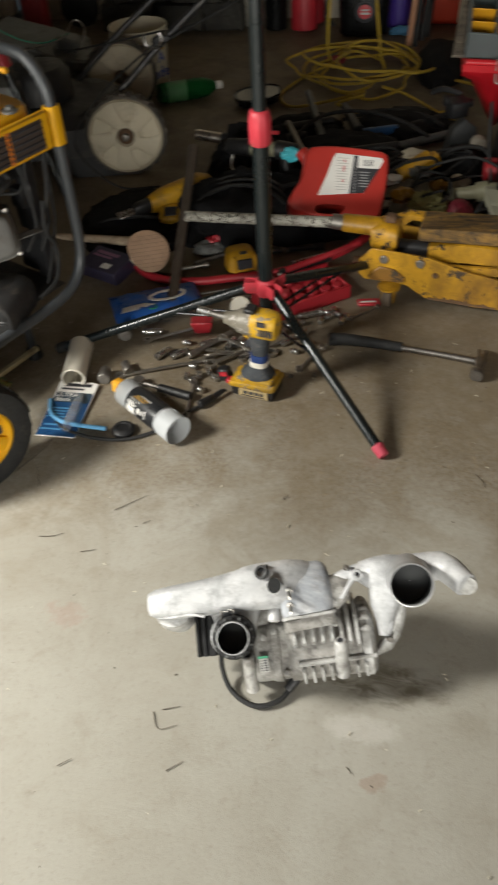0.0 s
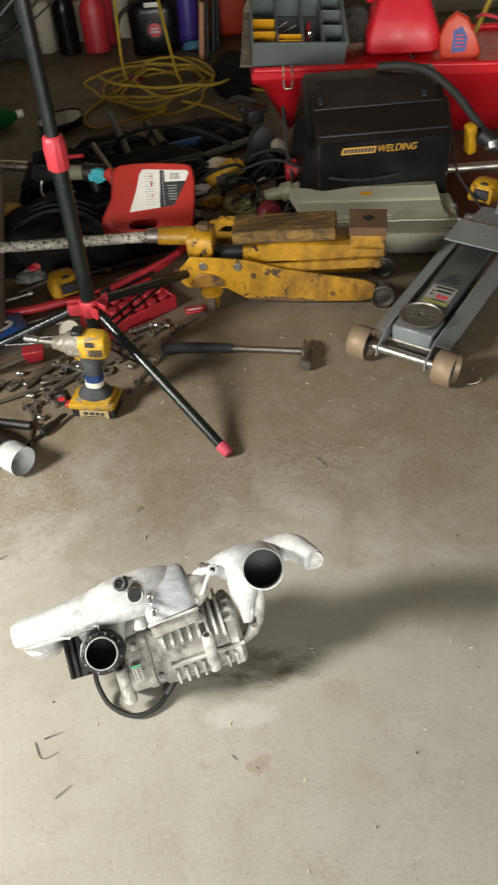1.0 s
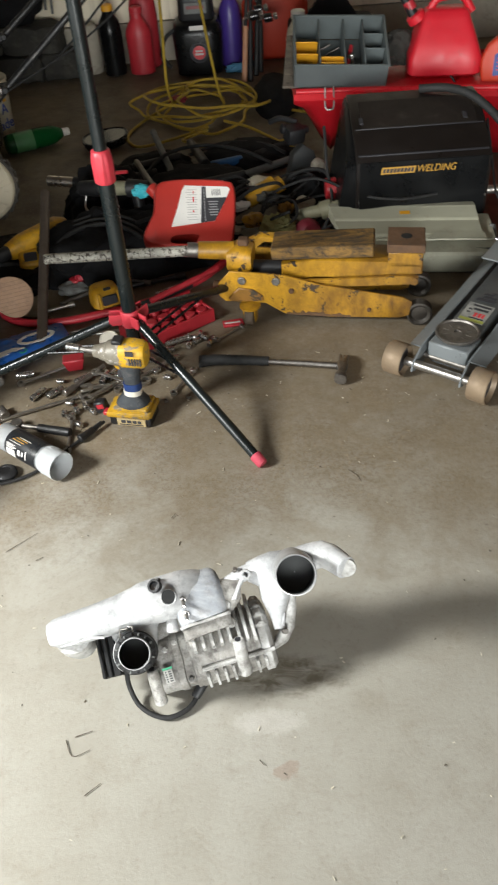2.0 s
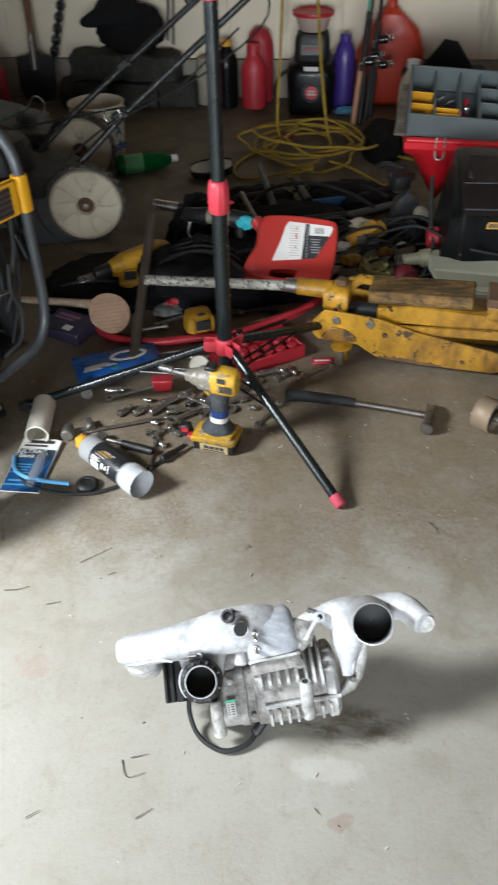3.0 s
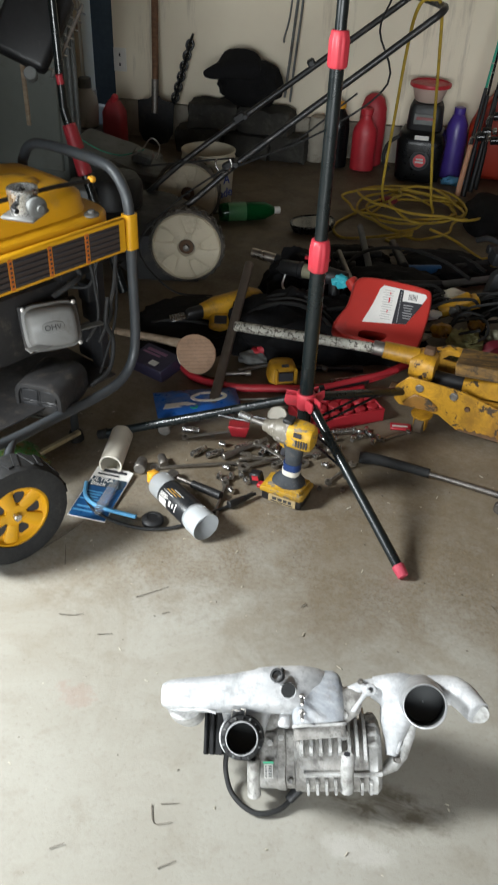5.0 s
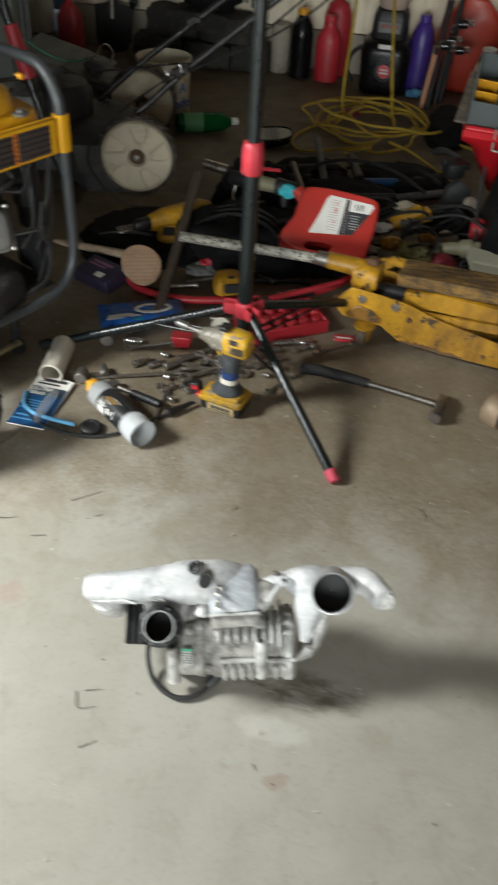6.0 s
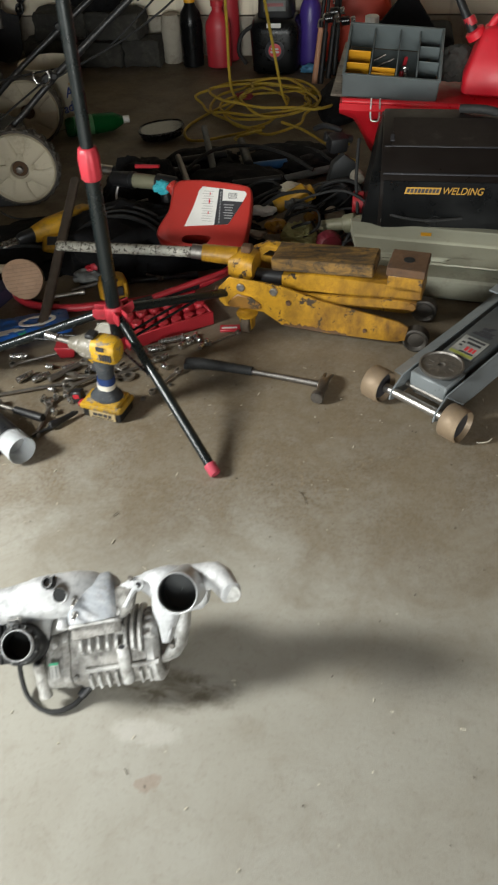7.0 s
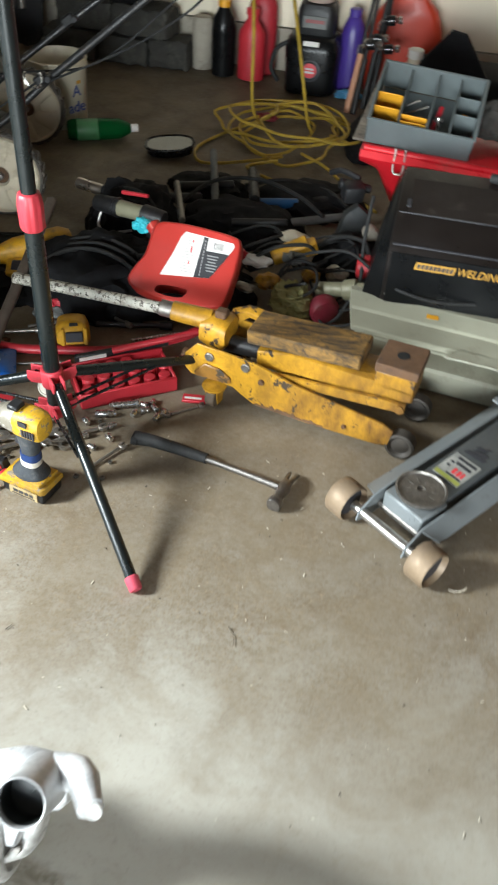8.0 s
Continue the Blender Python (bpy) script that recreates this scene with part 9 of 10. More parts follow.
    o, m = bottle("white_jug", (-1.785, 4.62, 0.12), [(0.05, 0), (0.062, 0.01), (0.066, 0.1), (0.06, 0.15), (0.035, 0.19), (0.03, 0.2)], plain("chalky_jug", (0.5, 0.48, 0.44), 0.5, 0, 0.15, 20, 0.1, 0.3), "chalky white plastic jug with a grey cap", [(0.03, 0.198), (0.036, 0.2), (0.034, 0.245), (0.026, 0.25)], M_greymetal)
    bm = B()
    box(bm, (0.2, 0.16, 0.12), pose(-1.785, 4.62, 0, 0, 0, 6), 0.008)
    single("grey_crate", bm, M_greymetal, (-1.785, 4.62, 0), "dusty grey metal crate under the jug", "crate")
    # scrap metal housing with green wire
    o = thing("scrap_housing", (-1.3, 3.9, 0), "dusty grey cast housing with loose green wires", "scrap")
    bm = B()
    slab(bm, [(-0.24, -0.1), (0.1, -0.12), (0.24, -0.06), (0.2, 0.06), (0.0, 0.12), (-0.24, 0.1)], 0.05, pose(-1.3, 3.92, 0.17, 6, 14, -4), 0.008)
    part("casting", bm, M_greymetal, o)
    bm = B()
    box(bm, (0.36, 0.2, 0.2), pose(-1.34, 3.96, 0, 0, 0, -4), 0.012)
    part("casting_base", bm, M_greymetal, o)
    bm = B()
    box(bm, (0.09, 0.08, 0.05), pose(-1.2, 3.88, 0.2, 6, 14, 10), 0.01)
    part("terminal_box", bm, M_greymetal, o)
    for pts, mt in (([V(-1.52, 3.85, 0.3), V(-1.38, 3.82, 0.25), V(-1.28, 3.84, 0.23), V(-1.18, 3.86, 0.26)], M_greenrod), ([V(-1.42, 3.8, 0.2), V(-1.3, 3.78, 0.23), V(-1.2, 3.84, 0.25), V(-1.16, 3.9, 0.3), V(-1.12, 3.9, 0.27), V(-1.13, 3.88, 0.22)], M_steel)):
        bm = B()
        hose(bm, pts, 0.003, 7, 5)
        part("wire", bm, mt, o)
    # folded stand with red joints behind the generator
    o = thing("folded_stand", (-1.1, 2.98, 0), "folded black work-light stand with red joints", "tripod")
    a, b = V(-0.945, 2.97, 0.0), V(-1.15, 3.03, 0.62)
    bm = B()
    rod(bm, a, b, 0.0165, 0.0165, 18, 0.001)
    part("pole", bm, M_pole, o)
    for k0, k1 in ((0.66, 0.78), (0.79, 0.92)):
        p = a.lerp(b, k0)
        q = a.lerp(b, k1)
        bm = B()
        rod(bm, p, q, 0.027, 0.024, 22, 0.003)
        part("collar", bm, M_pink, o)
    bm = B()
    rod(bm, b, V(-1.17, 3.06, 0.95), 0.014, 0.014, 14)
    part("upper_pole", bm, M_pole, o)
    bm = B()
    rod(bm, V(-1.142, 3.01, 0.7), V(-1.146, 3.01, 0.73), 0.012, 0.012, 10)
    part("pink_knob", bm, M_pink, o)
    # lamp head on the stand, with a grille
    lm = axes((-1.27, 3.1, 0.86), (0.85, 0.1, -0.35), (0.35, -0.75, 0.4))
    o = thing("work_light", (-1.27, 3.1, 0.75), "black work light head with a wire grille", "work light")
    bm = B()
    box(bm, (0.2, 0.26, 0.08), lm @ pose(0, 0, -0.04), 0.02, 3)
    part("housing", bm, M_black, o)
    for i in range(8):
        bm = B()
        rod(bm, lm @ V(0.11, -0.11 + 0.03 * i, 0.02), lm @ V(0.14, -0.1 + 0.03 * i, -0.02), 0.003, 0.003, 6)
        part("fin", bm, M_steel, o)
    bm = B()
    rod(bm, lm @ V(0.125, -0.13, 0.0), lm @ V(0.125, 0.13, 0.0), 0.006, 0.006, 8)
    part("grille_bar", bm, M_steel, o)
    bm = B()
    rod(bm, lm @ V(0.06, -0.15, 0.02), lm @ V(0.06, -0.15, -0.02), 0.022, 0.022, 16, 0.003)
    part("pivot", bm, M_greymetal, o)
    # cabinet at the doorway and steel channel beside it
    o = thing("metal_cabinet", (-1.88, 4.0, 0), "dull green-grey metal cabinet by the doorway", "cabinet")
    bm = B()
    box(bm, (0.6, 0.16, 1.7), pose(-1.88, 4.0, 0), 0.01, 2)
    part("cabinet_body", bm, M_cab, o)
    bm = B()
    box(bm, (0.56, 0.02, 0.8), pose(-1.88, 3.913, 0.1), 0.006)
    part("drawer_front", bm, M_cab, o)
    bm = B()
    box(bm, (0.02, 0.014, 0.3), pose(-1.75, 3.9, 0.3), 0.003)
    part("handle", bm, M_stick, o)
    for x in (-1.57, -1.545):
        bm = B()
        rod(bm, V(x, 3.98, 0), V(x + 0.0, 4.02, 2.2), 0.011, 0.011, 12)
        single("steel_conduit", bm, M_greymetal, (x, 3.98, 0), "grey steel conduit standing by the cabinet", "pipe")
    # cables pinned on the wall
    for pts, r_ in (([V(-0.72, 4.96, 1.3), V(-0.72, 4.95, 0.9), V(-0.74, 4.94, 0.6), V(-0.76, 4.9, 0.3)], 0.007), ([V(-0.69, 4.96, 1.3), V(-0.7, 4.95, 0.8), V(-0.72, 4.93, 0.5), V(-0.73, 4.9, 0.28)], 0.006), ([V(-0.75, 4.96, 1.3), V(-0.76, 4.955, 0.75), V(-0.79, 4.95, 0.58), V(-0.785, 4.95, 0.56)], 0.0045)):
        bm = B()
        hose(bm, pts, r_, 8, 4)
        single("wall_cable", bm, M_greymetal, pts[0], "grey cable hanging down the wall", "cable", "cables on the wall")


build_wall_side()


# ---- extension cord coil, mirror, rods ----
def build_cord():
    r = random.Random(17)
    pts = []
    c = V(0.03, 4.14, 0.012)
    for i in range(96):
        t = i * 0.42
        k = 0.5 + 0.5 * math.sin(i * 0.113 + 0.4)
        rx, ry = 0.13 + 0.15 * k + r.uniform(-0.03, 0.03), 0.12 + 0.16 * (1 - abs(k - 0.4)) + r.uniform(-0.03, 0.03)
        ox, oy = 0.05 * math.sin(i * 0.061), 0.05 * math.cos(i * 0.083 + 1)
        pts.append(c + V(ox + rx * math.cos(t), oy + ry * math.sin(t), 0.01 + 0.075 * abs(math.sin(i * 0.137)) * (0.5 + 0.5 * math.sin(t * 0.5))))
    o = thing("power_cord_coil", (0.05, 4.1, 0), "tangled coil of dirty yellow extension cord on the floor", "extension cord")
    bm = B()
    hose(bm, pts, 0.0062, 7, 3)
    part("coil", bm, M_cord, o)
    for p in ([V(-0.12, 4.2, 0.03), V(-0.24, 4.06, 0.01), V(-0.3, 3.9, 0.008), V(-0.27, 3.78, 0.008), V(-0.2, 3.76, 0.01), V(-0.05, 3.82, 0.02), V(0.05, 3.87, 0.03)], [V(0.0, 3.72, 0.01), V(0.12, 3.66, 0.012), V(0.3, 3.66, 0.02), V(0.42, 3.7, 0.03)], [V(0.12, 3.9, 0.04), V(0.22, 3.84, 0.03), V(0.32, 3.72, 0.02), V(0.4, 3.6, 0.02), V(0.46, 3.52, 0.03)], [V(0.2, 4.1, 0.05), V(0.35, 4.05, 0.03), V(0.5, 3.98, 0.02), V(0.6, 3.9, 0.02)], [V(0.05, 3.78, 0.05), V(-0.05, 3.72, 0.04), V(-0.02, 3.66, 0.05)]):
        bm = B()
        hose(bm, p, 0.0062, 8, 5)
        part("loose_run", bm, M_cord, o)
    # loop hung over the mower handle
    bm = B()
    hose(bm, [V(-0.1, 4.15, 0.03), V(-0.12, 4.05, 0.15), V(-0.1, 3.92, 0.45), V(-0.07, 3.7, 0.8), V(-0.04, 3.55, 0.94), V(0.0, 3.52, 0.965), V(0.035, 3.55, 0.94), V(0.05, 3.7, 0.75), V(0.07, 3.95, 0.4), V(0.1, 4.08, 0.12), V(0.12, 4.12, 0.04)], 0.0062, 8, 6)
    part("hung_loop", bm, M_cord, o)
    # oval mirror
    o = thing("car_mirror", (-0.39, 3.8, 0), "black oval car door mirror lying face up", "mirror")
    m = pose(-0.385, 3.8, 0.037, 10, -5, 12)
    bm = B()
    loft(bm, [((0, 0, z), V(a, 0, 0), V(0, b, 0), 0.8) for z, a, b in ((-0.035, 0.05, 0.03), (-0.02, 0.09, 0.052), (0.01, 0.1, 0.06), (0.014, 0.097, 0.057), (0.01, 0.09, 0.05))], m, 30)
    part("shell", bm, M_blackgloss, o)
    bm = B()
    loft(bm, [((0, 0, z), V(0.088, 0, 0), V(0, 0.048, 0), 0.8) for z in (0.009, 0.011)], m, 30)
    part("glass", bm, M_mirror, o)
    # fishing rods
    for i, (a, b, mt) in enumerate(((V(0.215, 4.42, 0.0), V(0.36, 4.95, 1.5), M_greenrod), (V(0.245, 4.42, 0.0), V(0.34, 4.95, 1.4), M_blackgloss), (V(0.275, 4.5, 0.0), V(0.4, 4.96, 1.45), M_blackgloss), (V(0.3, 4.56, 0.0), V(0.37, 4.96, 1.3), M_blackgloss))):
        o = thing("fishing_rod", a, ("green" if i == 0 else "black") + " fishing rod with a reel leaning on the wall", "fishing rod", "fishing rods")
        bm = B()
        rod(bm, a + (b - a) * 0.02, a.lerp(b, 0.17), 0.0135, 0.0125, 14, 0.003)
        part("butt_grip", bm, M_copper if i == 0 else M_black, o)
        bm = B()
        rod(bm, a.lerp(b, 0.16), a.lerp(b, 0.33), 0.009, 0.0085, 12)
        part("reel_seat", bm, M_black, o)
        bm = B()
        rod(bm, a.lerp(b, 0.3), b, 0.0065, 0.0025, 10)
        part("blank", bm, mt, o)
        p = a.lerp(b, 0.2 + 0.03 * (i % 3)) + V(0.035, -0.045, 0.0)
        bm = B()
        rod(bm, p + V(-0.02, 0, 0), p + V(0.02, 0.0, 0.005), 0.02, 0.02, 20, 0.004)
        rod(bm, p + V(0, 0.05, 0), p, 0.006, 0.006, 8)
        reel = part("reel", bm, M_blackgloss, o)
        bm = B()
        rod(bm, p + V(0.025, 0, 0.005), p + V(0.045, 0, 0.01), 0.014, 0.016, 18, 0.002)
        part("spool", bm, M_chrome, reel)
        bm = B()
        hose(bm, [p + V(-0.02, 0, 0), p + V(-0.045, -0.01, -0.005), p + V(-0.05, -0.03, -0.03)], 0.004, 8, 3)
        part("crank", bm, M_chrome, reel)
        for k in (0.4, 0.5, 0.62):
            q = a.lerp(b, k)
            bm = B()
            hose(bm, [q + V(0.0, -0.006, 0), q + V(0.008, -0.02, 0), q + V(0, -0.028, 0), q + V(-0.008, -0.02, 0), q + V(0.0, -0.006, 0)], 0.0014, 6, 3)
            part("line_guide", bm, M_steel, o)
    bm = B()
    heap(bm, (0.19, 4.7, 0.015), (0.05, 0.025, 0.02), 0.4, 2.2, 51, 3, 0.7)
    single("blue_glove", bm, M_ltblue, (0.19, 4.7, 0), "crumpled light blue glove on the floor", "glove")
    bm = B()
    heap(bm, (-0.1, 4.28, 0.02), (0.04, 0.02, 0.016), 0.3, 2.2, 53, 3, 0.8)
    single("red_plug", bm, plain("maroon_rubber", (0.22, 0.02, 0.03), 0.6), (-0.1, 4.28, 0), "dark red plug end on the floor", "plug")
    # low black mound behind the sled
    bm = B()
    heap(bm, (0.36, 4.2, 0.03), (0.1, 0.22, 0.07), 0.12, 1.2, 57, 4, 0.5)
    single("black_mound", bm, M_cloth, (0.36, 4.2, 0), "soft black mound on the floor", "bag")


build_cord()


# ---- dark tools between cord and jug ----
def build_dark_tools():
    spec = (
        ("pry_bar", V(-0.08, 3.36, 0.05), V(-0.16, 3.62, 0.12), 0.014, M_greymetal, "grey flat pry bar in the dark heap"),
        ("steel_tube", V(-0.12, 3.1, 0.1), V(-0.2, 3.3, 0.13), 0.012, M_dull, "short grey steel tube in the heap"),
        ("rubber_handle", V(0.05, 3.4, 0.06), V(-0.02, 3.66, 0.05), 0.019, M_black, "black rubber tool handle"),
        ("steel_tube", V(0.2, 3.3, 0.05), V(0.42, 3.42, 0.06), 0.015, M_greymetal, "dusty grey tube in the heap"),
        ("rubber_handle", V(-0.24, 3.46, 0.04), V(-0.05, 3.5, 0.06), 0.017, M_black, "black tool handle on the floor"),
        ("blue_tool_handle", V(0.06, 3.43, 0.035), V(0.19, 3.47, 0.04), 0.021, plain("navy_handle", (0.015, 0.09, 0.24), 0.45), "blue plastic tool handle"),
        ("rubber_handle", V(0.24, 3.5, 0.04), V(0.4, 3.6, 0.05), 0.016, M_rubber, "black rubber hose end"),
        ("steel_tube", V(0.02, 3.2, 0.07), V(0.2, 3.22, 0.09), 0.014, M_black, "black pipe across the heap"),
        ("rubber_handle", V(-0.32, 3.35, 0.03), V(-0.14, 3.4, 0.04), 0.02, M_black, "black tool handle on the floor"),
    )
    for name, a, b, r, mt, lab in spec:
        bm = B()
        rod(bm, a, b, r, r * 0.85, 14, 0.003)
        single(name, bm, mt, a.lerp(b, 0.5) - V(0, 0, 0.03), lab, "tool", "dark tools in the heap")
    for at, size, seed in (((0.02, 3.3, 0.0), (0.2, 0.13, 0.075), 61), ((0.22, 3.56, 0.0), (0.18, 0.12, 0.06), 67), ((-0.16, 3.55, 0.0), (0.13, 0.1, 0.05), 71), ((0.42, 3.15, 0.0), (0.1, 0.12, 0.1), 73)):
        bm = B()
        heap(bm, at, size, 0.2, 1.8, seed, 4, 0.02)
        single("black_cloth", bm, M_cloth, at, "crumpled dark cloth between the tools", "cloth", "dark cloths in the heap")
    # black clamp head
    o = thing("clamp_head", (0.4, 3.32, 0), "black cast clamp head with a grey lower body", "clamp")
    bm = B()
    slab(bm, [(-0.06, 0.0), (0.07, 0.0), (0.05, 0.1), (0.01, 0.13), (-0.03, 0.1)], 0.06, pose(0.4, 3.3, 0.02, 78, 0, 14), 0.008, 2)
    part("body", bm, plain("dusty_black_casting", (0.04, 0.043, 0.044), 0.6, 0.2, 0.3, 30, 0.2, 0.3), o)
    bm = B()
    box(bm, (0.07, 0.06, 0.06), pose(0.385, 3.33, 0.15, 10, 0, 24), 0.012, 2)
    rod(bm, V(0.34, 3.33, 0.2), V(0.44, 3.36, 0.18), 0.018, 0.014, 14, 0.003)
    part("jaw", bm, M_black, o)
    bm = B()
    hose(bm, [V(0.3, 3.4, 0.2), V(0.34, 3.38, 0.22), V(0.4, 3.36, 0.21)], 0.01, 8, 4)
    part("arm", bm, M_black, o)
    bm = B()
    lathe(bm, [(0.016, 0), (0.024, 0.006), (0.027, 0.03), (0.02, 0.042), (0.001, 0.044)], axes((0.46, 3.26, 0.09), (0, 0, 1), (0.3, -0.9, 0.3)), 20)
    single("grey_bulb", bm, M_footing, (0.46, 3.26, 0.08), "pale grey round rubber bulb", "bulb")
    # hose loops
    for pts in ([V(-0.2, 3.3, 0.05), V(-0.1, 3.42, 0.1), V(0.05, 3.46, 0.11), V(0.2, 3.4, 0.1), V(0.3, 3.34, 0.07)], [V(-0.02, 3.55, 0.04), V(0.12, 3.6, 0.06), V(0.28, 3.56, 0.06), V(0.36, 3.48, 0.05)], [V(0.26, 3.02, 0.05), V(0.36, 3.1, 0.12), V(0.46, 3.06, 0.15), V(0.5, 2.98, 0.12)]):
        bm = B()
        hose(bm, pts, 0.007, 9, 5)
        single("black_hose", bm, M_rubber, pts[1] - V(0, 0, 0.05), "black rubber hose loop in the heap", "hose", "black hoses in the heap")


build_dark_tools()


# ---- red sled with tray and fuel can ----
def build_sled():
    o = thing("red_sled", (1.2, 3.6, 0), "red plastic boat hull lying on the floor, dirty at its tip", "boat")
    bm = B()
    secs = []
    for x, hw, zt, zk, y0 in ((0.39, 0.17, 0.31, 0.29, 3.52), (0.45, 0.185, 0.312, 0.19, 3.52), (0.5, 0.19, 0.312, 0.1, 3.52), (0.535, 0.19, 0.312, 0.05, 3.52), (0.58, 0.19, 0.312, 0.1, 3.52), (0.64, 0.19, 0.312, 0.16, 3.52), (0.8, 0.2, 0.31, 0.02, 3.5), (1.3, 0.22, 0.3, 0.01, 3.46), (2.1, 0.2, 0.28, 0.01, 3.4)):
        secs.append([V(x, y0 - hw, zt), V(x, y0 - hw - 0.012, zt - 0.018), V(x, y0 - hw, zt - 0.035), V(x, y0 - hw * 0.62, zk + (zt - zk) * 0.35), V(x, y0 - 0.04, zk), V(x, y0 + 0.04, zk), V(x, y0 + hw * 0.62, zk + (zt - zk) * 0.35), V(x, y0 + hw, zt - 0.02), V(x, y0 + hw, zt)])
    rings(bm, secs)
    part("hull", bm, M_hull, o, smooth=50)
    bm = B()
    for s in (-1, 1):
        hose(bm, [V(0.4, 3.52 + s * 0.16, 0.315), V(0.8, 3.5 + s * 0.19, 0.315), V(1.4, 3.45 + s * 0.21, 0.305), V(2.1, 3.4 + s * 0.19, 0.285)], 0.011, 10, 3)
    part("gunwale", bm, M_hull, o)
    bm = B()
    hose(bm, [V(0.5, 3.33, 0.335), V(0.5, 3.32, 0.27), V(0.515, 3.318, 0.26), V(0.53, 3.32, 0.27), V(0.53, 3.33, 0.335)], 0.0035, 8, 4)
    part("wire_hook", bm, M_steel, o)
    bm = B()
    slab(bm, [(-0.17, -0.13), (0.12, -0.13), (0.14, 0.18), (-0.15, 0.17)], 0.01, pose(0.53, 3.53, 0.345, 19, 3, -2), 0.002)
    single("dirty_board", bm, wood("grubby_board", (0.12, 0.1, 0.08), (0.26, 0.22, 0.17), 20, 0.6), (0.53, 3.53, 0.32), "grubby wooden board on the sled", "board")
    # organiser tray
    m = axes((0.565, 3.51, 0.358), (0.998, -0.03, -0.06), (-0.06, -0.2, 1))
    m = m @ pose(0, 0, 0, 9)
    o = thing("organiser_tray", (0.565, 3.5, 0.335), "slate-grey parts tray with yellow bin dividers", "organiser")
    W, D, H = 0.325, 0.27, 0.094
    bm = B()
    box(bm, (W - 0.02, D - 0.02, 0.004), m)
    base = part("tray_floor", bm, M_traygrey, o)

    def wall_at(x, y, w, d, h, name="tray_wall"):
        bm = B()
        box(bm, (w, d, h), m @ pose(x, y, 0.002), 0.0015)
        part(name, bm, M_traygrey, o)

    wall_at(0, -D / 2, W, 0.006, H)
    wall_at(0, D / 2, W, 0.006, H)
    wall_at(-W / 2, 0, 0.006, D - 0.008, H)
    wall_at(W / 2, 0, 0.006, D - 0.008, H)
    for x in (-0.075, 0.015, 0.085):
        wall_at(x, 0, 0.004, D - 0.012, H - 0.008, "divider")
    wall_at(0.123, -0.03, 0.07, 0.004, H - 0.012, "divider")
    wall_at(0.123, 0.05, 0.07, 0.004, H - 0.012, "divider")
    bm = B()
    k = 0.006
    for x0, x1, y0, y1 in ((-W / 2 - k, W / 2 + k, -D / 2 - k, -D / 2), (-W / 2 - k, W / 2 + k, D / 2, D / 2 + k), (-W / 2 - k, -W / 2, -D / 2, D / 2), (W / 2, W / 2 + k, -D / 2, D / 2)):
        box(bm, (x1 - x0, y1 - y0, 0.006), m @ pose((x0 + x1) / 2, (y0 + y1) / 2, H - 0.004), 0.001)
    part("rim", bm, M_traygrey, o)
    for x, y, w in ((-0.12, 0.02, 0.078), (-0.12, -0.045, 0.078), (-0.03, -0.06, 0.08), (-0.03, -0.09, 0.08)):
        bm = B()
        box(bm, (w, 0.004, H - 0.01), m @ pose(x, y, 0.004, 14), 0.001)
        box(bm, (w, 0.035, 0.003), m @ pose(x, y - 0.014, 0.006))
        part("bin_divider", bm, M_yelbin, o, "yellow bin divider")
    bm = B()
    rod(bm, m @ V(0.03, -0.06, 0.025), m @ V(0.045, 0.03, 0.05), 0.009, 0.007, 12, 0.002)
    single("screwdriver", bm, M_redp, m @ V(0.04, 0, 0.02), "red screwdriver handle in the tray", "screwdriver")
    bm = B()
    rod(bm, m @ V(0.05, -0.11, 0.02), m @ V(0.045, -0.03, 0.045), 0.006, 0.006, 10, 0.001)
    rod(bm, m @ V(0.044, -0.035, 0.046), m @ V(0.043, -0.025, 0.048), 0.014, 0.014, 14, 0.002)
    single("steel_punch", bm, M_chrome, m @ V(0.05, -0.07, 0.01), "steel punch in the tray", "tool")
    bm = B()
    box(bm, (0.022, 0.05, 0.02), m @ pose(0.12, 0.0, 0.025, 18), 0.003)
    single("yellow_clip", bm, M_yelbin, m @ V(0.12, 0, 0.02), "yellow plastic clip in the tray", "clip")
    for x, y in ((-0.05, 0.05), (-0.02, 0.03), (-0.045, 0.01), (-0.03, -0.02)):
        bm = B()
        rod(bm, m @ V(x - 0.02, y, 0.012), m @ V(x + 0.022, y + 0.015, 0.03), 0.004, 0.004, 8)
        single("loose_screw", bm, M_dull, m @ V(x, y, 0.01), "loose dark steel bolt in the tray", "bolt", "bolts in the tray")
    bm = B()
    heap(bm, (0.79, 3.55, 0.38), (0.06, 0.05, 0.06), 0.2, 2, 81, 4, 0.8)
    single("grey_rag", bm, M_stone, (0.79, 3.55, 0.33), "grubby grey-brown rag beside the tray", "rag")
    # black triangular cloth corner behind the tray
    bm = B()
    slab(bm, [(-0.16, 0), (0.16, 0), (0.04, 0.16), (-0.02, 0.17)], 0.04, pose(0.62, 4.35, 0.26, 84, 0, 0), 0.012, 2)
    o = single("black_stool", bm, M_cloth, (0.62, 4.35, 0.2), "black padded stool with a pointed corner", "stool")
    bm = B()
    box(bm, (0.4, 0.3, 0.27), pose(0.64, 4.45, 0.0), 0.03, 3)
    single("black_crate", bm, M_cloth, (0.64, 4.45, 0), "black fabric storage crate on the floor", "crate")
    # fuel can
    o = thing("fuel_can", (0.94, 3.5, 0.315), "bright red plastic fuel can with black spout on the sled", "fuel can")
    m = pose(0.945, 3.5, 0.316, 0, 0, -6)
    bm = B()
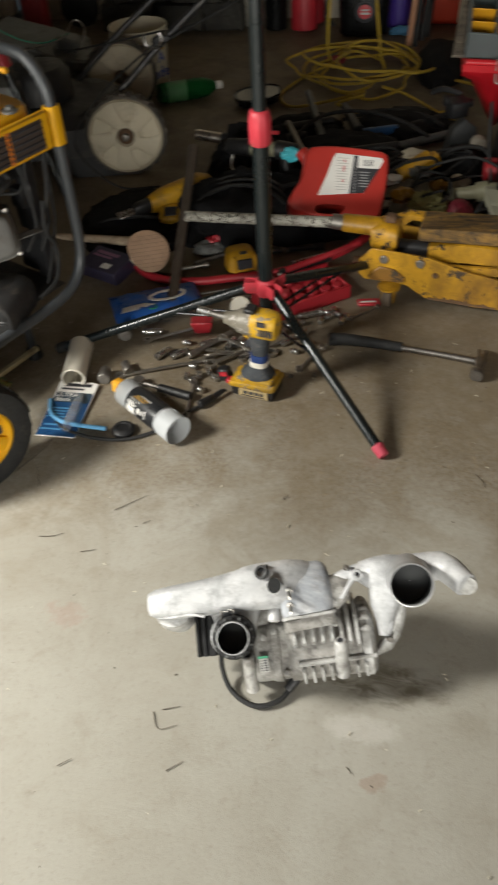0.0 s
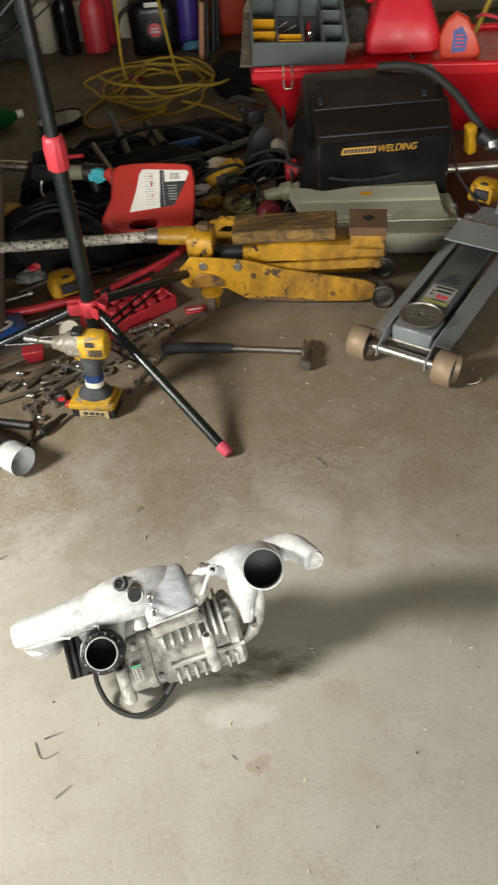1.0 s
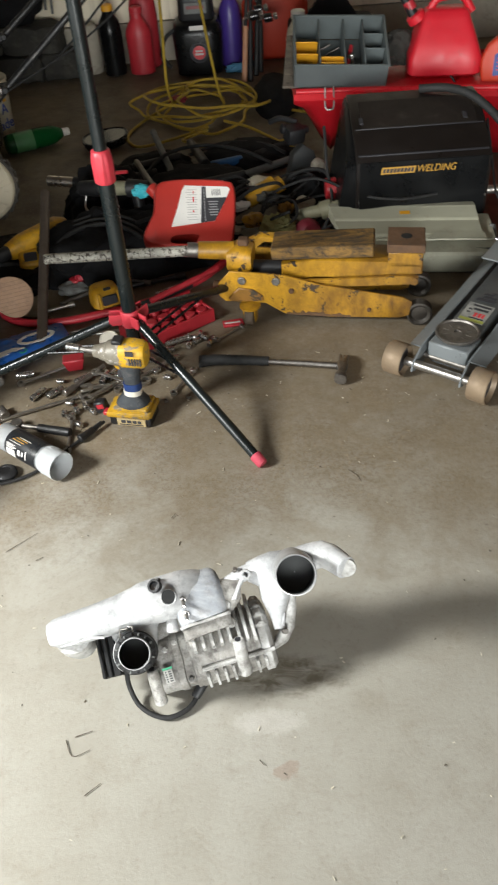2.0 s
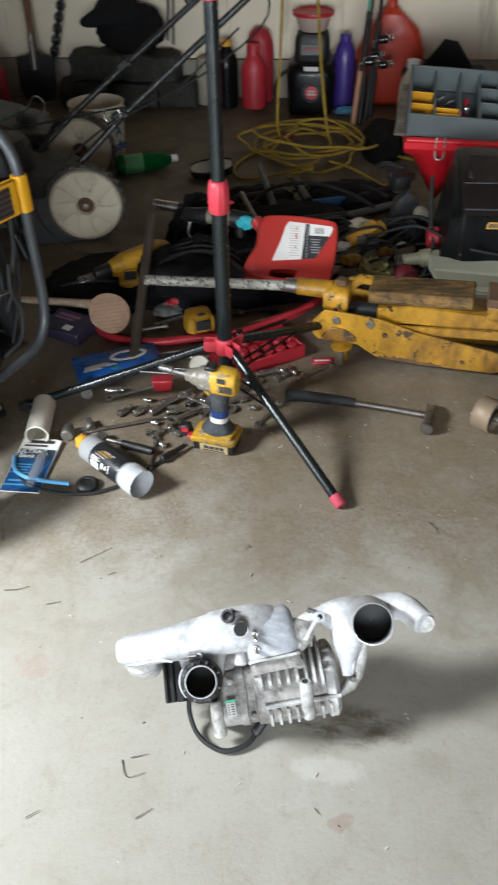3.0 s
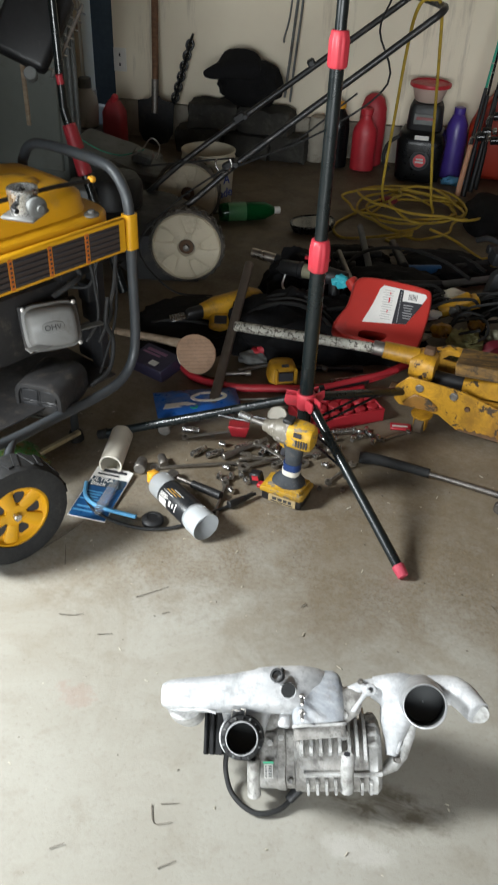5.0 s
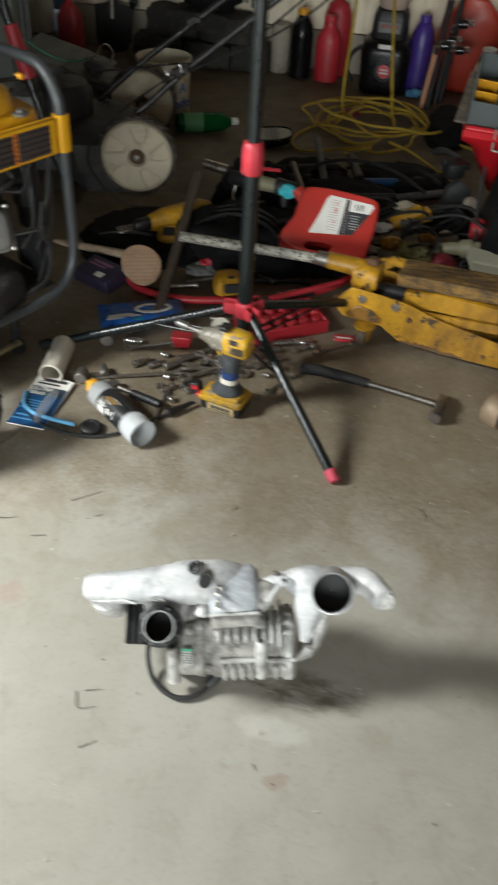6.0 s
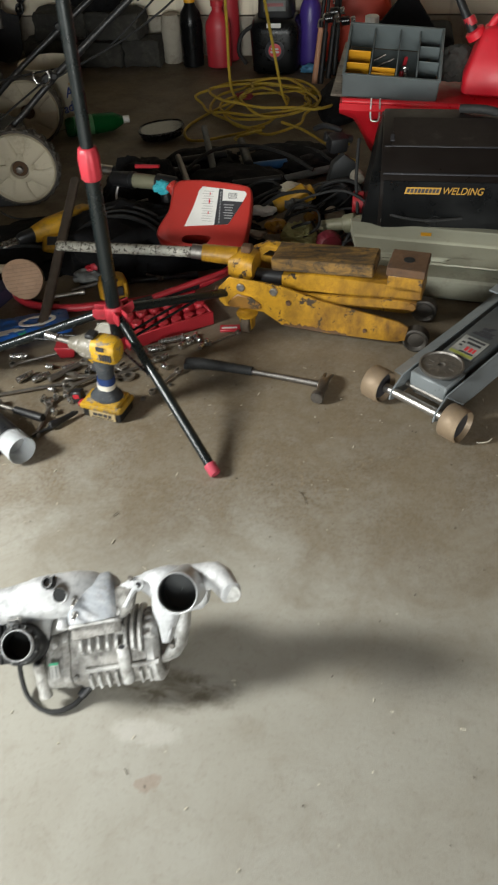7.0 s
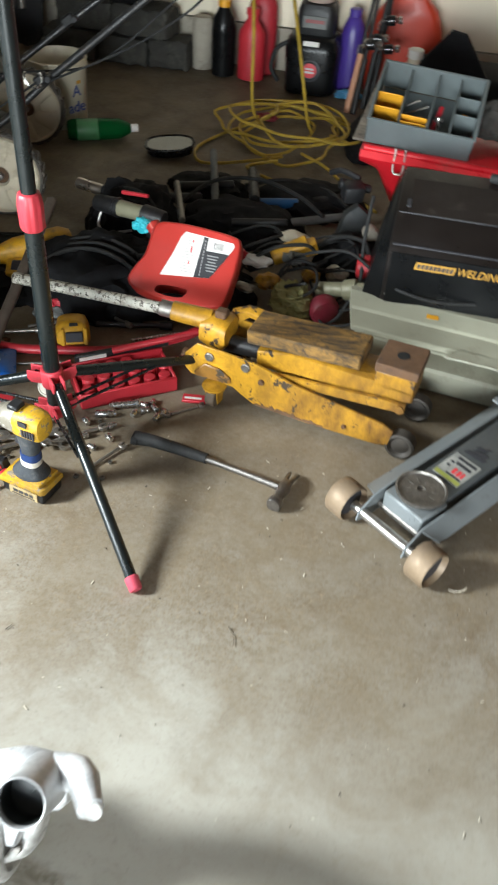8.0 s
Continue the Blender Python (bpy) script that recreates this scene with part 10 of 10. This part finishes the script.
    loft(bm, [((x, 0, z), V(a, 0, 0), V(0, b, 0), 0.27) for x, z, a, b in ((0, 0.0, 0.115, 0.1), (0, 0.012, 0.13, 0.115), (0, 0.06, 0.13, 0.115), (0.0, 0.12, 0.108, 0.09), (0.0, 0.175, 0.085, 0.06), (0.0, 0.2, 0.075, 0.045), (0.0, 0.207, 0.06, 0.032))], m, 40)
    body = part("can_body", bm, M_gas, o)
    bm = B()
    hose(bm, [m @ V(-0.06, 0, 0.195), m @ V(-0.03, 0.0, 0.235), m @ V(0.05, 0, 0.238), m @ V(0.09, 0, 0.19)], 0.014, 12, 4)
    part("handle", bm, M_gas, body)
    bm = B()
    lathe(bm, [(0.03, 0), (0.034, 0.003), (0.034, 0.026), (0.028, 0.03)], m @ pose(-0.095, 0.0, 0.165, 0, -35), 22)
    part("spout_collar", bm, M_gas, body)
    bm = B()
    hose(bm, [m @ V(-0.11, 0, 0.18), m @ V(-0.15, 0.02, 0.24), m @ V(-0.2, 0.05, 0.32)], 0.018, 12, 3, taper=0.012)
    part("spout", bm, M_black, o)
    bm = B()
    hose(bm, [m @ V(-0.12, 0.01, 0.2), m @ V(-0.135, 0.015, 0.225)], 0.0205, 12, 2)
    part("spout_ring", bm, M_redp, o)
    # chalk line reel
    o = thing("chalk_reel", (1.13, 3.38, 0.31), "orange-red chalk line reel with a blue label", "chalk reel")
    m = axes((1.125, 3.4, 0.315), (0.96, -0.2, 0), (0, -0.35, 0.94))
    bm = B()
    slab(bm, [(-0.06, 0.0), (-0.05, -0.03), (0.03, -0.035), (0.07, -0.02), (0.085, 0.0), (0.06, 0.05), (0.03, 0.11), (-0.01, 0.13), (-0.045, 0.1), (-0.065, 0.05)], 0.045, m @ pose(0, 0, 0.0, 62), 0.012, 3)
    part("reel_body", bm, M_orange, o)
    bm = B()
    slab(bm, [(-0.02, 0.0), (0.028, 0.005), (0.032, 0.05), (0.01, 0.085), (-0.018, 0.07)], 0.001, m @ pose(0, 0, 0.0, 62) @ pose(0, 0, 0.0455))
    lab = part("label", bm, M_blueink, o)
    bars("label_print", [(0.006, 0.02 + 0.012 * i, 0.03, 0.004) for i in range(4)], m @ pose(0, 0, 0.0, 62) @ pose(0, 0, 0.0466), M_redink, lab)
    bm = B()
    hose(bm, [V(1.19, 3.4, 0.42), V(1.2, 3.35, 0.44), V(1.28, 3.34, 0.42), V(1.4, 3.36, 0.41)], 0.006, 8, 4)
    single("pink_cord", bm, M_pink, (1.25, 3.36, 0.4), "pink cord beside the reel", "cord")
    bm = B()
    hose(bm, [V(1.2, 3.45, 0.35), V(1.26, 3.5, 0.45), V(1.32, 3.56, 0.58)], 0.008, 8, 4)
    single("yellow_cord_end", bm, M_cord, (1.25, 3.5, 0.33), "stiff yellow cord end beside the reel", "cord")
    # wood scrap and clutter further along the sled
    bm = B()
    box(bm, (0.4, 0.05, 0.06), pose(1.55, 3.4, 0.305, 0, 0, -6), 0.004)
    single("wood_offcut", bm, M_wood, (1.55, 3.4, 0.3), "dark wood offcut on the sled", "wood")


build_sled()


# ---- chips, straw and twigs on the floor ----
def build_litter():
    r = random.Random(23)
    for name, mt, n, lab, big in (("dirt_crumb", M_dirt, 170, "dark crumbs of dirt scattered on the concrete", 0.0019), ("straw_chip", M_straw, 190, "pale straw and wood chips scattered on the concrete", 0.0018)):
        bm = B()
        for i in range(n):
            x, y = r.uniform(-0.9, 1.2), r.uniform(0.75, 2.25)
            if r.random() < 0.15:
                x, y = r.uniform(0.1, 0.8), r.uniform(1.9, 2.25)
            L = big * r.uniform(0.5, 2.2)
            box(bm, (L * r.uniform(1, 3.2) if mt is M_straw else L * 1.2, L * 0.45, L * 0.3), pose(x, y, 0.0, r.uniform(-8, 8), r.uniform(-8, 8), r.uniform(0, 360)), 0.0)
        single(name, bm, mt, (0, 1.5, 0), lab, "debris", kind="stuff")
    twigs = (((-0.36, 1.53), (-0.3, 1.58)), ((-0.5, 1.44), (-0.47, 1.445), (-0.45, 1.455)), ((-0.4, 1.41), (-0.37, 1.42)), ((-0.165, 1.085), (-0.15, 1.055), (-0.12, 1.065)), ((-0.15, 1.09), (-0.12, 1.1)), ((0.17, 1.03), (0.178, 1.02)), ((-0.29, 1.5), (-0.275, 1.51)), ((-0.005, 1.6), (0.003, 1.615)), ((-0.3, 0.97), (-0.28, 0.985)), ((-0.12, 0.985), (-0.095, 1.005)), ((0.4, 1.72), (0.415, 1.7), (0.42, 1.68)), ((-0.62, 1.62), (-0.58, 1.7), (-0.565, 1.76)), ((-0.55, 1.58), (-0.575, 1.64)))
    for t in twigs:
        bm = B()
        hose(bm, [V(x, y, 0.0016) for x, y in t], 0.0009, 5, 4, taper=0.0005)
        single("twig", bm, M_dirt, (t[0][0], t[0][1], 0), "thin dark twig on the concrete", "twig", "twigs on the floor")
    bm = B()
    hose(bm, [V(0.81, 1.93, 0.002), V(0.823, 1.927, 0.004), V(0.838, 1.931, 0.006), V(0.846, 1.94, 0.009)], 0.0013, 7, 4)
    single("grass_stalk", bm, M_straw, (0.82, 1.93, 0), "dry grass stalk beside the roller", "grass")


build_litter()
